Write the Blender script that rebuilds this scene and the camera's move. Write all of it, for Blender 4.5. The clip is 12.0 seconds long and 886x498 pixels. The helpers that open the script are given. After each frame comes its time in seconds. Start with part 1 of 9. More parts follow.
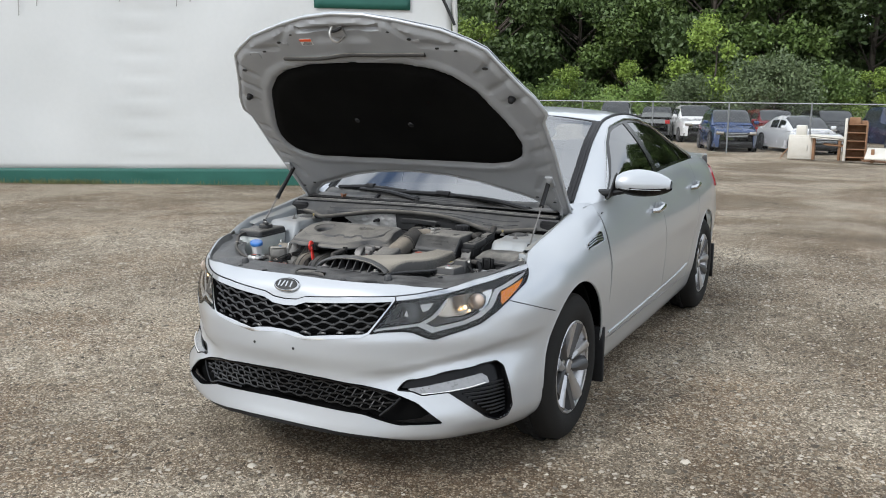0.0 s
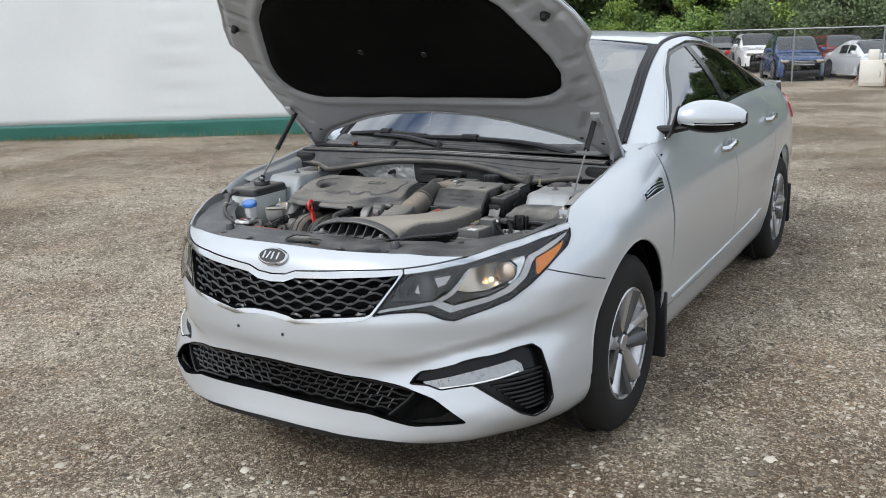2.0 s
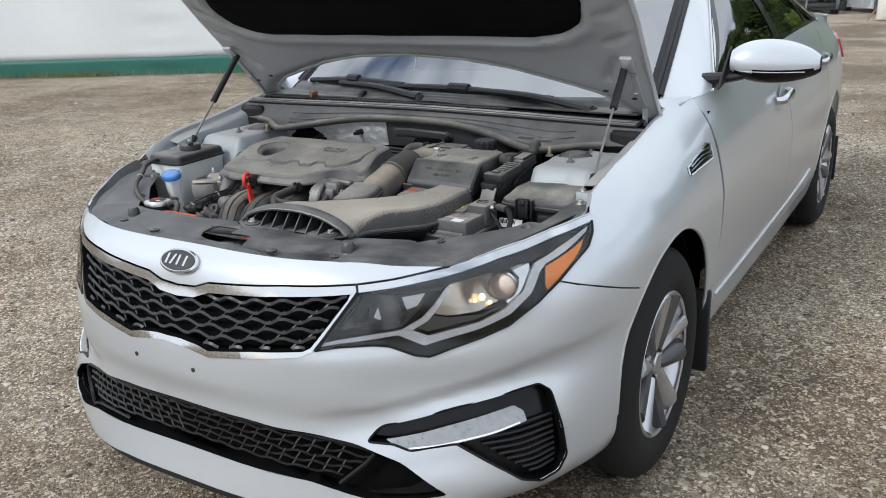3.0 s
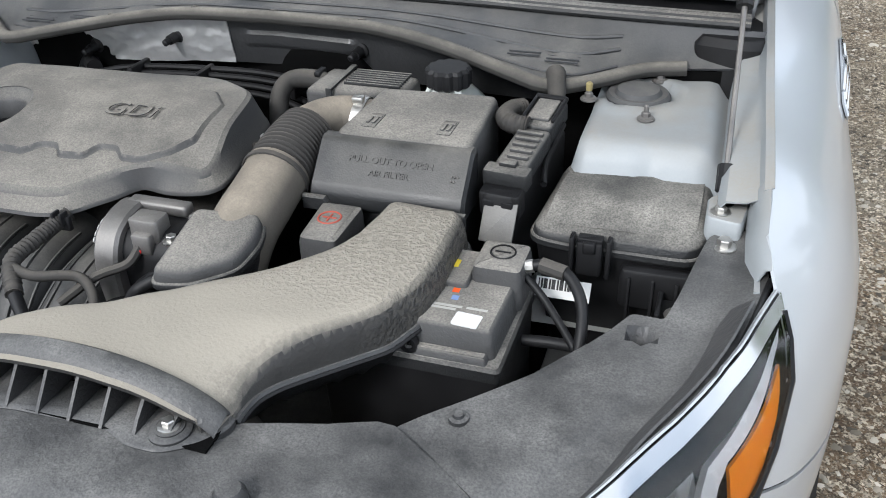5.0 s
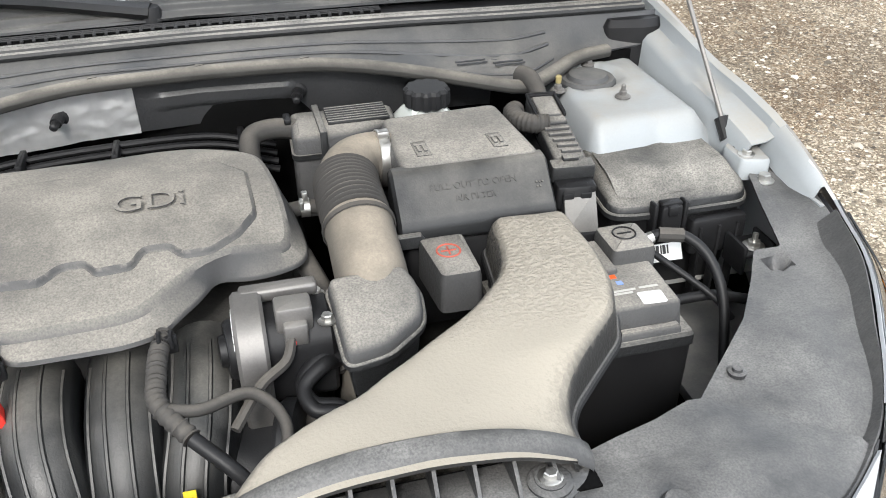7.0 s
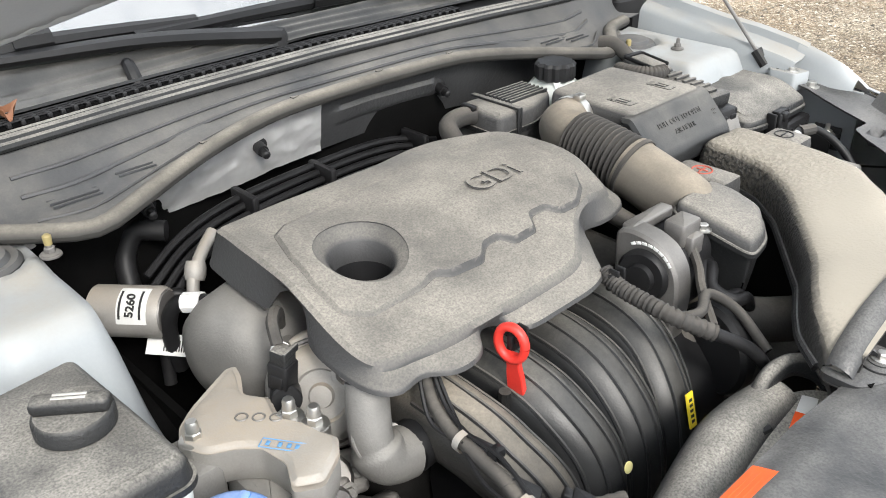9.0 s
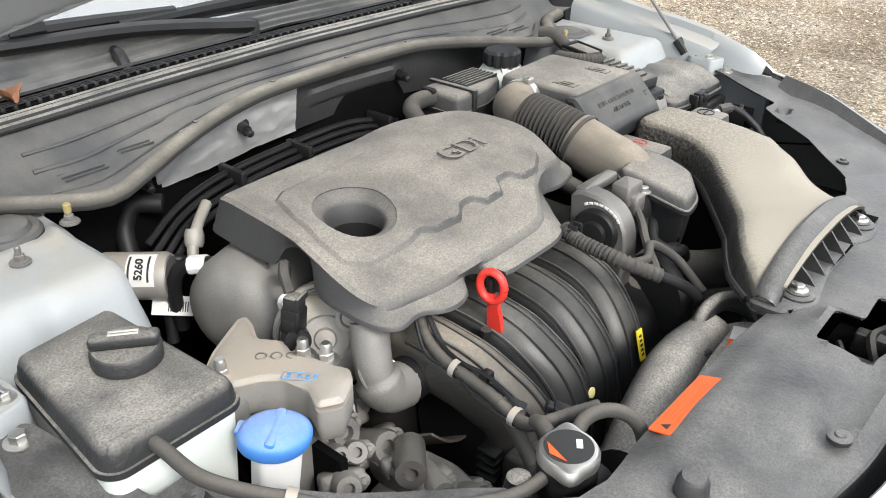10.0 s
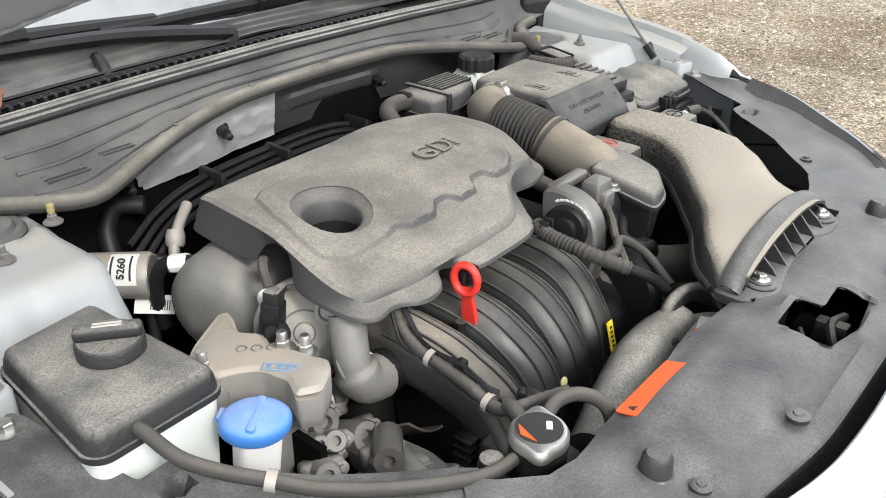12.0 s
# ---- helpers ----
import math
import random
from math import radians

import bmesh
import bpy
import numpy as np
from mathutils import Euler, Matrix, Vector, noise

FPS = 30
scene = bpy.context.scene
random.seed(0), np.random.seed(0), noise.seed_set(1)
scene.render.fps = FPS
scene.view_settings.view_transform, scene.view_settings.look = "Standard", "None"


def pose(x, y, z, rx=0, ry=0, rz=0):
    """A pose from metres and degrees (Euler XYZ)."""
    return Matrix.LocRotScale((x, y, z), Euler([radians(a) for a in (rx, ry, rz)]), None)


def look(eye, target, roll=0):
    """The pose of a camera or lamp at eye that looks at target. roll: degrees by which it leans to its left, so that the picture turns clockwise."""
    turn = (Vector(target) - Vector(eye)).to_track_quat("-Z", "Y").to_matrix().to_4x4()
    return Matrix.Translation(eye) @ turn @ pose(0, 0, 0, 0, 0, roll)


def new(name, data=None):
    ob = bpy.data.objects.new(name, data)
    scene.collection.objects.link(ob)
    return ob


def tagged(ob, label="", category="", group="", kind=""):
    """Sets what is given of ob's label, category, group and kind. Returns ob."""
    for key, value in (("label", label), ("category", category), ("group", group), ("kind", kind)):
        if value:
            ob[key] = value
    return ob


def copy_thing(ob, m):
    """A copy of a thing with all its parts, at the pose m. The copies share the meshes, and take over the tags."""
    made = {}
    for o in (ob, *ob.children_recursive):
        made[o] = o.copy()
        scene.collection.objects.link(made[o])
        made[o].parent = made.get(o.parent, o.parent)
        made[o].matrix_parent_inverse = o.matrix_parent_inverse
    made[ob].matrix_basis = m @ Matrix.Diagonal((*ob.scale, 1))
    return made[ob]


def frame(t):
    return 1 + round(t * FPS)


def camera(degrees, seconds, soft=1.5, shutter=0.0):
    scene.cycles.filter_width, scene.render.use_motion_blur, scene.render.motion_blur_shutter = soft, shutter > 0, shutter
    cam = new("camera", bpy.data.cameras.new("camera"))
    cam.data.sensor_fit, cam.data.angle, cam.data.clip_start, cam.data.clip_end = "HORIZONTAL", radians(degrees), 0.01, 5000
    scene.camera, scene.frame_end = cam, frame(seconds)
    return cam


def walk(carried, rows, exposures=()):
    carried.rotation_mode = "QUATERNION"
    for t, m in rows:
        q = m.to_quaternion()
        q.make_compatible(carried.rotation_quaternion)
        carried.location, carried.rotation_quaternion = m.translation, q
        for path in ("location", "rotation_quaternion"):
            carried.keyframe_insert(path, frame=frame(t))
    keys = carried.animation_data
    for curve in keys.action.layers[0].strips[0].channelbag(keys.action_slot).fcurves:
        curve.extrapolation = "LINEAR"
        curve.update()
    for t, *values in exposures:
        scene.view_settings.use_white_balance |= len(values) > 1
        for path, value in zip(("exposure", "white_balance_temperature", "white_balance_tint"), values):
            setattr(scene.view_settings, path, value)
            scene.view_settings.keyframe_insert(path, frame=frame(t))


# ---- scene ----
cam = camera(54.0, 12.0, soft=1.0)
PATH = [
    (0, (2.141, -2.673, 1.561), (1.223, -0.932, 1.203), 0.4),
    (0.5, (2.243, -2.641, 1.558), (1.265, -0.936, 1.188), -0.4),
    (1, (2.243, -2.564, 1.538), (1.236, -0.882, 1.141), -1.3),
    (1.5, (2.123, -2.343, 1.499), (1.107, -0.675, 1.065), -1.8),
    (2, (1.926, -2.018, 1.486), (0.909, -0.365, 1.003), -2.0),
    (2.5, (1.772, -1.639, 1.466), (0.757, -0.004, 0.922), -2.0),
    (3, (1.556, -1.282, 1.438), (0.555, 0.334, 0.815), -2.0),
    (3.2, (1.428, -1.129, 1.417), (0.441, 0.48, 0.758), -2.1),
    (4.8, (0.801, -0.246, 1.385), (0.154, 1.343, 0.358), -2.2),
    (5, (0.713, -0.198, 1.395), (0.156, 1.396, 0.324), -2.1),
    (5.5, (0.573, -0.144, 1.402), (0.256, 1.486, 0.286), -1.8),
    (6, (0.425, -0.22, 1.424), (0.348, 1.442, 0.315), -1.3),
    (6.5, (0.261, -0.263, 1.433), (0.434, 1.408, 0.348), -0.9),
    (6.7, (0.178, -0.247, 1.426), (0.449, 1.417, 0.349), -0.8),
    (8.3, (-0.532, -0.144, 1.387), (0.48, 1.284, 0.419), -1.1),
    (8.5, (-0.608, -0.083, 1.376), (0.469, 1.298, 0.411), -1.1),
    (9, (-0.801, 0.064, 1.365), (0.411, 1.331, 0.401), -0.8),
    (9.5, (-0.904, 0.059, 1.374), (0.394, 1.234, 0.407), -0.0),
    (10, (-0.957, 0.025, 1.384), (0.386, 1.151, 0.422), 0.7),
    (10.5, (-0.987, 0.006, 1.384), (0.377, 1.114, 0.429), 1.1),
    (11, (-0.996, 0.002, 1.384), (0.376, 1.108, 0.437), 1.0),
    (11.5, (-0.99, -0.003, 1.383), (0.386, 1.103, 0.444), 0.8),
    (12, (-0.981, -0.008, 1.382), (0.397, 1.096, 0.444), 0.6),
]
walk(cam, [(t, look(eye, target, roll)) for t, eye, target, roll in PATH],
     [(0, .39, 6150, 10), (3.2, .47, 6050, 10), (4.8, .79, 6050, 10), (6.7, 1.29, 6300, 10), (8.3, 1.40, 6450, 10), (12, 1.22, 6500, 10)])

# ---- light ----
SUN_UP, SUN_ROUND = 40, 200
world = bpy.data.worlds.new("sky")
scene.world = world
world.use_nodes = True
wn, wl = world.node_tree.nodes, world.node_tree.links
wn.clear()
sky = wn.new("ShaderNodeTexSky")
sky.sky_type, sky.sun_disc = "NISHITA", False
sky.sun_elevation, sky.sun_rotation = radians(SUN_UP), radians(SUN_ROUND)
sky.dust_density = 2.0
coord = wn.new("ShaderNodeTexCoord")
clouds = wn.new("ShaderNodeTexNoise")
clouds.inputs["Scale"].default_value, clouds.inputs["Detail"].default_value, clouds.inputs["Roughness"].default_value = 2.6, 7, .55
squash = wn.new("ShaderNodeMapping")
squash.inputs["Scale"].default_value = (1, 1, 2.2)
ramp = wn.new("ShaderNodeValToRGB")
ramp.color_ramp.elements[0].position, ramp.color_ramp.elements[1].position = .29, .49
mixer = wn.new("ShaderNodeMixRGB")
mixer.inputs[2].default_value = (8.6, 8.9, 9.2, 1)
back = wn.new("ShaderNodeBackground")
back.inputs["Strength"].default_value = .12
out = wn.new("ShaderNodeOutputWorld")
wl.new(coord.outputs["Generated"], squash.inputs[0])
wl.new(squash.outputs[0], clouds.inputs["Vector"])
wl.new(clouds.outputs[0], ramp.inputs[0])
wl.new(ramp.outputs[0], mixer.inputs[0])
wl.new(sky.outputs[0], mixer.inputs[1])
wl.new(mixer.outputs[0], back.inputs[0])
wl.new(back.outputs[0], out.inputs[0])
sun = new("sun", bpy.data.lights.new("sun", "SUN"))
sun.data.energy, sun.data.angle, sun.data.color = 1.5, radians(14), (1, .96, .9)
_az = radians(SUN_ROUND)
sun.matrix_world = look((math.sin(_az) * 20, math.cos(_az) * 20, math.tan(radians(SUN_UP)) * 20), (0, 0, 0))

# ---- building tools ----
def thickened(g, t):
    """A sheet given a back and closed edges, t metres behind it."""
    vs, fs = [Vector(p) for p in g[0]], g[1]
    norm = [Vector((0, 0, 0)) for _ in vs]
    used = {}
    for f in fs:
        a = Vector((0, 0, 0))
        for i in range(1, len(f) - 1):
            a += (vs[f[i]] - vs[f[0]]).cross(vs[f[i + 1]] - vs[f[0]])
        for i in f:
            norm[i] += a
        for i, j in zip(f, f[1:] + f[:1]):
            used[(i, j)] = True
    n = len(vs)
    back = [p - (k.normalized() * t if k.length > 1e-12 else Vector((0, 0, t))) for p, k in zip(vs, norm)]
    out = list(fs) + [tuple(n + i for i in reversed(f)) for f in fs]
    out += [(j, i, n + i, n + j) for i, j in used if (j, i) not in used]
    return vs + back, out


def compact(g):
    """The same faces without points that no face uses."""
    ids = {}
    fs = [tuple(ids.setdefault(i, len(ids)) for i in f) for f in g[1]]
    return [g[0][i] for i in ids], fs


def linked(name, me, mat, parent=None, label="", smooth=35):
    if mat is not None:
        me.materials.append(mat)
    if smooth:
        me.polygons.foreach_set("use_smooth", [True] * len(me.polygons))
        if smooth < 180:
            me.set_sharp_from_angle(angle=radians(smooth))
    me.update()
    ob = new(name, me)
    if parent is not None:
        ob.parent = parent
    if label:
        ob["label"] = label
    return ob


def to_mesh(name, *geoms):
    vs, fs = [], []
    for v, f in geoms:
        k = len(vs)
        vs += [tuple(p) for p in v]
        fs += [tuple(i + k for i in q) for q in f]
    me = bpy.data.meshes.new(name)
    me.from_pydata(vs, [], fs)
    me.validate()
    return me


def part(name, geoms, mat, parent, label="", smooth=35, thick=0.0):
    """One mesh object under a thing or a part."""
    if isinstance(geoms, tuple):
        geoms = [geoms]
    if thick:
        geoms = [thickened(g, thick) for g in geoms]
    return linked(name, to_mesh(name, *geoms), mat, parent, label, smooth)


def thing(name, label, category, group="", kind="", at=(0, 0, 0), rz=0):
    ob = new(name)
    ob.matrix_basis = pose(*at, 0, 0, rz)
    ob.empty_display_size = .1
    return tagged(ob, label, category, group, kind)


def moved(g, m):
    return [m @ Vector(p) for p in g[0]], g[1]


def flipped(g):
    """Mirrored to the other side of the car."""
    return [(-p[0], p[1], p[2]) for p in g[0]], [tuple(reversed(f)) for f in g[1]]


def grid(f, nu, nv, around=False, along=False):
    """A sheet from f(u, v), u and v from 0 to 1. around: u closes on itself."""
    cu, cv = (nu if around else nu + 1), (nv if along else nv + 1)
    vs = [f(i / nu, j / nv) for j in range(cv) for i in range(cu)]
    fs = []
    for j in range(nv):
        for i in range(nu):
            a, b, c, d = i, (i + 1) % cu, (j + 1) % cv, j
            fs.append((d * cu + a, d * cu + b, c * cu + b, c * cu + a))
    return vs, fs


def catmull(pts, per=8):
    pts = [Vector(p) for p in pts]
    if len(pts) < 3:
        return pts
    out = []
    ext = [2 * pts[0] - pts[1]] + pts + [2 * pts[-1] - pts[-2]]
    for i in range(1, len(ext) - 2):
        a, b, c, d = ext[i - 1:i + 3]
        for k in range(per):
            t = k / per
            out.append(.5 * ((2 * b) + (c - a) * t + (2 * a - 5 * b + 4 * c - d) * t * t + (3 * b - a - 3 * c + d) * t ** 3))
    return out + [pts[-1]]


def tube(pts, r, n=10, per=6, caps=True, flat=1.0):
    """A tube along a smooth path; r: a number, or a function of the way from 0 to 1."""
    path = catmull(pts, per)
    k = len(path)
    vs, fs = [], []
    side = None
    for i, p in enumerate(path):
        d = (path[min(i + 1, k - 1)] - path[max(i - 1, 0)]).normalized()
        if side is None:
            side = d.cross(Vector((0, 0, 1)))
            if side.length < .05:
                side = d.cross(Vector((1, 0, 0)))
        side = (side - d * side.dot(d)).normalized()
        up = d.cross(side)
        rad = r(i / (k - 1)) if callable(r) else r
        for j in range(n):
            a = 2 * math.pi * j / n
            vs.append(p + rad * (side * math.cos(a) + up * math.sin(a) * flat))
    for i in range(k - 1):
        for j in range(n):
            fs.append((i * n + j, i * n + (j + 1) % n, (i + 1) * n + (j + 1) % n, (i + 1) * n + j))
    if caps:
        fs.append(tuple(reversed(range(n))))
        fs.append(tuple((k - 1) * n + j for j in range(n)))
    return vs, fs


def lathe(profile, n=24, m=None, caps=True):
    """A turned body from (radius, height) rows, bottom first, about z."""
    vs, fs = [], []
    for r, z in profile:
        for j in range(n):
            a = 2 * math.pi * j / n
            vs.append(Vector((r * math.cos(a), r * math.sin(a), z)))
    for i in range(len(profile) - 1):
        for j in range(n):
            fs.append((i * n + j, i * n + (j + 1) % n, (i + 1) * n + (j + 1) % n, (i + 1) * n + j))
    if caps:
        fs.append(tuple(reversed(range(n))))
        fs.append(tuple((len(profile) - 1) * n + j for j in range(n)))
    return moved((vs, fs), m) if m is not None else (vs, fs)


def rounded(poly, r, seg=4):
    """A polygon with its corners rounded."""
    out, n = [], len(poly)
    for i in range(n):
        a, b, c = (Vector(poly[(i + k) % n]).to_2d() for k in (-1, 0, 1))
        u, w = a - b, c - b
        k = min(r, u.length * .48, w.length * .48)
        p, q = b + u.normalized() * k, b + w.normalized() * k
        for j in range(seg + 1):
            t = j / seg
            out.append(tuple((1 - t) ** 2 * p + 2 * t * (1 - t) * b + t * t * q))
    return out


def area2(poly):
    return .5 * sum(a[0] * b[1] - b[0] * a[1] for a, b in zip(poly, poly[1:] + poly[:1]))


def inset(poly, d):
    n, out = len(poly), []
    for i in range(n):
        a, b, c = (Vector(poly[(i + k) % n]) for k in (-1, 0, 1))
        u, w = (b - a), (c - b)
        u = u.normalized() if u.length > 1e-7 else w.normalized()
        w = w.normalized() if w.length > 1e-7 else u
        na, nb = Vector((-u.y, u.x)), Vector((-w.y, w.x))
        m = na + nb
        m = m / max(m.length_squared, .4) * 2 if m.length > 1e-6 else na
        out.append(tuple(b + m * d))
    return out


def prism(poly, levels, m=None, bottom=True):
    """Walls over an outline: levels of (height, inset), bottom first, closed above."""
    if area2(poly) < 0:
        poly = poly[::-1]
    n, vs, fs = len(poly), [], []
    for z, d in levels:
        vs += [Vector((x, y, z)) for x, y in (inset(poly, d) if d else poly)]
    for i in range(len(levels) - 1):
        for j in range(n):
            fs.append((i * n + j, i * n + (j + 1) % n, (i + 1) * n + (j + 1) % n, (i + 1) * n + j))
    fs.append(tuple((len(levels) - 1) * n + j for j in range(n)))
    if bottom:
        fs.append(tuple(reversed(range(n))))
    return moved((vs, fs), m) if m is not None else (vs, fs)


def rect(x0, y0, x1, y1):
    return [(x0, y0), (x1, y0), (x1, y1), (x0, y1)]


def block(x0, y0, z0, x1, y1, z1, r=.004, m=None, corner=None):
    """A box with rounded edges."""
    k = min(r, (x1 - x0) * .45, (y1 - y0) * .45, (z1 - z0) * .45)
    c = corner or k * 1.2
    return prism(rounded(rect(x0, y0, x1, y1), c, 3), [(z0, k), (z0 + k * .35, k * .3), (z0 + k, 0), (z1 - k, 0), (z1 - k * .35, k * .3), (z1, k)], m)


def bolt(x, y, z, r=.008, h=.008, m=None):
    hexa = [(r * math.cos(math.pi / 3 * i), r * math.sin(math.pi / 3 * i)) for i in range(6)]
    base = pose(x, y, z) if m is None else m
    a = lathe([(r * 1.7, 0), (r * 1.7, .0015), (r * 1.25, .0025)], 14, base)
    b = prism(hexa, [(.002, 0), (h, 0), (h + .001, .001)], base)
    return join(a, b)


def join(*gs):
    vs, fs = [], []
    for v, f in gs:
        k = len(vs)
        vs += list(v)
        fs += [tuple(i + k for i in q) for q in f]
    return vs, fs


def aim(p, q):
    """A frame at p whose z points to q."""
    d = Vector(q) - Vector(p)
    return Matrix.Translation(p) @ d.to_track_quat("Z", "Y").to_matrix().to_4x4()


def inside(poly, x, y):
    hit, n = False, len(poly)
    for i in range(n):
        (ax, ay), (bx, by) = poly[i], poly[(i + 1) % n]
        if (ay > y) != (by > y) and x < (bx - ax) * (y - ay) / (by - ay) + ax:
            hit = not hit
    return hit


def edge_distance(poly, x, y, closed=True):
    """How far (x, y) is from the outline."""
    p = np.asarray(poly, float)
    q = np.roll(p, -1, 0)
    if not closed:
        p, q = p[:-1], q[:-1]
    d = q - p
    t = np.clip(((x - p[:, 0]) * d[:, 0] + (y - p[:, 1]) * d[:, 1]) / np.maximum((d ** 2).sum(1), 1e-12), 0, 1)
    return float(np.sqrt(((p[:, 0] + t * d[:, 0] - x) ** 2 + (p[:, 1] + t * d[:, 1] - y) ** 2).min()))


def step(a, b, x):
    t = min(max((x - a) / (b - a), 0), 1)
    return t * t * (3 - 2 * t)


def cut_sheet(us, vs, regions, f, rings=()):
    """A sheet over the lines us and vs, cut along the outlines of the regions, each bent into space by f(u, v, name).
    Returns the pieces by name; what lies in no region is '' and an outline named None is left out."""
    bm = bmesh.new()
    rows = [[bm.verts.new((u, v, 0)) for u in us] for v in vs]
    for j in range(len(vs) - 1):
        for i in range(len(us) - 1):
            bm.faces.new((rows[j][i], rows[j][i + 1], rows[j + 1][i + 1], rows[j + 1][i]))
    for poly in [p for _, p in regions] + list(rings):
        for (ax, ay), (bx, by) in zip(poly, poly[1:] + poly[:1]):
            if abs(ax - bx) + abs(ay - by) < 1e-6:
                continue
            lo, hi = (min(ax, bx) - 1e-5, min(ay, by) - 1e-5), (max(ax, bx) + 1e-5, max(ay, by) + 1e-5)
            faces = [q for q in bm.faces if min(v.co.x for v in q.verts) <= hi[0] and max(v.co.x for v in q.verts) >= lo[0]
                     and min(v.co.y for v in q.verts) <= hi[1] and max(v.co.y for v in q.verts) >= lo[1]]
            if faces:
                edges = {e for q in faces for e in q.edges}
                verts = {v for q in faces for v in q.verts}
                bmesh.ops.bisect_plane(bm, geom=faces + list(edges) + list(verts), dist=2e-5, plane_co=(ax, ay, 0), plane_no=Vector((ay - by, bx - ax, 0)).normalized())
    out = {}
    for q in bm.faces:
        c = q.calc_center_median()
        name = ""
        for key, poly in regions:
            if inside(poly, c.x, c.y):
                name = key
                break
        if name is None:
            continue
        verts, faces, index = out.setdefault(name, ([], [], {}))
        ids = []
        for v in q.verts:
            if v.index < 0 or v not in index:
                index[v] = len(verts)
                verts.append(f(v.co.x, v.co.y, name))
            ids.append(index[v])
        faces.append(tuple(ids))
    bm.free()
    return {k: (v, q) for k, (v, q, _) in out.items()}


def span(a, b, d):
    n = max(int(round((b - a) / d)), 1)
    return [a + (b - a) * i / n for i in range(n + 1)]


def relief(outline, f, d, holes=(), rings=(), cuts=()):
    """The part of a sheet inside an outline, bent by f(x, y) -> point, with holes left open. rings: insets at which it is cut for clean edges."""
    xs, ys = [p[0] for p in outline], [p[1] for p in outline]
    far = [(min(xs) - 9, min(ys) - 9), (max(xs) + 9, min(ys) - 9), (max(xs) + 9, max(ys) + 9), (min(xs) - 9, max(ys) + 9)]
    regs = [(None, list(h)) for h in holes] + [("in", list(outline)), (None, far)]
    cut = [(n, p) for n, p in regs]
    got = cut_sheet(span(min(xs), max(xs), d), span(min(ys), max(ys), d), cut, lambda u, v, n: f(u, v),
                    [inset(list(outline), k if area2(list(outline)) > 0 else -k) for k in rings] + [list(q) for q in cuts])
    return got["in"]


def welded(g, eps=4e-4):
    bm = bmesh.new()
    vs = [bm.verts.new(p) for p in g[0]]
    for q in g[1]:
        try:
            bm.faces.new([vs[i] for i in q])
        except ValueError:
            pass
    bmesh.ops.remove_doubles(bm, verts=bm.verts, dist=eps)
    bm.verts.index_update()
    res = [v.co.copy() for v in bm.verts], [tuple(v.index for v in q.verts) for q in bm.faces]
    bm.free()
    return res


def lettering(text, size, depth, m, bold=0.0):
    """Solid letters in the built-in typeface, at the pose m."""
    c = bpy.data.curves.new("letters", "FONT")
    c.body, c.size, c.extrude, c.align_x, c.align_y, c.offset = text, size, depth, "CENTER", "CENTER", bold
    ob = bpy.data.objects.new("letters", c)
    me = bpy.data.meshes.new_from_object(ob)
    g = [m @ v.co for v in me.vertices], [tuple(p.vertices) for p in me.polygons]
    bpy.data.objects.remove(ob)
    bpy.data.curves.remove(c)
    bpy.data.meshes.remove(me)
    return g

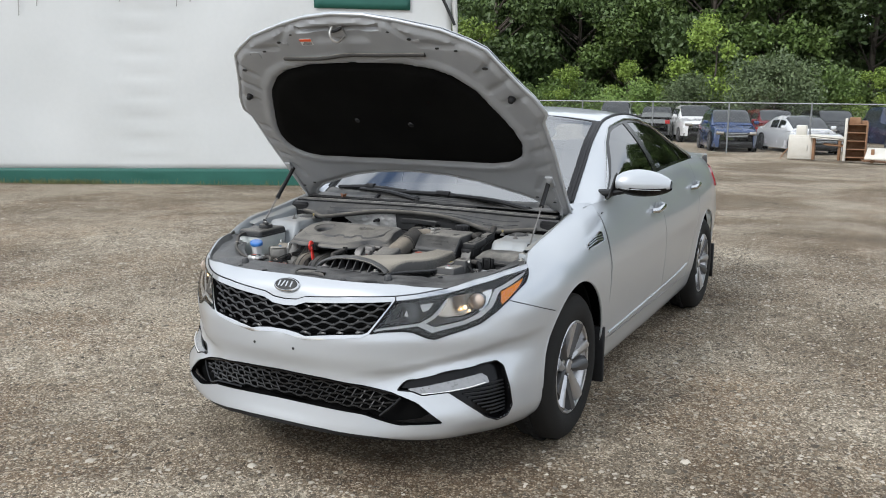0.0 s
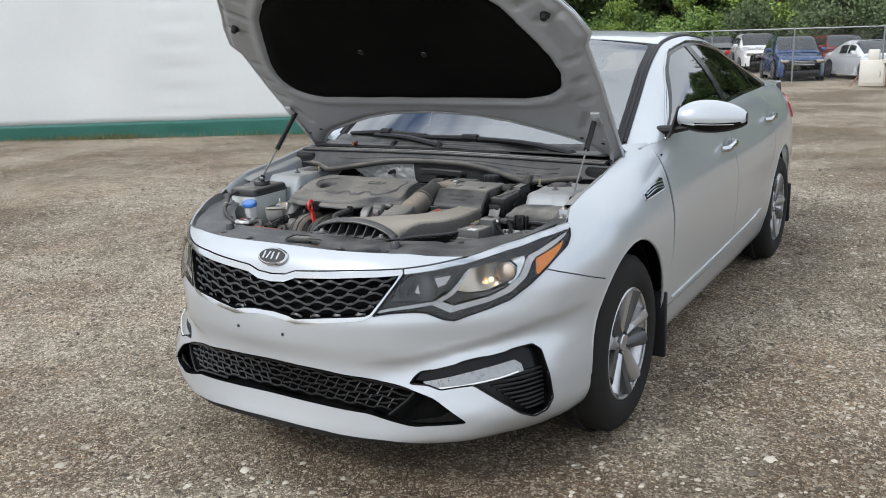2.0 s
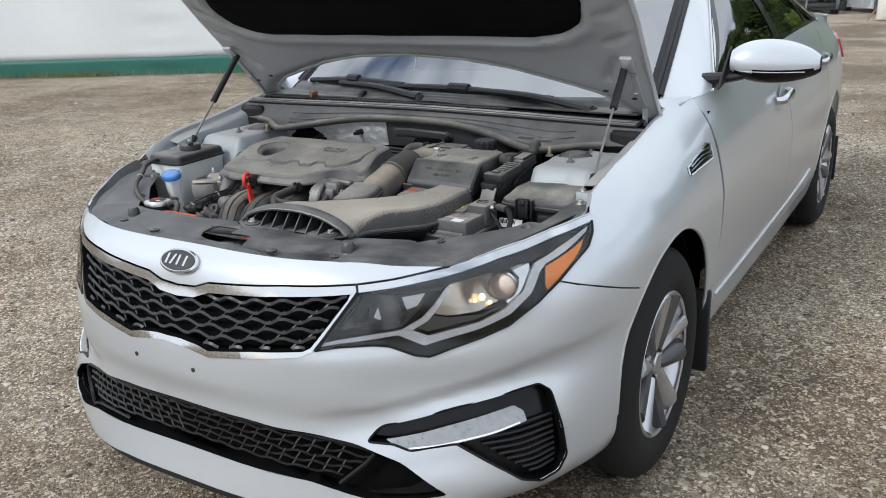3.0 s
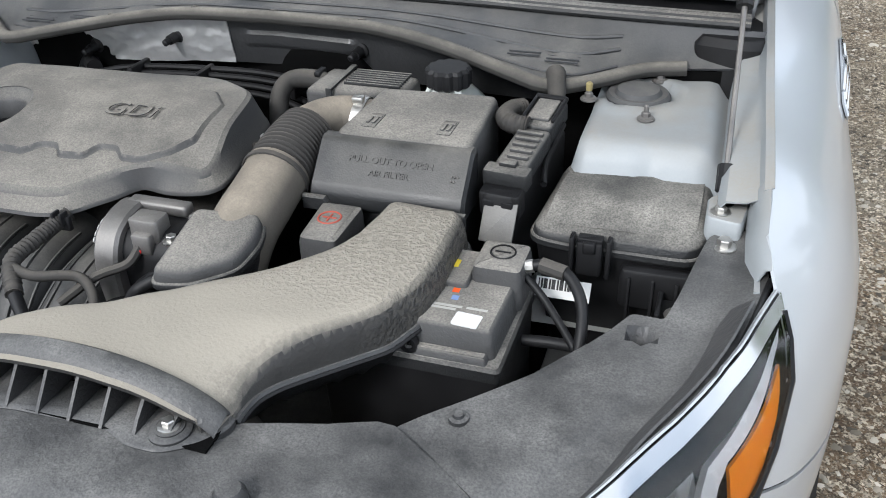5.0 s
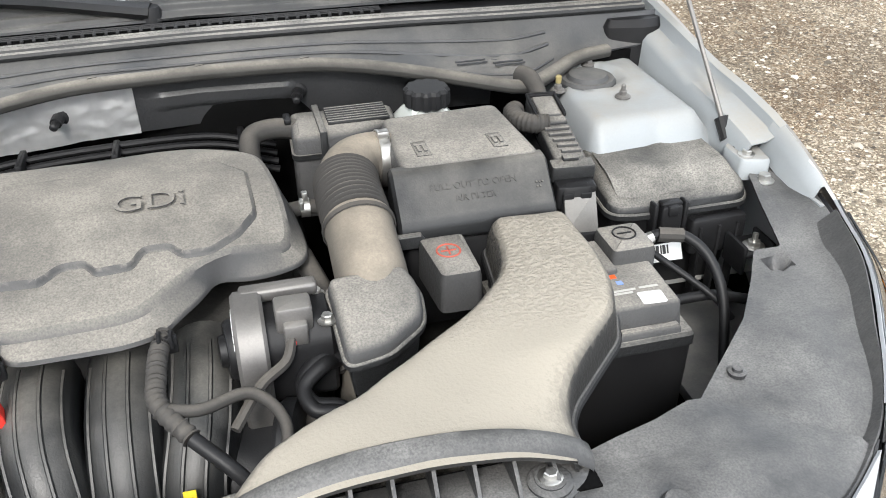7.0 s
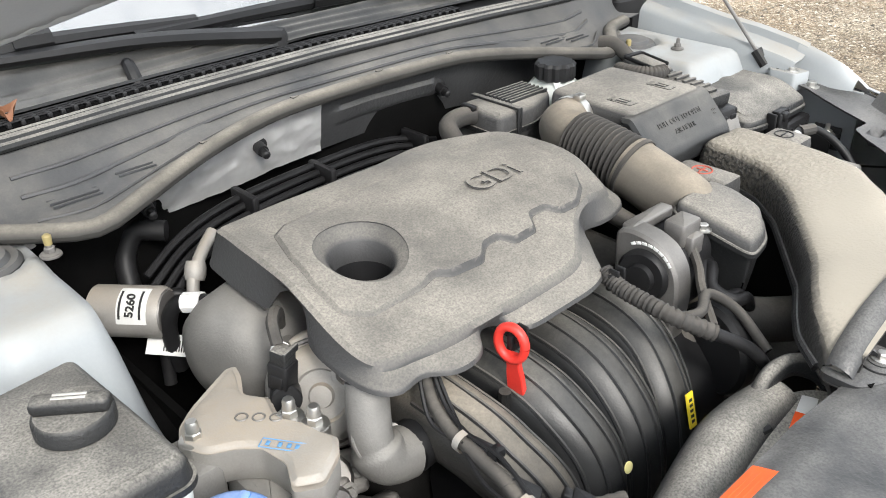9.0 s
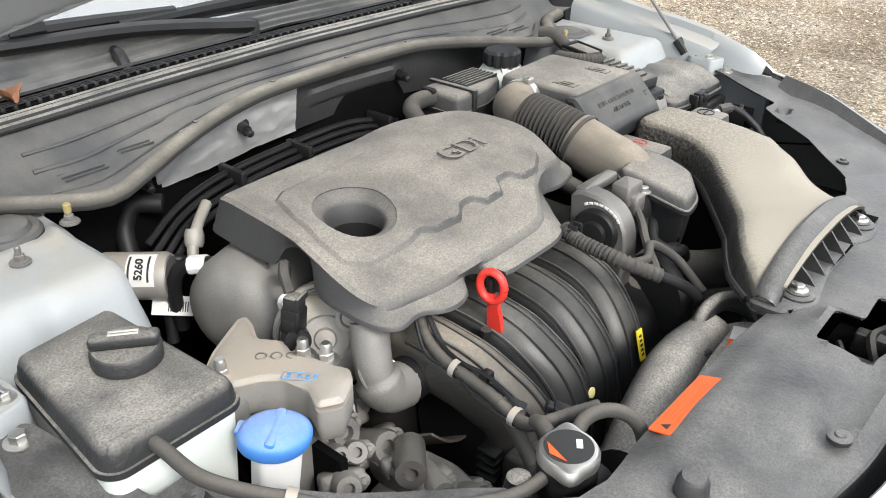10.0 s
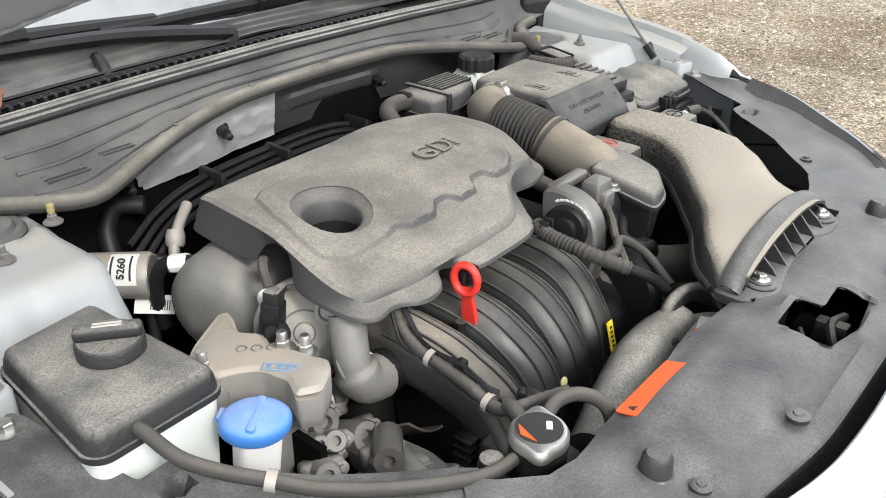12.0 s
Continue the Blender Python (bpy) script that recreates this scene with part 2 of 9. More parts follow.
# ---- materials ----
def material(name, dark, light, rough=.6, metal=0.0, scale=30.0, fine=300.0, bump=.1, dust=0.0, dust_colour=(.37, .35, .31), coat=0.0, spec=.5, rough_var=.12,
             stretch=(1, 1, 1), per_piece=0.0, patchy=.22, specks=.8, crust=0.0, crust_y=None, crust_scale=150, crust_span=(.44, .60)):
    """Two colours mixed at two scales of noise, with fine relief, and dust that lies on what faces up."""
    m = bpy.data.materials.new(name)
    m.use_nodes = True
    n, k = m.node_tree.nodes, m.node_tree.links
    p = n["Principled BSDF"]
    geo = n.new("ShaderNodeNewGeometry")
    mp = n.new("ShaderNodeMapping")
    mp.inputs["Scale"].default_value = stretch
    k.new(geo.outputs["Position"], mp.inputs[0])

    def noise_at(s, detail=4):
        t = n.new("ShaderNodeTexNoise")
        t.inputs["Scale"].default_value, t.inputs["Detail"].default_value = s, detail
        k.new(mp.outputs[0], t.inputs["Vector"])
        return t.outputs[0]
    big, small = noise_at(scale), noise_at(fine, 3)
    mean = n.new("ShaderNodeMath")
    mean.operation = "MULTIPLY_ADD"
    k.new(small, mean.inputs[0])
    mean.inputs[1].default_value = .45
    half = n.new("ShaderNodeMath")
    half.operation = "MULTIPLY_ADD"
    k.new(big, half.inputs[0])
    half.inputs[1].default_value, half.inputs[2].default_value = 1.3, -.37
    k.new(half.outputs[0], mean.inputs[2])
    last = mean.outputs[0]
    if per_piece:
        info = n.new("ShaderNodeObjectInfo")
        ad = n.new("ShaderNodeMath")
        ad.operation = "MULTIPLY_ADD"
        k.new(info.outputs["Random"], ad.inputs[0])
        ad.inputs[1].default_value = per_piece
        k.new(last, ad.inputs[2])
        last = ad.outputs[0]
    mix = n.new("ShaderNodeMixRGB")
    mix.inputs[1].default_value, mix.inputs[2].default_value = (*dark, 1), (*light, 1)
    k.new(last, mix.inputs[0])
    colour = mix.outputs[0]
    p.inputs["Roughness"].default_value, p.inputs["Metallic"].default_value = rough, metal
    p.inputs["Coat Weight"].default_value, p.inputs["Specular IOR Level"].default_value = coat, spec
    p.inputs["Coat Roughness"].default_value = .06
    rv = n.new("ShaderNodeMapRange")
    rv.inputs["To Min"].default_value, rv.inputs["To Max"].default_value = max(rough - rough_var, .02), min(rough + rough_var, 1)
    k.new(big, rv.inputs[0])
    gloss = rv.outputs[0]
    if dust:
        sep = n.new("ShaderNodeSeparateXYZ")
        k.new(geo.outputs["Normal"], sep.inputs[0])
        up = n.new("ShaderNodeMapRange")
        up.inputs["From Min"].default_value, up.inputs["From Max"].default_value = .42, .98
        up.inputs["To Max"].default_value = 1.25
        k.new(sep.outputs["Z"], up.inputs[0])
        t2 = n.new("ShaderNodeTexNoise")
        t2.inputs["Scale"].default_value, t2.inputs["Detail"].default_value, t2.inputs["Roughness"].default_value = 11, 5, .58
        k.new(geo.outputs["Position"], t2.inputs["Vector"])
        cov = n.new("ShaderNodeMapRange")
        cov.inputs["From Min"].default_value, cov.inputs["From Max"].default_value = .30, .68
        cov.inputs["To Min"].default_value, cov.inputs["To Max"].default_value = patchy, 1.0
        k.new(t2.outputs[0], cov.inputs[0])
        speck = n.new("ShaderNodeMapRange")
        speck.inputs["From Min"].default_value, speck.inputs["From Max"].default_value = .34, .62
        speck.inputs["To Min"].default_value = specks
        k.new(noise_at(430, 5), speck.inputs[0])
        a = n.new("ShaderNodeMath")
        a.operation = "MULTIPLY"
        k.new(up.outputs[0], a.inputs[0])
        k.new(cov.outputs[0], a.inputs[1])
        b = n.new("ShaderNodeMath")
        b.operation = "MULTIPLY"
        k.new(a.outputs[0], b.inputs[0])
        k.new(speck.outputs[0], b.inputs[1])
        c = n.new("ShaderNodeMath")
        c.operation, c.use_clamp = "MULTIPLY", True
        k.new(b.outputs[0], c.inputs[0])
        c.inputs[1].default_value = dust
        spot = n.new("ShaderNodeMapRange")
        spot.inputs["From Min"].default_value, spot.inputs["From Max"].default_value = .40, .62
        spot.inputs["To Min"].default_value, spot.inputs["To Max"].default_value = .90, 1.05
        k.new(noise_at(170, 4), spot.inputs[0])
        sm = n.new("ShaderNodeMath")
        sm.operation = "MULTIPLY"
        k.new(b.outputs[0], sm.inputs[0])
        k.new(spot.outputs[0], sm.inputs[1])
        k.new(sm.outputs[0], c.inputs[0])
        dm = n.new("ShaderNodeMixRGB")
        dm.inputs[2].default_value = (*dust_colour, 1)
        k.new(c.outputs[0], dm.inputs[0])
        k.new(colour, dm.inputs[1])
        colour = dm.outputs[0]
        rd = n.new("ShaderNodeMixRGB")
        rd.inputs[2].default_value = (.95, .95, .95, 1)
        k.new(c.outputs[0], rd.inputs[0])
        k.new(gloss, rd.inputs[1])
        gloss = rd.outputs[0]
    k.new(colour, p.inputs["Base Color"])
    k.new(gloss, p.inputs["Roughness"])
    if bump:
        bp = n.new("ShaderNodeBump")
        bp.inputs["Strength"].default_value, bp.inputs["Distance"].default_value = bump, .0015
        k.new(small, bp.inputs["Height"])
        if crust:
            b2 = n.new("ShaderNodeBump")
            b2.inputs["Strength"].default_value, b2.inputs["Distance"].default_value = crust, .004
            cr = n.new("ShaderNodeMapRange")
            cr.inputs["From Min"].default_value, cr.inputs["From Max"].default_value = crust_span
            k.new(noise_at(crust_scale, 2), cr.inputs[0])
            lumps = cr.outputs[0]
            if crust_y:
                py = n.new("ShaderNodeSeparateXYZ")
                k.new(geo.outputs["Position"], py.inputs[0])
                reach = n.new("ShaderNodeMapRange")
                reach.inputs["From Min"].default_value, reach.inputs["From Max"].default_value = crust_y
                k.new(py.outputs["Y"], reach.inputs[0])
                lim = n.new("ShaderNodeMath")
                lim.operation = "MULTIPLY"
                k.new(lumps, lim.inputs[0])
                k.new(reach.outputs[0], lim.inputs[1])
                lumps = lim.outputs[0]
                bare = n.new("ShaderNodeMath")
                bare.operation = "SUBTRACT"
                bare.inputs[0].default_value = 1.0
                k.new(cr.outputs[0], bare.inputs[1])
                thin = n.new("ShaderNodeMath")
                thin.operation = "MULTIPLY"
                k.new(bare.outputs[0], thin.inputs[0])
                k.new(reach.outputs[0], thin.inputs[1])
                worn = n.new("ShaderNodeMixRGB")
                worn.inputs[2].default_value = (*(c * .52 for c in dust_colour), 1)
                fade = n.new("ShaderNodeMath")
                fade.operation = "MULTIPLY"
                fade.inputs[1].default_value = .4
                k.new(thin.outputs[0], fade.inputs[0])
                k.new(fade.outputs[0], worn.inputs[0])
                k.new(colour, worn.inputs[1])
                k.new(worn.outputs[0], p.inputs["Base Color"])
            k.new(lumps, b2.inputs["Height"])
            k.new(b2.outputs[0], bp.inputs["Normal"])
        k.new(bp.outputs[0], p.inputs["Normal"])
    return m


def pane_material(name, tint, gloss=1.5):
    """Clear or tinted glass."""
    m = bpy.data.materials.new(name)
    m.use_nodes = True
    n, k = m.node_tree.nodes, m.node_tree.links
    n.clear()
    o, mix, tr, gl, fr = (n.new(x) for x in ("ShaderNodeOutputMaterial", "ShaderNodeMixShader", "ShaderNodeBsdfTransparent", "ShaderNodeBsdfGlossy", "ShaderNodeFresnel"))
    tr.inputs[0].default_value, gl.inputs["Roughness"].default_value, fr.inputs[0].default_value = (*tint, 1), .015, gloss
    k.new(fr.outputs[0], mix.inputs[0])
    k.new(tr.outputs[0], mix.inputs[1])
    k.new(gl.outputs[0], mix.inputs[2])
    k.new(mix.outputs[0], o.inputs[0])
    return m


def plain(name, colour, rough=.5, metal=0.0, emit=0.0, **kw):
    m = material(name, tuple(c * .88 for c in colour), tuple(min(c * 1.1, 1) for c in colour), rough, metal, bump=.03, **kw)
    if emit:
        p = m.node_tree.nodes["Principled BSDF"]
        p.inputs["Emission Color"].default_value, p.inputs["Emission Strength"].default_value = (*colour, 1), emit
    return m


PAINT = material("silver_paint", (.47, .492, .512), (.51, .53, .55), .35, .46, 3, 900, .015, coat=.8, rough_var=.04)
# Duller, darker copy of the silver; the shade under the hood is in its colour.
PAINT_SHADED = material("silver_underpaint", (.28, .29, .30), (.36, .37, .38), .5, .2, 8, 300, .05, rough_var=.1)
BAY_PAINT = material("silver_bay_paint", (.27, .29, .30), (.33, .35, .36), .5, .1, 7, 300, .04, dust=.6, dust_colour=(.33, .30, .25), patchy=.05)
GLOSS_BLACK = material("gloss_black_trim", (.003, .003, .0035), (.006, .006, .0065), .22, 0, 20, 300, .02, spec=.22)
BLACK = material("black_plastic", (.006, .006, .0065), (.016, .016, .017), .5, 0, 25, 500, .15, spec=.3)
# Near-black for liners, and for sheets that stand in for deep shade.
LINER_SHADE = material("matt_black_liner", (.002, .002, .002), (.005, .005, .005), .95, 0, 30, 250, .3, spec=.05)
SOOT = material("dark_engine_metal", (.006, .006, .006), (.02, .019, .018), .7, .2, 25, 260, .4, dust=.15, spec=.2)
RUBBER = material("tyre_rubber", (.008, .0078, .0075), (.018, .017, .0155), .85, 0, 14, 300, .3, spec=.25, dust=.08, dust_colour=(.2, .16, .12))
DUSTY = material("dusty_black_plastic", (.010, .0105, .011), (.026, .027, .028), .50, 0, 14, 420, .35, specks=.45, dust=.74, spec=.4, crust=.12)
COVER_DUST = material("dust_filmed_plastic", (.030, .030, .031), (.052, .052, .052), .55, 0, 9, 380, .3, dust=.92, patchy=.38, specks=.55, dust_colour=(.285, .265, .23), crust=.06)
DUSTY_LIGHT = material("dusty_grey_plastic", (.035, .035, .036), (.07, .07, .069), .65, 0, 11, 420, .3, specks=.5, dust=.94, patchy=.4, dust_colour=(.30, .28, .245), crust=.15)
RUNNER = material("semi_gloss_black_plastic", (.010, .0105, .011), (.022, .023, .024), .4, 0, 14, 420, .2, dust=.34, spec=.45, patchy=.05)
DUSTY_BROWN = material("brown_dusted_plastic", (.02, .019, .018), (.045, .042, .037), .55, 0, 14, 420, .35, dust=.75, dust_colour=(.32, .285, .23), patchy=.3, crust=.12)
DUSTY_THICK = material("dust_covered_plastic", (.014, .014, .014), (.034, .033, .031), .5, 0, 12, 240, .6, dust=1.15, dust_colour=(.31, .282, .233), patchy=.75, specks=.85, crust=.45, crust_y=(.43, .56), crust_scale=190, crust_span=(.42, .60))
SHROUD = material("weathered_black_plastic", (.016, .017, .018), (.042, .042, .043), .36, 0, 9, 260, .3, specks=.45, dust=.52, dust_colour=(.25, .243, .23), patchy=.05, crust=.1)
HOSE = material("dusty_rubber_hose", (.022, .021, .02), (.045, .042, .038), .8, 0, 20, 300, .2, dust=.3, dust_colour=(.28, .25, .21))
TAN_HOSE = material("dust_tan_hose", (.07, .062, .052), (.12, .108, .09), .8, 0, 12, 300, .2, dust=.95, dust_colour=(.33, .285, .225), specks=.8)
ALU = material("cast_aluminium", (.27, .258, .24), (.40, .388, .365), .6, .35, 20, 420, .2, dust=.75, dust_colour=(.42, .36, .285), patchy=.3)
CAST = material("dull_grey_casting", (.13, .127, .12), (.225, .218, .205), .62, .25, 30, 380, .3, dust=.35, dust_colour=(.30, .28, .24), patchy=.1)
ALU_DARK = material("dull_cast_metal", (.13, .125, .12), (.26, .25, .24), .5, .7, 22, 420, .14, dust=.4)
STEEL = material("zinc_bolt", (.45, .44, .42), (.62, .61, .58), .38, .95, 60, 500, .1)
CHROME = material("chrome", (.50, .51, .52), (.58, .585, .59), .14, 1.0, 8, 300, .01, rough_var=.05)
RIM_GREY = material("charcoal_wheel_face", (.07, .07, .072), (.11, .11, .113), .4, .6, 18, 300, .06)
RIM = material("alloy_wheel_metal", (.44, .44, .45), (.54, .54, .55), .36, .85, 18, 300, .06, rough_var=.08)
RIM_DARK = material("grey_wheel_pocket", (.006, .006, .0065), (.014, .014, .0145), .45, .5, 18, 300, .06)
FOIL = material("crinkled_foil", (.46, .46, .46), (.60, .60, .59), .38, .6, 30, 60, .3, rough_var=.10)
TANK = material("translucent_white_plastic", (.56, .60, .58), (.66, .69, .66), .45, 0, 10, 200, .1, dust=.25)
WHITE_PLASTIC = material("white_plastic", (.68, .69, .68), (.78, .78, .77), .45, 0, 10, 200, .05, dust=.1)
BLUE_CAP = material("blue_plastic", (.035, .15, .46), (.06, .21, .56), .5, 0, 14, 300, .1, dust=.6, dust_colour=(.45, .47, .52))
RED = material("red_plastic", (.55, .025, .02), (.68, .045, .03), .42, 0, 20, 300, .05)
ORANGE = material("orange_sticker", (.74, .085, .014), (.84, .115, .022), .5, 0, 12, 200, .02)
YELLOW = material("yellow_sticker", (.72, .55, .03), (.85, .66, .05), .5, 0, 12, 200, .02)
LABEL = material("white_label", (.62, .62, .6), (.74, .74, .72), .55, 0, 12, 200, .02)
PRINT = plain("black_print", (.02, .02, .02), .6)
GREY_PRINT = plain("grey_print", (.42, .41, .38), .7)
SEAL = material("rubber_seal", (.025, .024, .022), (.05, .048, .044), .8, 0, 20, 300, .2, dust=.95, dust_colour=(.25, .23, .195))
COWL = material("grey_cowl_panel", (.03, .032, .035), (.06, .062, .066), .6, 0, 8, 300, .2, dust=.42, dust_colour=(.26, .245, .215), patchy=.10)
GLASS = pane_material("clear_glass", (.72, .80, .78), 4.4)
TINTED = pane_material("tinted_glass", (.10, .115, .11), 3.6)
LAMP_GLASS = pane_material("lamp_glass", (.96, .96, .95), 1.56)
AMBER = material("amber_reflector", (.98, .27, .008), (1.0, .36, .015), .22, 0, 40, 400, .3)
REFLECTOR = material("lamp_reflector", (.36, .33, .29), (.50, .46, .40), .22, .9, 20, 200, .2)
LAMP_GREY = material("lamp_bezel", (.05, .051, .053), (.10, .10, .102), .3, .3, 20, 300, .05)
LAMP_CLEAR = material("clear_light_guide", (.70, .71, .72), (.82, .83, .84), .25, 0, 90, 400, .3, coat=.5)
RUN_CLEAR = material("frosted_light_cover", (.17, .175, .18), (.27, .275, .28), .3, .1, 60, 400, .3, coat=.5)
RIB = material("satin_black_grille", (.007, .007, .0075), (.014, .014, .015), .38, 0, 30, 400, .05, spec=.5)
LENS = material("warm_lamp_lens", (.42, .33, .27), (.58, .48, .40), .08, .2, 25, 90, .3)
BULB = plain("lit_bulb", (1.0, .68, .32), .3, emit=2.2)
FELT = material("hood_insulation_felt", (.0025, .0025, .0025), (.007, .007, .0065), .95, 0, 6, 220, .7, spec=.05)
CABIN = material("grey_cabin_trim", (.03, .03, .032), (.055, .055, .057), .8, 0, 15, 250, .2)

# ---- ground ----
def ground_material():
    m = bpy.data.materials.new("gravel_and_dirt")
    m.use_nodes = True
    n, k = m.node_tree.nodes, m.node_tree.links
    p = n["Principled BSDF"]
    geo = n.new("ShaderNodeNewGeometry")

    def noise_at(s, detail=5, rough=.55):
        t = n.new("ShaderNodeTexNoise")
        t.inputs["Scale"].default_value, t.inputs["Detail"].default_value, t.inputs["Roughness"].default_value = s, detail, rough
        k.new(geo.outputs["Position"], t.inputs["Vector"])
        return t.outputs[0]

    def ranged(x, a, b, c=0.0, d=1.0):
        r = n.new("ShaderNodeMapRange")
        for i, v in zip(range(1, 5), (a, b, c, d)):
            r.inputs[i].default_value = v
        k.new(x, r.inputs[0])
        return r.outputs[0]

    def mixed(f, a, b, kind="MIX"):
        x = n.new("ShaderNodeMixRGB")
        x.blend_type = kind
        for i, v in ((0, f), (1, a), (2, b)):
            if isinstance(v, (tuple, float)):
                x.inputs[i].default_value = v if isinstance(v, float) else (*v, 1)
            else:
                k.new(v, x.inputs[i])
        return x.outputs[0]
    cells = n.new("ShaderNodeTexVoronoi")
    cells.inputs["Scale"].default_value = 125
    k.new(geo.outputs["Position"], cells.inputs["Vector"])
    tiny = n.new("ShaderNodeTexVoronoi")
    tiny.inputs["Scale"].default_value = 300
    k.new(geo.outputs["Position"], tiny.inputs["Vector"])
    patch = ranged(noise_at(.9, 7), .42, .56)
    dirt = mixed(ranged(noise_at(2.2, 6), .3, .7), (.10, .068, .044), (.25, .178, .118))
    grey = mixed(ranged(noise_at(7, 6), .3, .7), (.12, .097, .073), (.28, .235, .185))
    base = mixed(patch, dirt, grey)
    sep = n.new("ShaderNodeSeparateColor")
    k.new(cells.outputs["Color"], sep.inputs[0])
    sep2 = n.new("ShaderNodeSeparateColor")
    k.new(tiny.outputs["Color"], sep2.inputs[0])
    coarse = n.new("ShaderNodeTexVoronoi")
    coarse.inputs["Scale"].default_value = 52
    k.new(geo.outputs["Position"], coarse.inputs["Vector"])
    sep3 = n.new("ShaderNodeSeparateColor")
    k.new(coarse.outputs["Color"], sep3.inputs[0])
    base = mixed(ranged(sep3.outputs[0], .84, .93, 0, .75), base, (.46, .41, .345))
    base = mixed(ranged(sep3.outputs[1], .74, .98, 0, .5), base, (.075, .06, .046))
    base = mixed(ranged(sep.outputs[0], .70, .84, 0, .9), base, (.60, .53, .445))
    base = mixed(ranged(sep.outputs[1], .66, .92, 0, .8), base, (.045, .036, .028))
    base = mixed(ranged(sep2.outputs[0], .6, 1.0, 0, .6), base, (.46, .405, .335))
    base = mixed(ranged(sep2.outputs[1], .6, .95, 0, .7), base, (.04, .033, .027))
    base = mixed(1.0, base, mixed(ranged(noise_at(.45, 6), .40, .60), (.72, .69, .61), (1.28, 1.28, 1.20)), "MULTIPLY")
    base = mixed(1.0, base, mixed(ranged(noise_at(4.5, 5, .65), .36, .64), (.90, .88, .86), (1.22, 1.21, 1.20)), "MULTIPLY")
    k.new(base, p.inputs["Base Color"])
    p.inputs["Roughness"].default_value = .92
    p.inputs["Specular IOR Level"].default_value = .25
    hgt = mixed(.5, mixed(.45, cells.outputs["Distance"], tiny.outputs["Distance"]), noise_at(38, 6))
    b = n.new("ShaderNodeBump")
    b.inputs["Strength"].default_value, b.inputs["Distance"].default_value = .9, .02
    b.invert = True
    k.new(hgt, b.inputs["Height"])
    k.new(b.outputs[0], p.inputs["Normal"])
    return m


GRAVEL = ground_material()


def ground_height(x, y):
    """Level round the car, falling gently away behind it."""
    q = Vector((x, y, 0))
    far = step(6, 14, math.hypot(x, y - 2))
    fall = .0166 * min(y, 70) * step(3.5, 10.5, y)
    return far * .05 * noise.noise(q * .21) + .012 * far * noise.noise(q * 1.3) - .2 * step(10, 29, y) * step(14, 5, -x - y * .1) - fall


xs = [-900, -300, -120, -60, -40] + span(-30, 30, .6) + [40, 60, 120, 300, 900]
ys = [-900, -300, -120, -60, -30] + span(-16, 44, .6) + [55, 70, 120, 300, 900]
vs = [(x, y, ground_height(x, y)) for y in ys for x in xs]
w = len(xs)
fs = [(j * w + i, j * w + i + 1, (j + 1) * w + i + 1, (j + 1) * w + i) for j in range(len(ys) - 1) for i in range(w - 1)]
ground = linked("ground", to_mesh("ground", (vs, fs)), GRAVEL, smooth=180)
tagged(ground, "brown and grey gravel and packed dirt yard", "ground", kind="structure")


def scatter_stones(name, count, spread, size, mat, seed, label):
    """Loose stones that lie in the dirt round the car."""
    rng = np.random.default_rng(seed)
    base = np.array([(1, 0, 0), (0, 1, 0), (-1, 0, 0), (0, -1, 0), (0, 0, .8), (.7, .7, .35), (-.7, .65, .3), (-.65, -.7, .4), (.7, -.7, .3)])
    tri = [(0, 5, 4), (5, 1, 4), (1, 6, 4), (6, 2, 4), (2, 7, 4), (7, 3, 4), (3, 8, 4), (8, 0, 4)]
    x, y = .6 + spread * rng.uniform(-1, 1, count), 1.4 + spread * rng.uniform(-.72, 1, count) * .9
    clear = (np.abs(x) > .8) | (y < .15) | (y > 4.7)
    x, y = x[clear], y[clear]
    count = len(x)
    s = size * (.45 + rng.random(count) ** 3 * 1.5)
    turn = rng.uniform(0, 2 * np.pi, count)
    v = base[None] * (1 + rng.uniform(-.28, .28, (count, 9, 3)))
    sq = rng.uniform(.55, 1.0, (count, 1))
    vx, vy = v[..., 0] * sq, v[..., 1]
    c, d = np.cos(turn)[:, None], np.sin(turn)[:, None]
    z0 = np.array([ground_height(p, q) for p, q in zip(x, y)])
    pts = np.stack([(vx * c - vy * d) * s[:, None] + x[:, None], (vx * d + vy * c) * s[:, None] + y[:, None], v[..., 2] * s[:, None] * .75 + z0[:, None] - .001], -1).reshape(-1, 3)
    f = (np.array(tri)[None] + 9 * np.arange(count)[:, None, None]).reshape(-1)
    me = bpy.data.meshes.new(name)
    me.vertices.add(len(pts))
    me.vertices.foreach_set("co", pts.ravel())
    me.loops.add(len(f))
    me.loops.foreach_set("vertex_index", f)
    me.polygons.add(len(f) // 3)
    me.polygons.foreach_set("loop_start", np.arange(0, len(f), 3))
    ob = linked(name, me, mat, smooth=0)
    return tagged(ob, label, "gravel", kind="stuff")


def stone_material(name, a, b, c):
    m = material(name, a, b, .9, 0, 40, 400, .3)
    n, k = m.node_tree.nodes, m.node_tree.links
    geo = n.new("ShaderNodeNewGeometry")
    r = n.new("ShaderNodeValToRGB")
    r.color_ramp.elements[0].color, r.color_ramp.elements[1].color = (*a, 1), (*c, 1)
    e = r.color_ramp.elements.new(.55)
    e.color = (*b, 1)
    k.new(geo.outputs["Random Per Island"], r.inputs[0])
    k.new(r.outputs[0], n["Principled BSDF"].inputs["Base Color"])
    return m


STONE = stone_material("mixed_gravel_stone", (.045, .036, .026), (.205, .174, .129), (.56, .505, .42))
scatter_stones("gravel", 150000, 6.0, .0072, STONE, 3, "small loose grey and tan gravel stones on dirt")
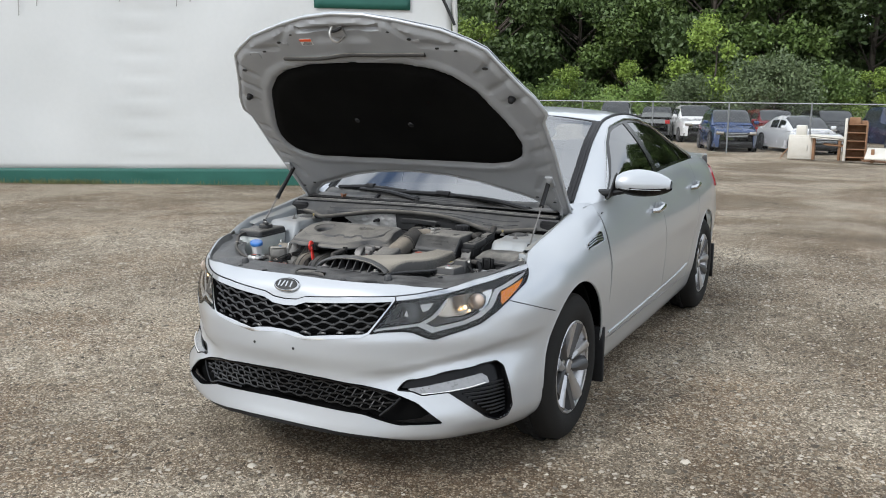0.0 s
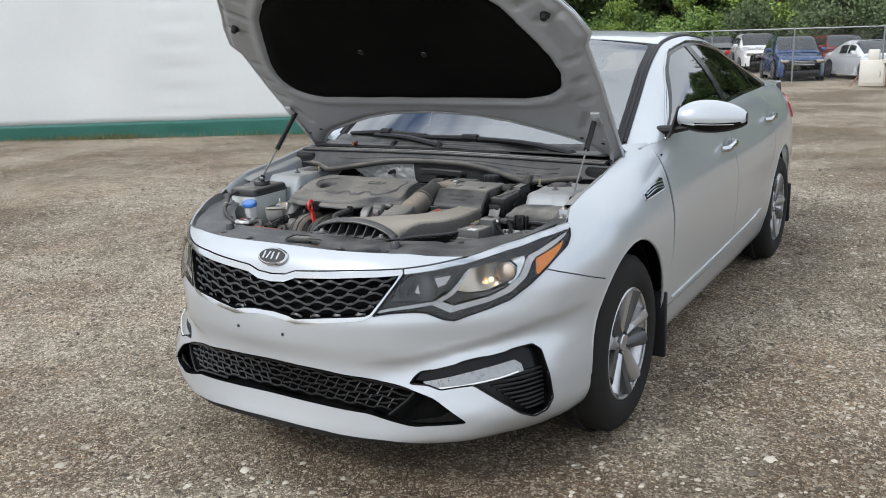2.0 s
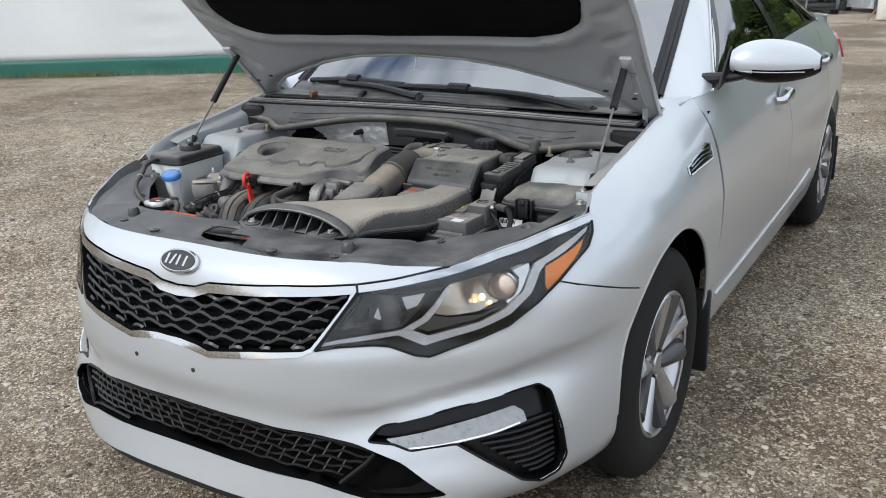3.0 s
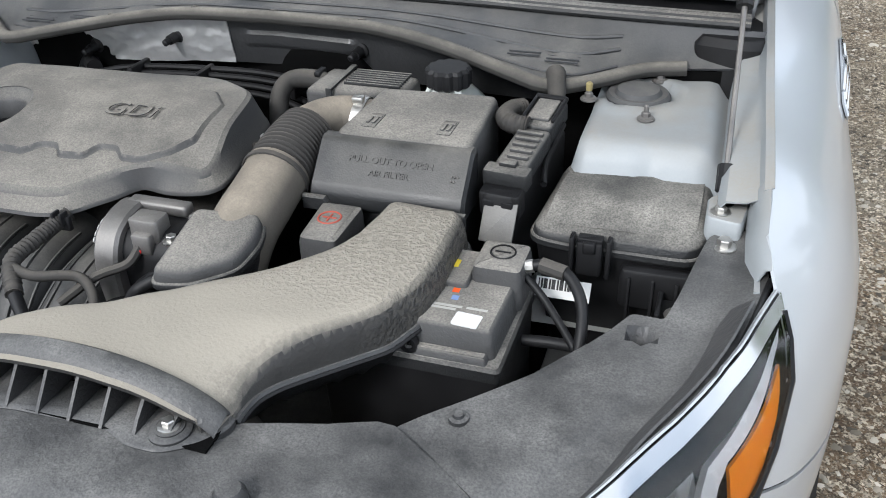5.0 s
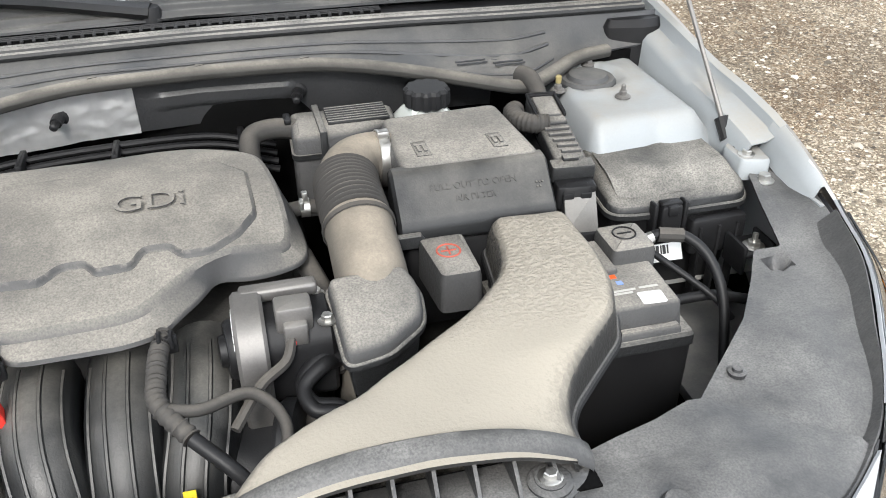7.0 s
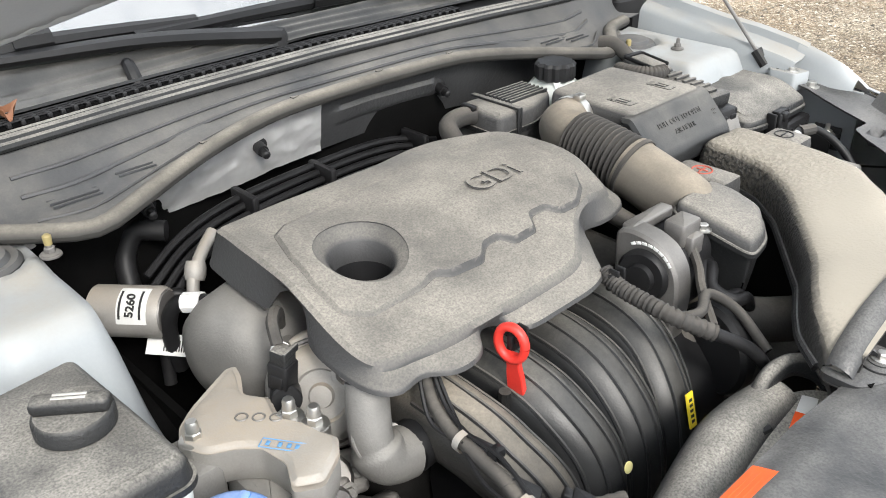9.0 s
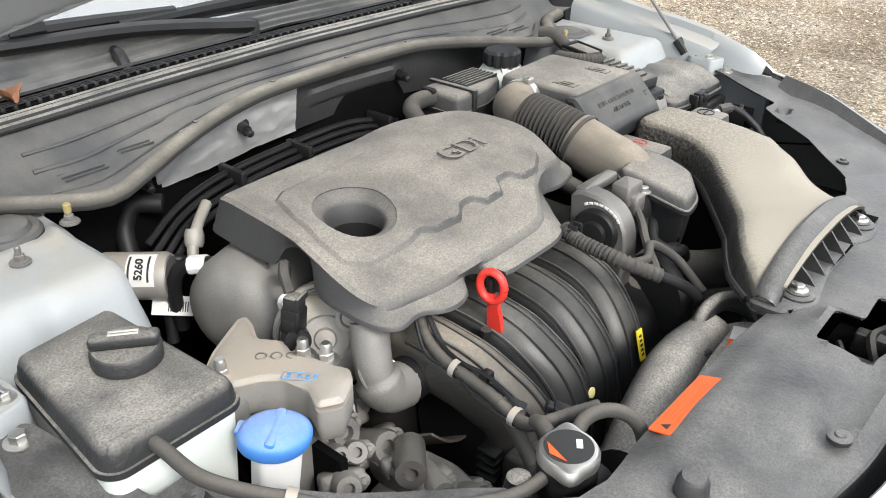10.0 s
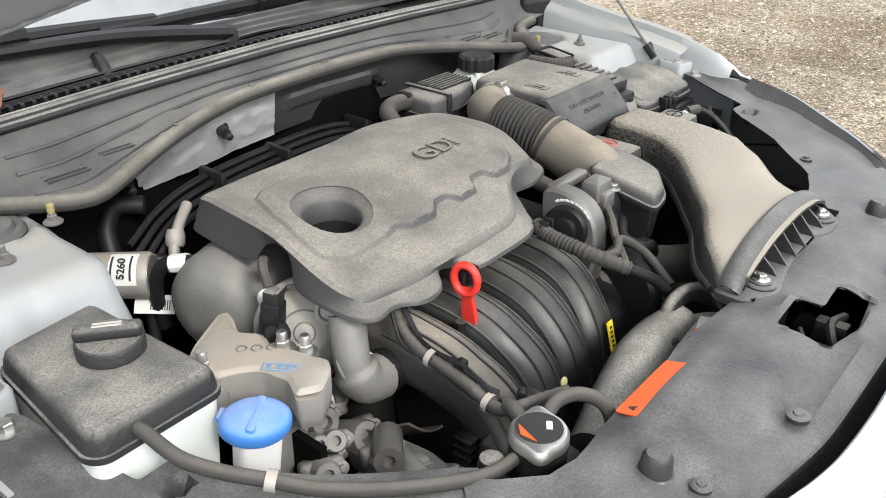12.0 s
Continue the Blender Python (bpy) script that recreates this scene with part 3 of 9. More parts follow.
scatter_stones("pebbles", 9000, 10, .013, STONE, 5, "larger loose pale stones on the gravel yard")

# ---- tent of white tarpaulin ----
TARP = material("white_tarpaulin", (.56, .575, .565), (.63, .64, .63), .55, 0, .8, 14, .25, rough_var=.08)
TARP_GREEN = material("green_tarpaulin", (.012, .085, .065), (.022, .125, .095), .5, 0, 1.5, 20, .25)
GRIME = plain("dark_streak", (.33, .33, .31), .7)
TENT = pose(-9.85, 8.48, -.13, 0, 0, math.degrees(math.atan2(.584, .812)) - .69) @ Matrix.Rotation(.0079, 4, "Y")


def cloth(x0, x1, z0, z1, amp, d=.12, y=0.0):
    """Tarpaulin pulled over a frame: shallow folds, seen from the yard (minus y)."""
    def f(u, v):
        x, z = x0 + (x1 - x0) * u, z0 + (z1 - z0) * v
        q = Vector((x * .8, z * .7, 3.1))
        wave = amp * noise.noise(q) + amp * .25 * noise.noise(q * Vector((1, 6, 1)).to_3d().x)
        wave += amp * (.42 * math.exp(-((x - .15) / .4) ** 2) + .15 * math.exp(-((x + 3.6) / .4) ** 2)) * math.sin(z * 17 + 2 * noise.noise(q))
        return TENT @ Vector((x, y + wave, z))
    return grid(f, max(int((x1 - x0) / d), 2), max(int((z1 - z0) / d), 2))


tent = thing("tent_building", "long tent building of white tarpaulin with green trim", "building")
part("wall", cloth(-16, 5.55, .28, 4.9, .035), TARP, tent, "white tarpaulin wall with folds and drip marks", 180, .01)
part("skirt", cloth(-16, 5.5, -.12, .30, .03, .06, -.02), TARP_GREEN, tent, "green tarpaulin skirt along the ground", 180, .01)
part("band", cloth(3.1, 4.8, 3.14, 4.6, .012, .1, -.03), TARP_GREEN, tent, "green tarpaulin panel high on the wall", 180, .01)


def end_wall(u, v):
    return TENT @ Vector((5.55, 12 * u, 4.9 * v + .03 * noise.noise(Vector((u * 9, v * 4, 0)))))


part("end_wall", grid(end_wall, 40, 20), TARP, tent, "", 180, .01)
part("post", tube([TENT @ Vector((5.58, -.05, 0)), TENT @ Vector((5.62, -.05, 2.5)), TENT @ Vector((5.5, -.05, 5))], .05, 10), plain("grey_post", (.5, .5, .48), .5, .5), tent, "grey metal corner post")
part("strap", tube([TENT @ Vector((5.25, -.1, 3.6)), TENT @ Vector((5.45, -.1, 3.2)), TENT @ Vector((5.6, -.08, 2.9))], .03, 6), PRINT, tent, "black tie strap")
part("roof", grid(lambda u, v: TENT @ Vector((-16 + 21.55 * u, 12 * v, 4.9 + 3.2 * math.sin(math.pi * v))), 20, 14), TARP, tent, "", 180, .01)
rng = random.Random(4)
for x0, z0, ln in [(-1.85, 3.3, .42), (-1.55, 3.3, .25), (-.2, 3.35, .2), (.75, 3.4, .3), (.98, 3.4, .22), (-2.3, 3.3, .2)]:
    part("streak", grid(lambda u, v, x0=x0, z0=z0, ln=ln: TENT @ Vector((x0 + (.012 + .02 * v) * (u - .5) + .01 * math.sin(v * 9), -.045 - .01 * v, z0 - ln + (ln + .6) * v)), 2, 8), GRIME, tent, "grey drip mark", 180, .002)
GRASS = material("dry_grass", (.10, .12, .04), (.2, .19, .08), .8, 0, 5, 60, .2)


def tuft_field(name, count, place, label, seed):
    rng = random.Random(seed)
    vs, fs = [], []
    for _ in range(count):
        x, y, z = place(rng)
        h, a, w = rng.uniform(.04, .13), rng.uniform(0, 6.28), rng.uniform(.004, .008)
        lean = Vector((rng.uniform(-.05, .05), rng.uniform(-.05, .05), h))
        s = Vector((math.cos(a), math.sin(a), 0)) * w
        p = Vector((x, y, z))
        k = len(vs)
        vs += [p - s, p + s, p + lean]
        fs.append((k, k + 1, k + 2))
    return tagged(linked(name, to_mesh(name, (vs, fs)), GRASS, smooth=0), label, "grass", kind="stuff")


def by_tent(r):
    p = TENT @ Vector((r.gauss(-1.4, .5) if r.random() < .5 else r.uniform(-5, 5), -.05 - abs(r.gauss(0, .12)), 0))
    return p.x, p.y, ground_height(p.x, p.y) - .004


tuft_field("weeds", 1100, by_tent, "sparse dry weeds along the tent wall", 8)

# ---- trees ----
FAR = Matrix.Translation((0, 36.6, -.605)) @ Matrix.Rotation(-.0164, 4, "X") @ Matrix.Translation((0, -36, 0))


def settled(ob):
    """Set on the yard where it falls away behind the car."""
    ob.matrix_basis = FAR @ ob.matrix_basis
    return ob


BARK = material("tree_bark", (.05, .042, .034), (.12, .10, .08), .9, 0, 6, 60, .6, stretch=(1, 1, .2))


def leaf_material(name, a, b):
    m = material(name, a, b, .6, 0, .6, 9, 0)
    n, k = m.node_tree.nodes, m.node_tree.links
    geo = n.new("ShaderNodeNewGeometry")
    info = n.new("ShaderNodeObjectInfo")
    x = n.new("ShaderNodeMixRGB")
    x.blend_type = "MULTIPLY"
    x.inputs[0].default_value = 1
    r = n.new("ShaderNodeMapRange")
    r.inputs[3].default_value, r.inputs[4].default_value = .65, 1.35
    k.new(geo.outputs["Random Per Island"], r.inputs[0])
    link = n["Principled BSDF"].inputs["Base Color"].links[0].from_socket
    k.new(link, x.inputs[1])
    k.new(r.outputs[0], x.inputs[2])
    y = n.new("ShaderNodeMixRGB")
    y.blend_type = "MULTIPLY"
    y.inputs[0].default_value = 1
    q = n.new("ShaderNodeMapRange")
    q.inputs[3].default_value, q.inputs[4].default_value = .7, 1.3
    k.new(info.outputs["Random"], q.inputs[0])
    k.new(x.outputs[0], y.inputs[1])
    k.new(q.outputs[0], y.inputs[2])
    k.new(y.outputs[0], n["Principled BSDF"].inputs["Base Color"])
    return m


LEAF_DARK = leaf_material("dark_green_leaves", (.05, .085, .026), (.11, .165, .045))
LEAF_MID = leaf_material("green_leaves", (.075, .13, .03), (.15, .22, .05))
LEAF_LIGHT = leaf_material("yellow_green_leaves", (.15, .23, .035), (.25, .34, .06))
LEAF_GREY = leaf_material("grey_green_leaves", (.075, .11, .045), (.13, .17, .075))


def crown_mesh(name, clumps, leaves, leaf, seed, mat):
    """Leaves set in clumps: (x, y, z, radius) each, denser at the clump's shell."""
    rng = np.random.default_rng(seed)
    out = []
    for x, y, z, r in clumps:
        n = int(leaves * (r * r))
        d = rng.normal(size=(n, 3))
        d /= np.linalg.norm(d, axis=1)[:, None]
        rad = r * rng.random(n) ** .38 * (1 + .3 * np.sin(d[:, 0] * 5 + x * 7) * np.cos(d[:, 2] * 6 + y))
        c = d * rad[:, None] * (1, 1, .85) + (x, y, z)
        a = rng.normal(size=(n, 3))
        a /= np.linalg.norm(a, axis=1)[:, None]
        b = np.cross(a, rng.normal(size=(n, 3)))
        b /= np.linalg.norm(b, axis=1)[:, None]
        s = leaf * rng.uniform(.5, 1.4, n)[:, None]
        out.append(np.stack([c - a * s, c + b * s * .55, c + a * s, c - b * s * .55], 1))
    v = np.concatenate(out).reshape(-1, 3)
    f = np.arange(len(v)).reshape(-1, 4)
    me = to_mesh(name, (v.tolist(), f.tolist()))
    me.materials.append(mat)
    return me


def make_tree(name, h, width, seed, mat, label, leaf=.17, low=.12, leaves=250):
    """A tapered trunk with limbs and a crown of leaf clumps, at the origin."""
    rng = random.Random(seed)
    tree = thing(name, label, "tree")
    top = Vector((rng.uniform(-.3, .3), rng.uniform(-.3, .3), h * .86))
    stem = [(0, 0, -.1), (rng.uniform(-.15, .15), rng.uniform(-.15, .15), h * .3), tuple(top * .66), tuple(top)]
    geo = [tube(stem, lambda t: h * .016 * (1 - .85 * t) + .01, 8, 5)]
    clumps = []
    for i in range(int(10 + width * 4)):
        z = h * (low + (1 - low) * rng.random() ** .85)
        t = (z / h - low) / (1 - low)
        reach = width * .5 * (.5 + .75 * math.sin(math.pi * min(t * .85 + .2, 1))) * rng.uniform(.45, 1.0)
        a = rng.uniform(0, 6.28)
        c = Vector((reach * math.cos(a), reach * math.sin(a), z))
        r = width * rng.uniform(.12, .23)
        clumps.append((*c, r))
        foot = Vector((0, 0, max(z - reach * .8, h * .08)))
        geo.append(tube([foot, (foot + c) * .5 + Vector((0, 0, -.1)), c], lambda s: h * .005 * (1 - .8 * s) + .006, 5, 3))
    part("trunk", geo, BARK, tree, "", 60)
    crown = new("crown", crown_mesh("crown", clumps, leaves, leaf, seed, mat))
    crown.parent = tree
    return tree


KINDS = [make_tree("tree", 12.5, 7.5, 11, LEAF_DARK, "tall dark green broadleaf tree behind the fence", .145, .12, 430),
         make_tree("tree", 10.5, 6.5, 12, LEAF_MID, "tall green broadleaf tree behind the fence", .135, .12, 430),
         make_tree("tree", 14, 7, 13, LEAF_DARK, "tall dark green tree with open crown", .145, .25, 430),
         make_tree("tree", 5.2, 3.8, 14, LEAF_LIGHT, "young yellow-green tree in front of the woods", .085, .04, 850),
         make_tree("shrub", 2.9, 4.2, 15, LEAF_GREY, "grey-green shrub in front of the woods", .068, .02, 1000),
         make_tree("shrub", 2.6, 4.6, 16, LEAF_MID, "green shrub at the foot of the woods", .08, .02, 900)]


def plant(kind, x, y, size, turn):
    m = pose(x, y, 0, 0, 0, turn)
    src = KINDS[kind]
    ob = copy_thing(src, m)
    ob.scale = (size, size, size * (1 + .1 * math.sin(x * 3 + y)))
    ob["group"] = "trees at the edge of the yard"
    return settled(ob)


rng = random.Random(21)
for i in range(19):
    x = -40 + i * 4.4
    for row, (y, kinds) in enumerate([(53, (0, 1, 2)), (60, (0, 2, 2))]):
        plant(rng.choice(kinds), x + rng.uniform(-1.4, 1.4), y + rng.uniform(-2, 2) + abs(x) * .05, rng.uniform(.92, 1.2), rng.uniform(0, 360))
for i in range(20):
    plant(rng.choice((4, 5, 5)), -36 + i * 3.9 + rng.uniform(-1, 1), 48 + rng.uniform(-1.2, 1.6), rng.uniform(.85, 1.25), rng.uniform(0, 360))
for x, y, s in [(-22, 46.5, 1.25), (-7.8, 48.5, 1.15), (-12.5, 49, .8), (3.4, 46, 1.1), (5.3, 46.8, 1.2), (0.4, 47.5, .7), (12, 47, 1.0), (-16.5, 48.0, .75)]:
    plant(3, x, y, s, rng.uniform(0, 360))
plant(4, -4.3, 45.5, 1.15, 40)
# trees across the yard, mirrored in the side windows
for x, y, s, k in [(44, 27, .62, 1), (45, 35, .7, 0), (42, 43, .6, 1), (48, 18, .5, 1)]:
    plant(k, x, y, s, rng.uniform(0, 360))
for k in KINDS:
    for o in (*k.children_recursive, k):
        bpy.data.objects.remove(o)
WOODS = [(x, 68 + 3 * math.sin(x), z, 3.4) for x in range(-70, 76, 4) for z in (2, 6, 10)]
woods = new("far_woods", crown_mesh("far_woods", WOODS, 42, .42, 31, LEAF_DARK))
tagged(settled(woods), "dense dark green woods behind the yard", "woods", kind="stuff")

# ---- chain-link fence ----
GALV = material("galvanised_steel", (.22, .23, .235), (.32, .33, .33), .5, .7, 10, 200, .1)
fence = settled(thing("chain_link_fence", "galvanised chain-link fence with a top rail", "fence"))
FY = 31.5
for i in range(15):
    x = -24 + i * 2.92 - .35
    part("post", tube([(x, FY, -.35), (x, FY, .8), (x, FY, 1.76)], .03, 8), GALV, fence)
part("top_rail", tube([(-24, FY, 1.72), (-5, FY, 1.72), (17, FY, 1.72)], .022, 8), GALV, fence)
vs, fs = [], []
for i in range(-14, 362):
    for d in (1, -1):
        x = -24 + i * .113
        p, q = Vector((x, FY + .03 + .004 * d, -.17)), Vector((x + 1.88 * d * .9, FY + .03 + .004 * d, 1.71))
        k = len(vs)
        s = Vector((.0022, 0, 0))
        vs += [p - s, p + s, q + s, q - s]
        fs.append((k, k + 1, k + 2, k + 3))
wire = part("wire_mesh", (vs, fs), GALV, fence, "", 0)
wire["kind"] = "stuff"

# ---- body surface: plan curve and offsets by height ----
def pchip(xs, ys):
    """A smooth curve through the points that never overshoots."""
    xs, ys = np.asarray(xs, float), np.asarray(ys, float)
    h, d = np.diff(xs), np.diff(ys) / np.diff(xs)
    m = np.zeros(len(xs))
    m[0], m[-1] = d[0], d[-1]
    for i in range(1, len(xs) - 1):
        if d[i - 1] * d[i] > 0:
            a, b = 2 * h[i] + h[i - 1], h[i] + 2 * h[i - 1]
            m[i] = (a + b) / (a / d[i - 1] + b / d[i])

    def value(x):
        x = min(max(x, xs[0]), xs[-1])
        i = min(int(np.searchsorted(xs, x, "right")) - 1, len(xs) - 2)
        t = (x - xs[i]) / h[i]
        return ((1 + 2 * t) * (1 - t) ** 2 * ys[i] + t * (1 - t) ** 2 * h[i] * m[i]
                + t * t * (3 - 2 * t) * ys[i + 1] + t * t * (t - 1) * h[i] * m[i + 1])
    return value


PLAN = [(0, -.022), (.12, -.018), (.25, -.004), (.40, .042), (.54, .122), (.66, .222), (.76, .34), (.83, .46), (.875, .60), (.905, .78),
        (.920, 1.0), (.930, 1.5), (.930, 2.5), (.925, 3.2), (.908, 3.9), (.865, 4.35), (.79, 4.62), (.62, 4.78), (.35, 4.85), (0, 4.87)]
_run = [0.0]
for (_a, _b), (_c, _d) in zip(PLAN, PLAN[1:]):
    _run.append(_run[-1] + math.hypot(_c - _a, _d - _b))
plan_x, plan_y = pchip(_run, [p[0] for p in PLAN]), pchip(_run, [p[1] for p in PLAN])
ROWS_Z = [.19, .24, .30, .38, .47, .54, .60, .66, .72, .78, .83, .89, .95, 1.01, 1.08, 1.14]
# outward offsets at stations along the plan: centre, grille end, lamp, fog, front of arch, arch, pillar, doors, haunch, tail
STATIONS = [(0.0, [-.03, .012, .0, -.012, -.012, .004, .0, -.022, -.05, -.066, -.115, -.2, -.3, -.4, -.5, -.6]),
            (.42, [-.03, .02, .012, .0, -.012, -.004, -.004, -.018, -.034, -.05, -.10, -.18, -.28, -.38, -.5, -.6]),
            (.66, [-.03, .03, .04, .02, -.002, -.018, -.014, -.026, -.034, -.050, -.092, -.16, -.24, -.34, -.5, -.6]),
            (.86, [-.05, .01, .045, .035, .006, -.008, -.004, -.012, -.024, -.045, -.080, -.135, -.2, -.3, -.5, -.6]),
            (1.08, [-.06, -.012, .01, .012, .004, .0, .004, .006, -.004, -.030, -.066, -.115, -.18, -.28, -.4, -.5]),
            (1.42, [-.08, -.03, -.012, -.002, .0, .002, .006, .008, .008, -.004, -.026, -.074, -.15, -.24, -.36, -.5]),
            (1.80, [-.085, -.05, -.034, -.016, -.008, -.004, .0, .002, .0, -.009, -.022, -.044, -.088, -.18, -.3, -.4]),
            (2.05, [-.085, -.055, -.04, -.022, -.012, -.006, -.002, .0, .0, -.008, -.018, -.034, -.054, -.078, -.105, -.16]),
            (3.6, [-.085, -.055, -.04, -.022, -.012, -.006, -.002, .0, .004, .0, -.008, -.022, -.036, -.054, -.08, -.115]),
            (4.45, [-.085, -.05, -.03, -.012, -.002, .0, .004, .006, .006, .006, .0, -.01, -.03, -.06, -.11, -.2]),
            (5.6, [-.12, -.07, -.05, -.03, -.02, -.01, .0, .0, -.01, -.02, -.03, -.05, -.08, -.12, -.2, -.3])]
_rows = [pchip(ROWS_Z, o) for _, o in STATIONS]
_s = [s for s, _ in STATIONS]


def plan_normal(s):
    tx, ty = plan_x(s + .004) - plan_x(s - .004), plan_y(s + .004) - plan_y(s - .004)
    k = math.hypot(tx, ty)
    return ty / k, -tx / k


def body(s, z, lift=0.0):
    """The point of the left side of the bodywork, s along its plan from the middle of the front, at height z."""
    i = min(max(int(np.searchsorted(_s, s, "right")) - 1, 0), len(_s) - 2)
    t = min(max((s - _s[i]) / (_s[i + 1] - _s[i]), 0), 1)
    t = t * t * (3 - 2 * t)
    if i < 5 or s >= _s[-1]:
        off = _rows[i](z) * (1 - t) + _rows[i + 1](z) * t + lift
    else:
        # a smooth run through the stations behind the wheel
        w = (s - _s[i]) / (_s[i + 1] - _s[i])
        o = [_rows[min(k, len(_rows) - 1)](z) for k in (i - 1, i, i + 1, i + 2)]
        h = [_s[min(k + 1, len(_s) - 1)] - _s[min(k, len(_s) - 1)] or 1.0 for k in (i - 1, i, i + 1)]
        d = [(o[k + 1] - o[k]) / h[k] for k in range(3)]
        a = 2 * d[0] * d[1] / (d[0] + d[1]) if d[0] * d[1] > 0 and i > 5 else 0.0
        b = 2 * d[1] * d[2] / (d[1] + d[2]) if d[1] * d[2] > 0 else 0.0
        off = ((1 + 2 * w) * (1 - w) ** 2 * o[1] + w * (1 - w) ** 2 * h[1] * a + w * w * (3 - 2 * w) * o[2] + w * w * (w - 1) * h[1] * b) + lift
    if .25 < s < 1.25:
        zc = float(np.interp(s, [.345, .483, .739, .948, 1.25], [.483, .495, .538, .578, .605]))
        off -= .013 * step(.28, .5, s) * step(1.25, 1.0, s) * step(zc, zc - .016, z) * step(zc - .14, zc - .03, z)
    nx, ny = plan_normal(abs(s)) if s > .004 else (0.0, -1.0)
    return Vector((plan_x(s) + nx * off, plan_y(s) + ny * off, z))

# ---- the silver sedan ----
car = thing("car", "silver four-door sedan with its hood open", "car")
ARCH_F, ARCH_R, ARCH_Z = 1.523, 4.325, .335


def arch(s0, rx=.378, rz=.397, n=28, low=.1, fx=.342):
    return [(s0 - fx, low)] + [(s0 - (fx if i < n / 2 else rx) * math.cos(math.pi * i / n), ARCH_Z + rz * math.sin(math.pi * i / n)) for i in range(n + 1)] + [(s0 + rx, low)]


def ribbon(pts, w):
    """A thin outline along a line, for the gap between panels."""
    up, dn = [], []
    for i, p in enumerate(pts):
        a, b = Vector(pts[max(i - 1, 0)]), Vector(pts[min(i + 1, len(pts) - 1)])
        d = (b - a).normalized()
        nn = Vector((-d.y, d.x)) * w * .5
        up.append(tuple(Vector(p) + nn))
        dn.append(tuple(Vector(p) - nn))
    return up + dn[::-1]


GRILLE = [(0, .714), (.058, .718), (.104, .735), (.32, .753), (.488, .762), (.482, .750), (.392, .646), (.374, .638), (.256, .629), (.13, .613), (.095, .621), (.04, .627), (0, .627)]
CHROME_G = [(0, .737), (.058, .741), (.102, .756), (.32, .775), (.500, .780), (.502, .765), (.396, .638), (.366, .626), (.257, .614), (.13, .598), (.07, .608), (0, .615)]
LOWER = rounded([(-.02, .458), (.212, .450), (.371, .434), (.48, .412), (.583, .373), (.684, .288), (.511, .284), (.46, .296), (.37, .322), (.211, .332), (-.02, .336)], .02)
LAMP = [(.404, .640), (.508, .765), (.577, .771), (.71, .786), (.85, .809), (.912, .816), (1.005, .831), (1.157, .841), (1.14, .82), (1.104, .796), (1.029, .768), (.983, .743), (.921, .704), (.845, .665),
        (.777, .646), (.71, .630), (.658, .616), (.626, .622), (.57, .646), (.533, .651), (.458, .650)]
LAMP_TRIM = [(.506, .780), (.58, .786), (.70, .800), (.85, .824), (.92, .832), (1.015, .846), (1.17, .855), (1.157, .841), (1.005, .831), (.912, .816), (.85, .809), (.71, .786), (.577, .771), (.508, .765)]
FOG = rounded([(.508, .417), (.529, .441), (.545, .452), (.703, .479), (.869, .499), (.923, .502), (.95, .482), (.966, .398), (.978, .317), (.953, .281), (.906, .271), (.847, .300), (.78, .353), (.706, .406), (.603, .399), (.566, .413)], .008)
FENDER_S = span(1.24, 1.84, .075)


def fender_edge(s):
    """The height at which the fender's top meets the hood."""
    lo, hi, want = .80, 1.05, .785 - .02 * (s - 1.2) / .64
    for _ in range(24):
        z = (lo + hi) / 2
        lo, hi = (z, hi) if body(s, z).x > want else (lo, z)
    return lo


EDGE = [(s, fender_edge(s)) for s in FENDER_S]
TOP_FRONT = [(-.02, .826), (.30, .824), (.42, .822), (.514, .819), (.60, .811), (.72, .803), (.85, .826), (.92, .834), (1.015, .848), (1.17, .857), (1.182, .869), (1.215, .893)] + EDGE + [(1.84, 1.3), (-.02, 1.3)]
CHIN = [(-.02, .254), (.214, .251), (.42, .238), (.56, .216), (.75, .205), (1.0, .196), (1.30, .19), (1.30, .1), (-.02, .1)]


def bend(lift):
    return lambda s, z, name: body(max(s, 0), z, lift.get(name, 0.0))


# front: everything ahead of the door, cut along its panels
front = cut_sheet(span(0, .6, .02) + span(.6, 1.3, .0175)[1:] + span(1.3, 1.96, .03)[1:], span(.19, 1.03, .014),
                  [(None, arch(ARCH_F)), (None, TOP_FRONT), (None, [(-.02, .236), (.214, .232), (.42, .220), (.56, .200), (.75, .184), (1.3, .175), (1.3, 0), (-.02, 0)]), ("lip", CHIN), ("grille", GRILLE), ("lower", LOWER), ("fog", FOG),
                   ("gap", ribbon([(.985, .7415), (1.1, .7055), (1.19, .6765), (1.272, .6515)], .004)),
                   ("gap", ribbon([(0, .7385), (.058, .7425), (.102, .7575), (.32, .7765), (.501, .7815)], .0035)), ("gap", ribbon([(.503, .7815), (.58, .7875), (.70, .8015), (.722, .8035)], .0035)), ("gap", ribbon([(.503, .7815), (.504, .765), (.40, .639)], .006)), ("chrome", CHROME_G), ("lamp", LAMP), ("trim", LAMP_TRIM),
                   ("fender", [(1.157, .841), (1.165, .86), (1.2, .95), (1.9, 1.2), (1.97, 1.0), (1.955, .19), (1.6, .19), (1.5, .6), (1.30, .70), (1.272, .6515), (.985, .7415), (.983, .743), (1.029, .768), (1.104, .796), (1.14, .82)]),
                   (None, [(1.30, -1), (1.30, .52), (1.5, .6), (2, -1)])], bend({"gap": -.006, "chrome": .003, "trim": .003, "lip": -.004}))


def both(g):
    return welded(join(g, flipped(g)))


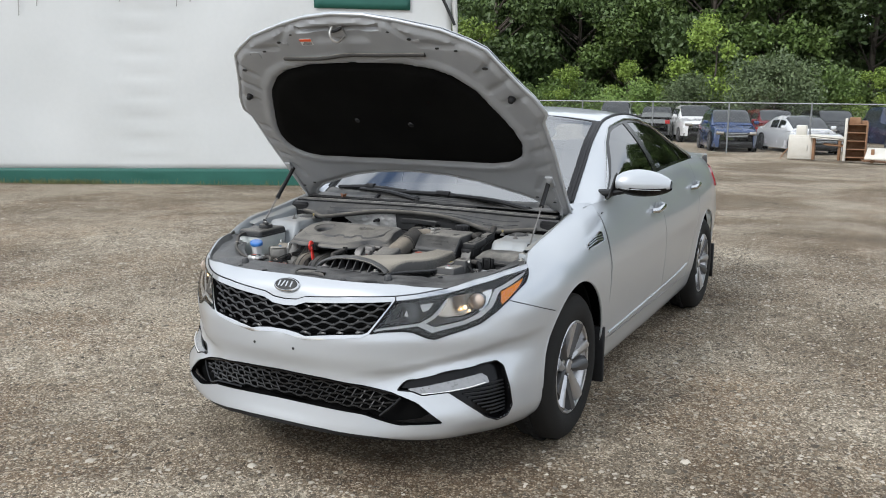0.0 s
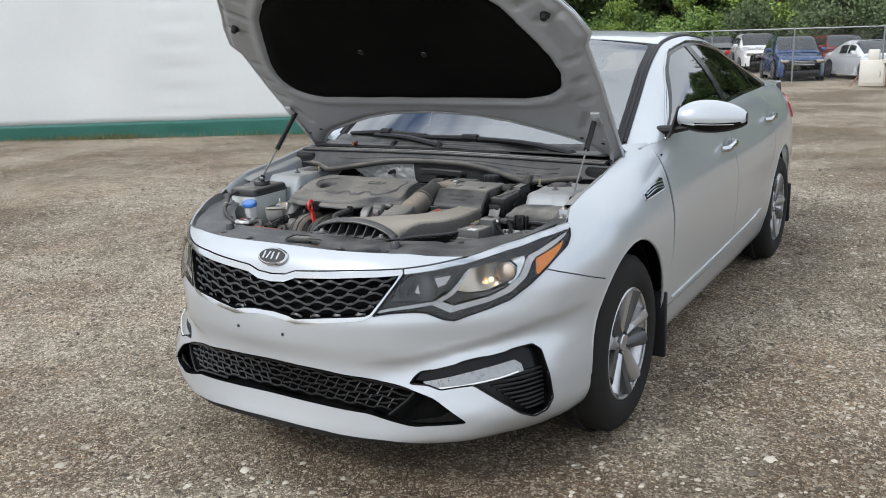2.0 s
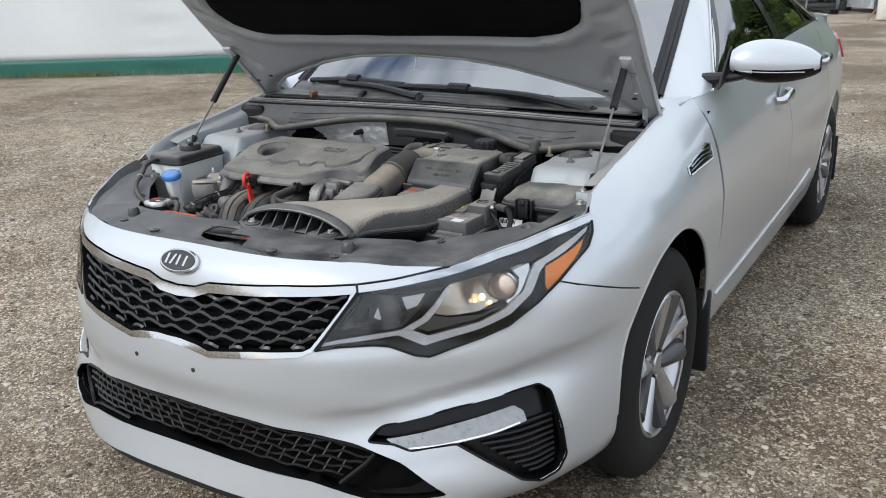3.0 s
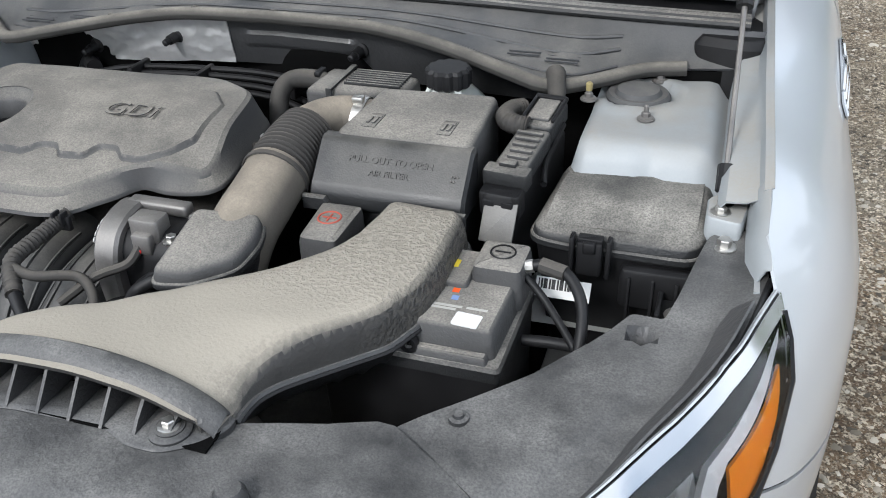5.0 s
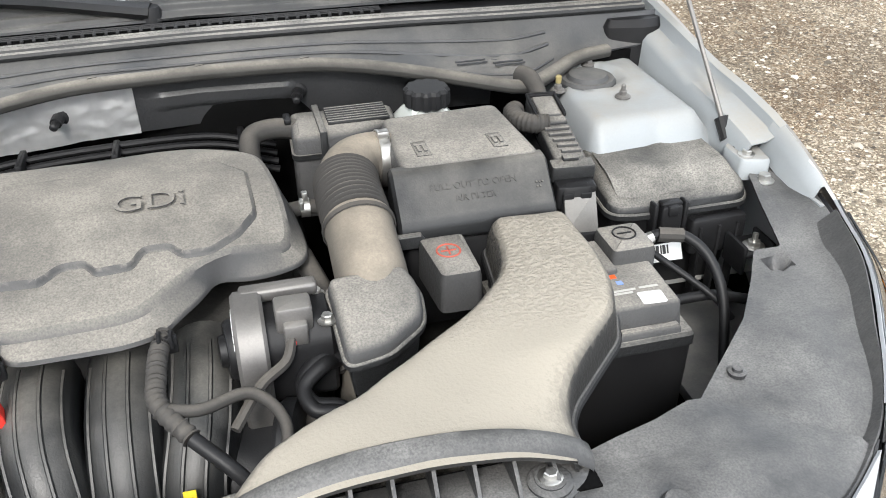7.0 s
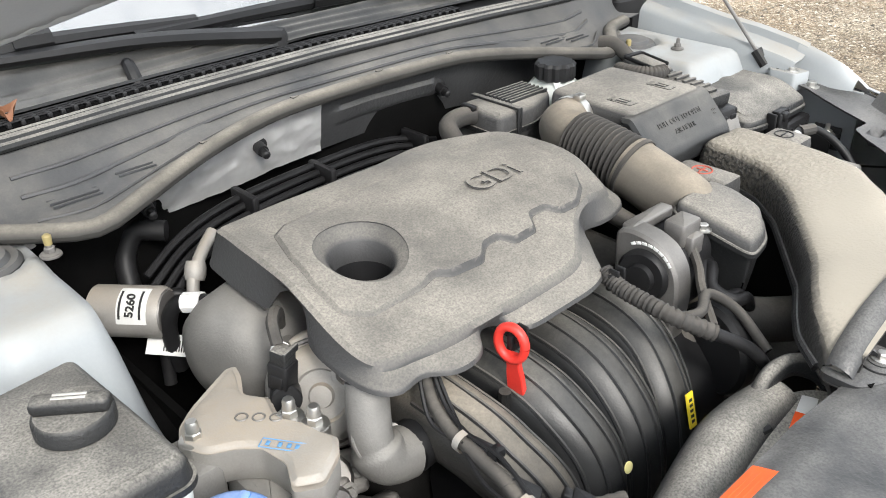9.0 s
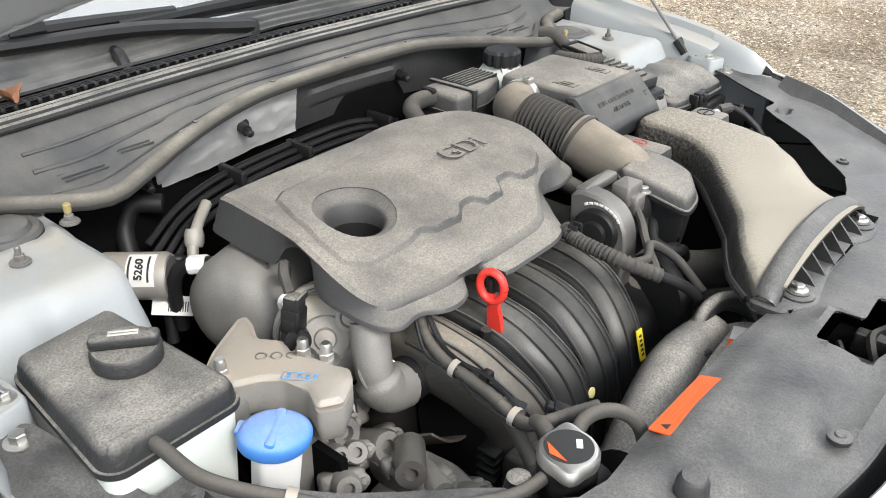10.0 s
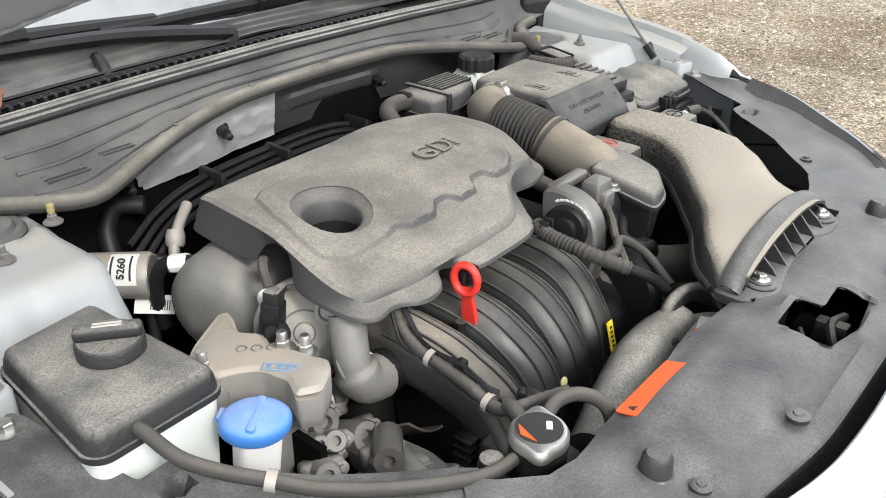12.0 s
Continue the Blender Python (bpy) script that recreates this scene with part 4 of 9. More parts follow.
part("front_bumper", welded(both(front[""]), .0012), PAINT, car, "silver painted front bumper", 50, .004)
part("lower_lip", both(front["lip"]), BLACK, car, "black plastic lip under the bumper", 50, .004)
part("grille_surround", both(front["chrome"]), CHROME, car, "chrome surround of the grille", 50, .006)
for g, m in ((front, 0), (front, 1)):
    flip = flipped if m else (lambda q: q)
    part("fender", flip(welded(g["fender"], .0015)), PAINT, car, "silver front fender", 50, .004)
    part("lamp_trim", flip(g["trim"]), CHROME, car, "bright strip over the headlamp", 50, .006)
    part("panel_gap", flip(g["gap"]), PRINT, car, "", 50, .002)


def recess(outline, depth, d=.03, sink=0.0):
    """A pocket behind an opening: its wall and its back, which may lie lower at the top."""
    def deep(s, z):
        return body(max(s, 0), z - sink * step(.70, .80, z), -depth)
    loop = outline + outline[:1]
    walls = [], []
    for a, b in zip(loop, loop[1:]):
        if abs(a[0]) < 1e-6 and abs(b[0]) < 1e-6 or (a[0] < 0 and b[0] < 0):
            continue
        k = len(walls[0])
        walls[0].extend([body(max(a[0], 0), a[1]), body(max(b[0], 0), b[1]), deep(*b), deep(*a)])
        walls[1].append((k, k + 1, k + 2, k + 3))
    us, vs_ = [p[0] for p in outline], [p[1] for p in outline]
    back = cut_sheet(span(max(min(us), 0), max(us), d), span(min(vs_), max(vs_), d), [("in", outline)], lambda s, z, n: deep(s, z))["in"]
    return walls, back


# Near-black pockets stand in for the shade behind both openings.
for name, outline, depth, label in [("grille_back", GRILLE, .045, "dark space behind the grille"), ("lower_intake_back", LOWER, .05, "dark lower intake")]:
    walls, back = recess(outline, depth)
    part(name, both(join(walls, back)), LINER_SHADE, car, label, 40)
FOG_PARTS = recess(FOG, .035)
DRL = rounded([(.549, .4205), (.72, .441), (.859, .458), (.881, .443), (.882, .424), (.709, .4055), (.603, .400), (.581, .404)], .004)
for flip in ((lambda q: q), flipped):
    pocket = part("fog_pocket", flip(join(*FOG_PARTS)), GLOSS_BLACK, car, "gloss black pocket in the bumper corner", 40)
    lens = cut_sheet(span(.54, .9, .02), span(.39, .47, .01), [("in", DRL)], lambda s, z, n: body(s, z, -.002 - .014 * step(.402, .45, z) - .008 * step(.62, .88, s)))["in"]
    drl = part("running_light", flip(lens), RUN_CLEAR, pocket, "clear ribbed running light", 40, .012)
    part("light_edge", flip(tube([body(s, z, -.001 - .008 * step(.62, .88, s)) for s, z in ((.60, .4025), (.66, .4045), (.709, .408), (.79, .4165), (.86, .427))], .0026, 6, 4)), WHITE_PLASTIC, drl, "bright lower edge")
    for k in range(7):
        part("facet", flip(lathe([(.0035, 0), (.0015, .003)], 6, aim(body(.592 + .008 * k, .415 + .003 * (k % 3), -.009), body(.592 + .008 * k, .415, .1)))), REFLECTOR, drl)
    for i in range(9):
        z = .30 + i * .0145
        a, b = max(.735 + (.40 - z) * 1.25, .73), .955
        part("slat", flip(tube([body(a + .02, z, -.026), body((a + b) / 2, z + .003, -.02), body(b, z + .002, -.026)], .0035, 6, 5)), BLACK, pocket)
    part("pocket_lip", flip(tube([body(s, z, .0) for s, z in FOG + FOG[:1]], .003, 6, 1, False)), GLOSS_BLACK, pocket)
    part("corner_blade", flip(cut_sheet(span(.50, .69, .02), span(.28, .38, .02), [("in", [(.50, .296), (.60, .31), (.64, .33), (.672, .293), (.52, .29)])], lambda s, z, n: body(s, z, -.018))["in"]), GLOSS_BLACK, car, "gloss black blade beside the intake", 40, .008)


def mesh_rib(z0, outline, lo, hi, amp, pitch, phase, lift, r):
    """A kinked rib across an opening, from one side of the car to the other."""
    runs, run = [], []
    n = 150
    for i in range(n + 1):
        s = -hi + 2 * hi * i / n
        k = ((s + phase) / pitch) % 1
        wave = (min(k, 1 - k) * 4 - 1)
        wave = max(min(wave * 1.6, 1), -1)
        z = z0 + amp * wave + lo(abs(s))
        if inside(outline, max(abs(s), .001), z):
            p = body(abs(s), z, lift + .004 * wave)
            run.append((p.x if s >= 0 else -p.x, p.y, p.z))
        elif run:
            runs.append(run)
            run = []
    if run:
        runs.append(run)
    return [tube(r_, r, 4, 1, True, 1.6) for r_ in runs if len(r_) > 2]


# The ribs lie over a near-black sheet that paints the shade between them.
grille = part("grille", both(cut_sheet(span(0, .52, .04), span(.60, .77, .04), [("in", GRILLE)], lambda s, z, n: body(s, z, -.036))["in"]), LINER_SHADE, car, "black grille of wavy mesh", 40)
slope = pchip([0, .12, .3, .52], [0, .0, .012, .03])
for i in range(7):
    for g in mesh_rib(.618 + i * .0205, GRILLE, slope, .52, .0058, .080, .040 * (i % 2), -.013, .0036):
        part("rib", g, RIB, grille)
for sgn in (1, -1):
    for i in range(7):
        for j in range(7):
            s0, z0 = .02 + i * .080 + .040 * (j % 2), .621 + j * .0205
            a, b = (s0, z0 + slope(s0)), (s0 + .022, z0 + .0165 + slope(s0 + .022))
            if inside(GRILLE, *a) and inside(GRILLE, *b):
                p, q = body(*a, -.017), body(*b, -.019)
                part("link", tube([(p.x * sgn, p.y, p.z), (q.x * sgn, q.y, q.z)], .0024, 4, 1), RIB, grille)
# Here too a near-black backing sheet paints the shade behind the ribs.
intake = part("lower_grille", both(cut_sheet(span(0, .68, .04), span(.28, .46, .04), [("in", LOWER)], lambda s, z, n: body(s, z, -.042))["in"]), LINER_SHADE, car, "black lower grille mesh", 40)
INNER = [(0, .447), (.212, .440), (.371, .424), (.47, .405), (.52, .385), (.44, .315), (.37, .333), (.211, .343), (0, .347)]
slope2 = pchip([0, .2, .4, .6], [0, -.004, -.02, -.05])
for i in range(6):
    for g in mesh_rib(.357 + i * .0175, INNER, slope2, .53, .005, .075, .0375 * (i % 2), -.02, .003):
        part("rib", g, RIB, intake)
for sgn in (1, -1):
    for i in range(12):
        for j in range(5):
            s0, z0 = .02 + i * .0375 + .01 * (j % 2), .357 + j * .0175
            a, b = (s0, z0 + slope2(s0)), (s0 + .012, z0 + .0175 + slope2(s0 + .012))
            if inside(INNER, *a) and inside(INNER, *b):
                p, q = body(*a, -.02), body(*b, -.022)
                part("link", tube([(p.x * sgn, p.y, p.z), (q.x * sgn, q.y, q.z)], .0024, 4, 1), RIB, intake)
part("intake_frame", tube([(-body(s, z, -.01).x, body(s, z, -.01).y, z) for s, z in INNER[::-1] if s > 0] + [body(s, z, -.01) for s, z in INNER[:6]] , .006, 6, 3), GLOSS_BLACK, car, "gloss black frame inside the lower intake")

# badge, number plate holes, parking details
badge_m = Matrix.Translation(body(0, .790, .0)) @ pose(0, 0, 0, 48, 0, 0)
oval = [(.062 * math.cos(a), .032 * math.sin(a)) for a in np.linspace(0, 2 * math.pi, 33)[:-1]]
badge = part("badge", prism(oval, [(-.004, 0), (.006, 0), (.009, .004)], badge_m), CHROME, car, "small oval chrome badge with a dark field")
part("field", prism([(x * .86, y * .8) for x, y in oval], [(.0, 0), (.0105, 0), (.011, .002)], badge_m), PRINT, badge)
for x0, lean in ((-.032, 0), (-.018, .008), (.004, 0), (.026, 0)):
    bar = [(x0 - .0035, -.013), (x0 + .0035, -.013), (x0 + .0035 + lean, .013), (x0 - .0035 + lean, .013)]
    part("bar", prism(bar, [(.009, 0), (.0125, 0)], badge_m), CHROME, badge)
for x in (-.118, .078):
    part("screw_hole", lathe([(.006, -.003), (.006, .0012)], 10, aim(body(abs(x), .556), body(abs(x), .556, .1)) if x > 0 else Matrix.Translation((-body(-x, .556).x, body(-x, .556).y, .556)) @ pose(0, 0, 0, 90, 0, 0)), PRINT, car, "screw hole for a number plate")

# headlamps
def lamp(flip):
    """A lamp behind a clear cover: a dark band above, two chambers, a projector and a bright strip along the bottom."""
    ob = part("headlamp", flip(join(*recess(LAMP, .06, .03, .04))), GLOSS_BLACK, car, "headlamp with a lit bulb and clear cover", 40)

    def sheet(poly, f, d=.015):
        us, vs_ = [p[0] for p in poly], [p[1] for p in poly]
        return flip(cut_sheet(span(min(us), max(us), d), span(min(vs_), max(vs_), d), [("in", poly)], lambda s, z, n: f(s, z))["in"])
    part("cover", sheet(LAMP, lambda s, z: body(s, z, .004), .02), LAMP_GLASS, ob, "clear plastic lamp cover", 50)
    band = [(.53, .7655), (.577, .769), (.71, .784), (.85, .807), (.912, .814), (1.005, .829), (1.15, .8395), (1.15, .834), (1.017, .809), (.942, .797), (.872, .785), (.791, .779), (.704, .766), (.642, .759), (.55, .755)]
    part("dark_band", sheet(band, lambda s, z: body(s, z, -.002)), GLOSS_BLACK, ob, "black band along the top of the lamp", 40, .004)
    inner = [(.455, .670), (.52, .677), (.60, .684), (.645, .706), (.675, .735), (.695, .758), (.60, .754), (.525, .752)]
    bezel = part("inner_bezel", sheet(inner, lambda s, z: body(s, z, -.028 - .022 * math.sin(s * 30) + .2 * (.71 - z))), LAMP_GREY, ob, "grey inner chamber", 40)
    part("bezel_step", sheet([(.50, .690), (.58, .698), (.62, .722), (.60, .735), (.53, .728)], lambda s, z: body(s, z, -.018 - .3 * (s - .50))), GLOSS_BLACK, bezel, "", 40, .004)
    part("bezel_step", sheet([(.60, .742), (.66, .748), (.64, .722), (.615, .715)], lambda s, z: body(s, z, -.02)), LAMP_CLEAR, bezel, "", 40, .003)
    part("facet", sheet([(.537, .706), (.548, .728), (.552, .708), (.566, .697), (.549, .700)], lambda s, z: body(s, z, -.010)), LAMP_CLEAR, bezel, "small bright facet", 40, .002)
    bowl = [(.725, .764), (.791, .775), (.872, .782), (.915, .786), (.918, .768), (.888, .732), (.838, .704), (.79, .690), (.71, .690), (.672, .700), (.692, .726)]
    part("bowl", sheet(bowl, lambda s, z: body(s, z, -.028 - .024 * math.exp(-((s - .81) ** 2 + (z - .735) ** 2) / .003))), REFLECTOR, ob, "bright reflector bowl", 40, .002)
    floor_ = [(.672, .698), (.71, .688), (.79, .688), (.838, .702), (.842, .700), (.779, .679), (.661, .661), (.618, .678), (.648, .688)]
    part("bowl_floor", sheet(floor_, lambda s, z: body(s, z, -.022)), LAMP_GREY, ob, "dark floor of the chamber", 40, .002)
    eye = body(.846, .746, -.014)
    m = aim(eye, body(.846, .746, .1) + Vector((-.05, -.05, 0)))
    if flip is flipped:
        m = Matrix.Translation((-eye.x, eye.y, eye.z)) @ Vector((-m.col[2].x, m.col[2].y, m.col[2].z)).to_track_quat("Z", "Y").to_matrix().to_4x4()
    part("projector", lathe([(.035, -.03), (.035, -.002), (.033, .003), (.0305, .001)], 28, m), CHROME, ob)
    part("projector_lens", lathe([(.030, 0), (.028, .008), (.021, .015), (.01, .019), (.002, .020)], 28, m), LENS, ob, "round clear lens with a warm glow")
    part("projector_wing", sheet([(.878, .776), (.925, .786), (.922, .768), (.884, .722), (.858, .706), (.850, .712), (.880, .738), (.893, .760)], lambda s, z: body(s, z, -.012)), CHROME, ob, "chrome wing beside the lens", 40, .003)
    for s, z, r in ((.800, .722, .0075), (.782, .716, .0045), (.818, .708, .0045)):
        lit = body(s, z, -.034)
        part("bulb", lathe([(.3 * r, -1.1 * r), (.85 * r, -.6 * r), (r, 0), (.85 * r, .6 * r), (.3 * r, 1.1 * r)], 12, Matrix.Translation((lit.x if flip is not flipped else -lit.x, lit.y, lit.z))), BULB, ob, "small lit warm bulb")
    strip = [(.412, .6535), (.456, .6615), (.521, .6685), (.600, .676), (.648, .699), (.678, .726), (.708, .760), (.716, .762), (.690, .722), (.662, .692), (.612, .667), (.521, .6585), (.456, .6535), (.415, .647)]
    part("light_strip", sheet(strip, lambda s, z: body(s, z, -.006), .012), LAMP_CLEAR, ob, "bright curved light strip", 40, .006)
    low = [(.583, .669), (.613, .677), (.661, .658), (.779, .678), (.842, .700), (.893, .730), (.922, .772), (.937, .787), (1.02, .808), (1.145, .833), (1.125, .822), (1.03, .797), (.963, .781), (.943, .766), (.912, .723), (.856, .687), (.778, .663), (.648, .638)]
    part("light_strip", sheet(low, lambda s, z: body(s, z, -.004), .012), LAMP_CLEAR, ob, "white angled light strip along the lower edge", 40, .008)
    amber = [(.961, .776), (1.00, .786), (1.104, .810), (1.082, .796), (1.02, .764), (.956, .724), (.950, .738)]
    part("side_reflector", sheet(amber, lambda s, z: body(s, z, -.003)), AMBER, ob, "amber side reflector", 40, .004)
    part("lamp_seal", flip(tube([body(s, z, .002) for s, z in LAMP[7:] + LAMP[:2]], .0040, 6, 1, False)), GLOSS_BLACK, ob)


lamp(lambda q: q)
lamp(flipped)

shelf_z = pchip([.42, .53, .60, .72, .90, 1.06, 1.13], [.826, .820, .814, .809, .838, .860, .866])
for flip in ((lambda q: q), flipped):
    part("lamp_shelf", flip(grid(lambda u, v: body(.44 + .69 * u, shelf_z(.44 + .69 * u), -.003 - .030 * v) + Vector((0, 0, -.005 - .030 * v)), 30, 3)), SHROUD, car, "black ledge behind the lamp trim", 60, .003)

# side: doors, sill and rear quarter
BELT = [(1.80, .99), (1.96, 1.022), (2.2, 1.045), (2.7, 1.075), (3.2, 1.095), (3.7, 1.105), (4.2, 1.10), (4.7, 1.07), (5.3, 1.03)]
belt_z = pchip([p[0] for p in BELT], [p[1] for p in BELT])
belt_line = [(s, belt_z(s)) for s in span(1.80, 5.35, .12)]
SEAM_F = [(1.945, 1.03), (1.965, .97), (1.975, .88), (1.972, .70), (1.955, .50), (1.935, .40), (1.935, .345)]
SEAM_B = [(3.005, 1.10), (3.02, .94), (3.06, .70), (3.07, .50), (3.06, .345)]
SEAM_C = [(4.02, 1.12), (4.03, .98), (4.02, .82), (3.98, .72), (3.90, .62), (3.84, .50), (3.80, .40), (3.78, .345)]


def between(a, b):
    return a + b[::-1]


side = cut_sheet(span(1.955, 5.3, .045), span(.20, 1.14, .0225),
                 [(None, arch(ARCH_R)), (None, belt_line + [(5.4, 1.5), (1.7, 1.5)]), (None, [(1.7, 1.3)] + SEAM_F + [(1.935, .3), (1.90, .3), (1.90, 0), (1.7, 0)]),
                  ("gap", ribbon(SEAM_F, .006)), ("gap", ribbon(SEAM_B, .006)), ("gap", ribbon(SEAM_C, .006)), ("gap", ribbon([(1.935, .345), (3.78, .345)], .006)),
                  ("door_f", [(1.9, 1.3)] + SEAM_F + [(3.06, .345)] + SEAM_B[::-1] + [(3.0, 1.3)]), ("door_r", [(2.9, 1.3)] + SEAM_B + [(3.78, .345)] + SEAM_C[::-1] + [(4.1, 1.3)]),
                  ("sill", [(1.8, 0), (1.8, .345), (3.95, .345), (3.95, 0)])],
                 bend({"gap": -.007}))
VENT = rounded([(1.69, .846), (1.695, .868), (1.88, .905), (1.905, .898), (1.90, .858)], .006)
for flip in ((lambda q: q), flipped):
    df = part("door", flip(side["door_f"]), PAINT, car, "silver front door", 50, .004)
    dr = part("door", flip(side["door_r"]), PAINT, car, "silver rear door", 50, .004)
    part("sill", flip(side["sill"]), PAINT, car, "silver sill under the doors", 50, .004)
    part("rear_quarter", flip(side[""]), PAINT, car, "silver rear quarter panel", 50, .004)
    part("panel_gap", flip(side["gap"]), PRINT, car, "", 50, .002)
    for owner, s0, z0 in ((df, 2.79, .897), (dr, 3.80, .935)):
        a, b, c, d = (body(s0 + k, z0 + .012 * k / .2, h) for k, h in ((0, .004), (.035, .03), (.185, .03), (.225, .004)))
        hd = part("handle", flip(tube([a, b, (b + c) / 2 + Vector((.004, 0, 0)), c, d], lambda t: .011 + .003 * math.sin(math.pi * t), 10, 6, True, 1.2)), CHROME, owner, "chrome door handle")
        # Darker silver puts the cup's shade into its colour.
        part("handle_cup", flip(lathe([(.001, .001), (.03, .0012), (.046, .0035), (.05, .001)], 20, aim(body(s0 + .11, z0 - .004), body(s0 + .11, z0 - .004, .1)))), PAINT_SHADED, owner)
    lower = [(2.02, .375), (2.3, .378), (2.9, .392), (3.5, .41), (3.74, .43)]
    part("side_moulding", flip(tube([body(s, z, -.001) for s, z in lower], .008, 8, 4, True, .6)), PAINT, car, "silver ridge low on the doors")
    vent = part("fender_vent", flip(cut_sheet(span(1.68, 1.92, .02), span(.84, .91, .012), [("in", VENT)], lambda s, z, n: body(s, z, .002))["in"]), GLOSS_BLACK, car, "black side vent with chrome blades", 40, .004)
    part("vent_rim", flip(tube([body(s, z, .004) for s, z in VENT + VENT[:1]], .003, 6, 1, False)), CHROME, vent)
    for i in range(3):
        part("blade", flip(tube([body(1.70 + .012 * i, .856 + i * .010, .005), body(1.80, .872 + i * .0095, .009), body(1.893, .868 + i * .0115, .005)], .0032, 6, 4)), CHROME, vent)

# wheel wells and mud flaps
for flip in ((lambda q: q), flipped):
    for s0 in (ARCH_F, ARCH_R):
        y0 = plan_y(s0)
        part("wheel_well", flip(grid(lambda u, v: Vector((.865 - .375 * v, y0 - .385 * math.cos(math.pi * u), ARCH_Z + .40 * math.sin(math.pi * u))), 24, 4)), LINER_SHADE, car, "dark wheel well", 60, .01)
        part("well_back", flip(grid(lambda u, v: Vector((.49, y0 - .4 + .8 * u, .12 + .62 * v)), 2, 2)), LINER_SHADE, car, "", 60, .01)
        part("arch_lip", flip(tube([body(s, z, -.004) for s, z in arch(s0)[1:-1]], .006, 6, 1, False)), PAINT, car)
    part("mud_flap", flip(block(.74, 1.325, .15, .925, 1.35, .43, .006)), BLACK, car, "black mud flap behind the wheel")
    part("mud_flap", flip(block(.74, 4.13, .16, .91, 4.155, .42, .006)), BLACK, car, "black mud flap behind the wheel")


def wheel(x, y, side, rot):
    """A tyre on a ten-spoke alloy rim; the outer face looks along side."""
    m = Matrix.Translation((x, y, .332)) @ Matrix.Rotation(math.pi / 2 * side, 4, "Y") @ Matrix.Rotation(rot, 4, "Z")
    ob = new("wheel")
    ob.parent = car
    w = .1025
    prof = [(.215, -w), (.25, -w - .006), (.29, -w - .006), (.318, -w + .012), (.333, -w + .03), (.336, -.03), (.336, .03), (.333, w - .03), (.318, w - .012), (.29, w + .006), (.25, w + .006), (.226, w + .001), (.212, w - .008), (.205, w - .02)]
    tyre = part("tyre", lathe(prof, 56, m, False), RUBBER, ob, "black tyre with dusty sidewall", 40)
    lugs = []
    for i in range(56):
        a = 2 * math.pi * i / 56
        for r0, z0, z1 in ((.336, -.088, -.03), (.337, -.02, .02), (.336, .03, .088)):
            lugs.append(moved(block(-.012, z0, -.004, .012, z1, .004, .002), m @ Matrix.Rotation(a + z0, 4, "Z") @ Matrix.Translation((r0, 0, 0)) @ Matrix.Rotation(math.pi / 2, 4, "Y") @ Matrix.Rotation(math.pi / 2, 4, "Z") @ Matrix.Rotation(math.pi / 2, 4, "Z")))
    part("tread", lugs, RUBBER, ob, "", 40)
    part("rim", lathe([(.205, -.09), (.19, -.06), (.185, .03), (.195, .07), (.208, .088), (.213, .096), (.209, .1), (.200, .096)], 56, m, False), RIM, ob, "silver alloy rim")
    part("brake_disc", lathe([(.05, -.03), (.14, -.03), (.14, -.01), (.05, -.01)], 32, m), ALU_DARK, ob)
    part("barrel", lathe([(.19, -.05), (.02, -.045), (.02, -.04)], 32, m, False), RIM_DARK, ob)
    for i in range(5):
        for k, off in enumerate((-.21, .21)):
            a = 2 * math.pi * i / 5 + off

            def f(u, v, a=a, k=k):
                r = .045 + .158 * v
                wdt = (.012 + .019 * v)
                t = (u - .5) * 2
                z = .066 + .028 * v - .014 * abs(t) ** 2 + (.012 if k else -.012) * t - (.03 if abs(t) > .99 else 0)
                off2 = (1 if k else -1) * .012 * (1 - v)
                return m @ Vector((r * math.cos(a) - (t * wdt + off2) * math.sin(a), r * math.sin(a) + (t * wdt + off2) * math.cos(a), z))
            part("spoke", grid(f, 6, 6), RIM if k else RIM_GREY, ob, "bright machined blade" if k else "charcoal grey blade", 40, .012)
        b = 2 * math.pi * i / 5
        part("lug_nut", prism([(.011 * math.cos(math.pi / 3 * j), .011 * math.sin(math.pi / 3 * j)) for j in range(6)], [(.03, 0), (.07, 0), (.073, .002)], m @ Matrix.Rotation(b, 4, "Z") @ Matrix.Translation((.057, 0, 0))), STEEL, ob)
    part("hub", lathe([(.078, .02), (.078, .058), (.07, .064)], 28, m), RIM_DARK, ob)
    part("centre_cap", lathe([(.032, .05), (.032, .078), (.028, .082)], 24, m), RIM, ob)


for x, s in ((.80, 1), (-.80, -1)):
    wheel(x, .955, s, .35)
    wheel(x, 3.757, s, .1)

# greenhouse
RAIL = [(.738, 1.335, .995), (.705, 1.60, 1.165), (.665, 1.88, 1.318), (.630, 2.18, 1.405), (.612, 2.55, 1.425), (.612, 2.95, 1.395), (.625, 3.35, 1.30), (.655, 3.75, 1.185), (.70, 4.12, 1.10)]
MID = [(0, 1.19, .995), (0, 1.46, 1.185), (0, 1.74, 1.365), (0, 2.05, 1.452), (0, 2.55, 1.470), (0, 3.05, 1.438), (0, 3.48, 1.325), (0, 3.90, 1.165), (0, 4.25, 1.10)]
par = [i / 8 for i in range(9)]
rail = [pchip(par, [p[k] for p in RAIL]) for k in range(3)]
mid = [pchip(par, [p[k] for p in MID]) for k in range(3)]


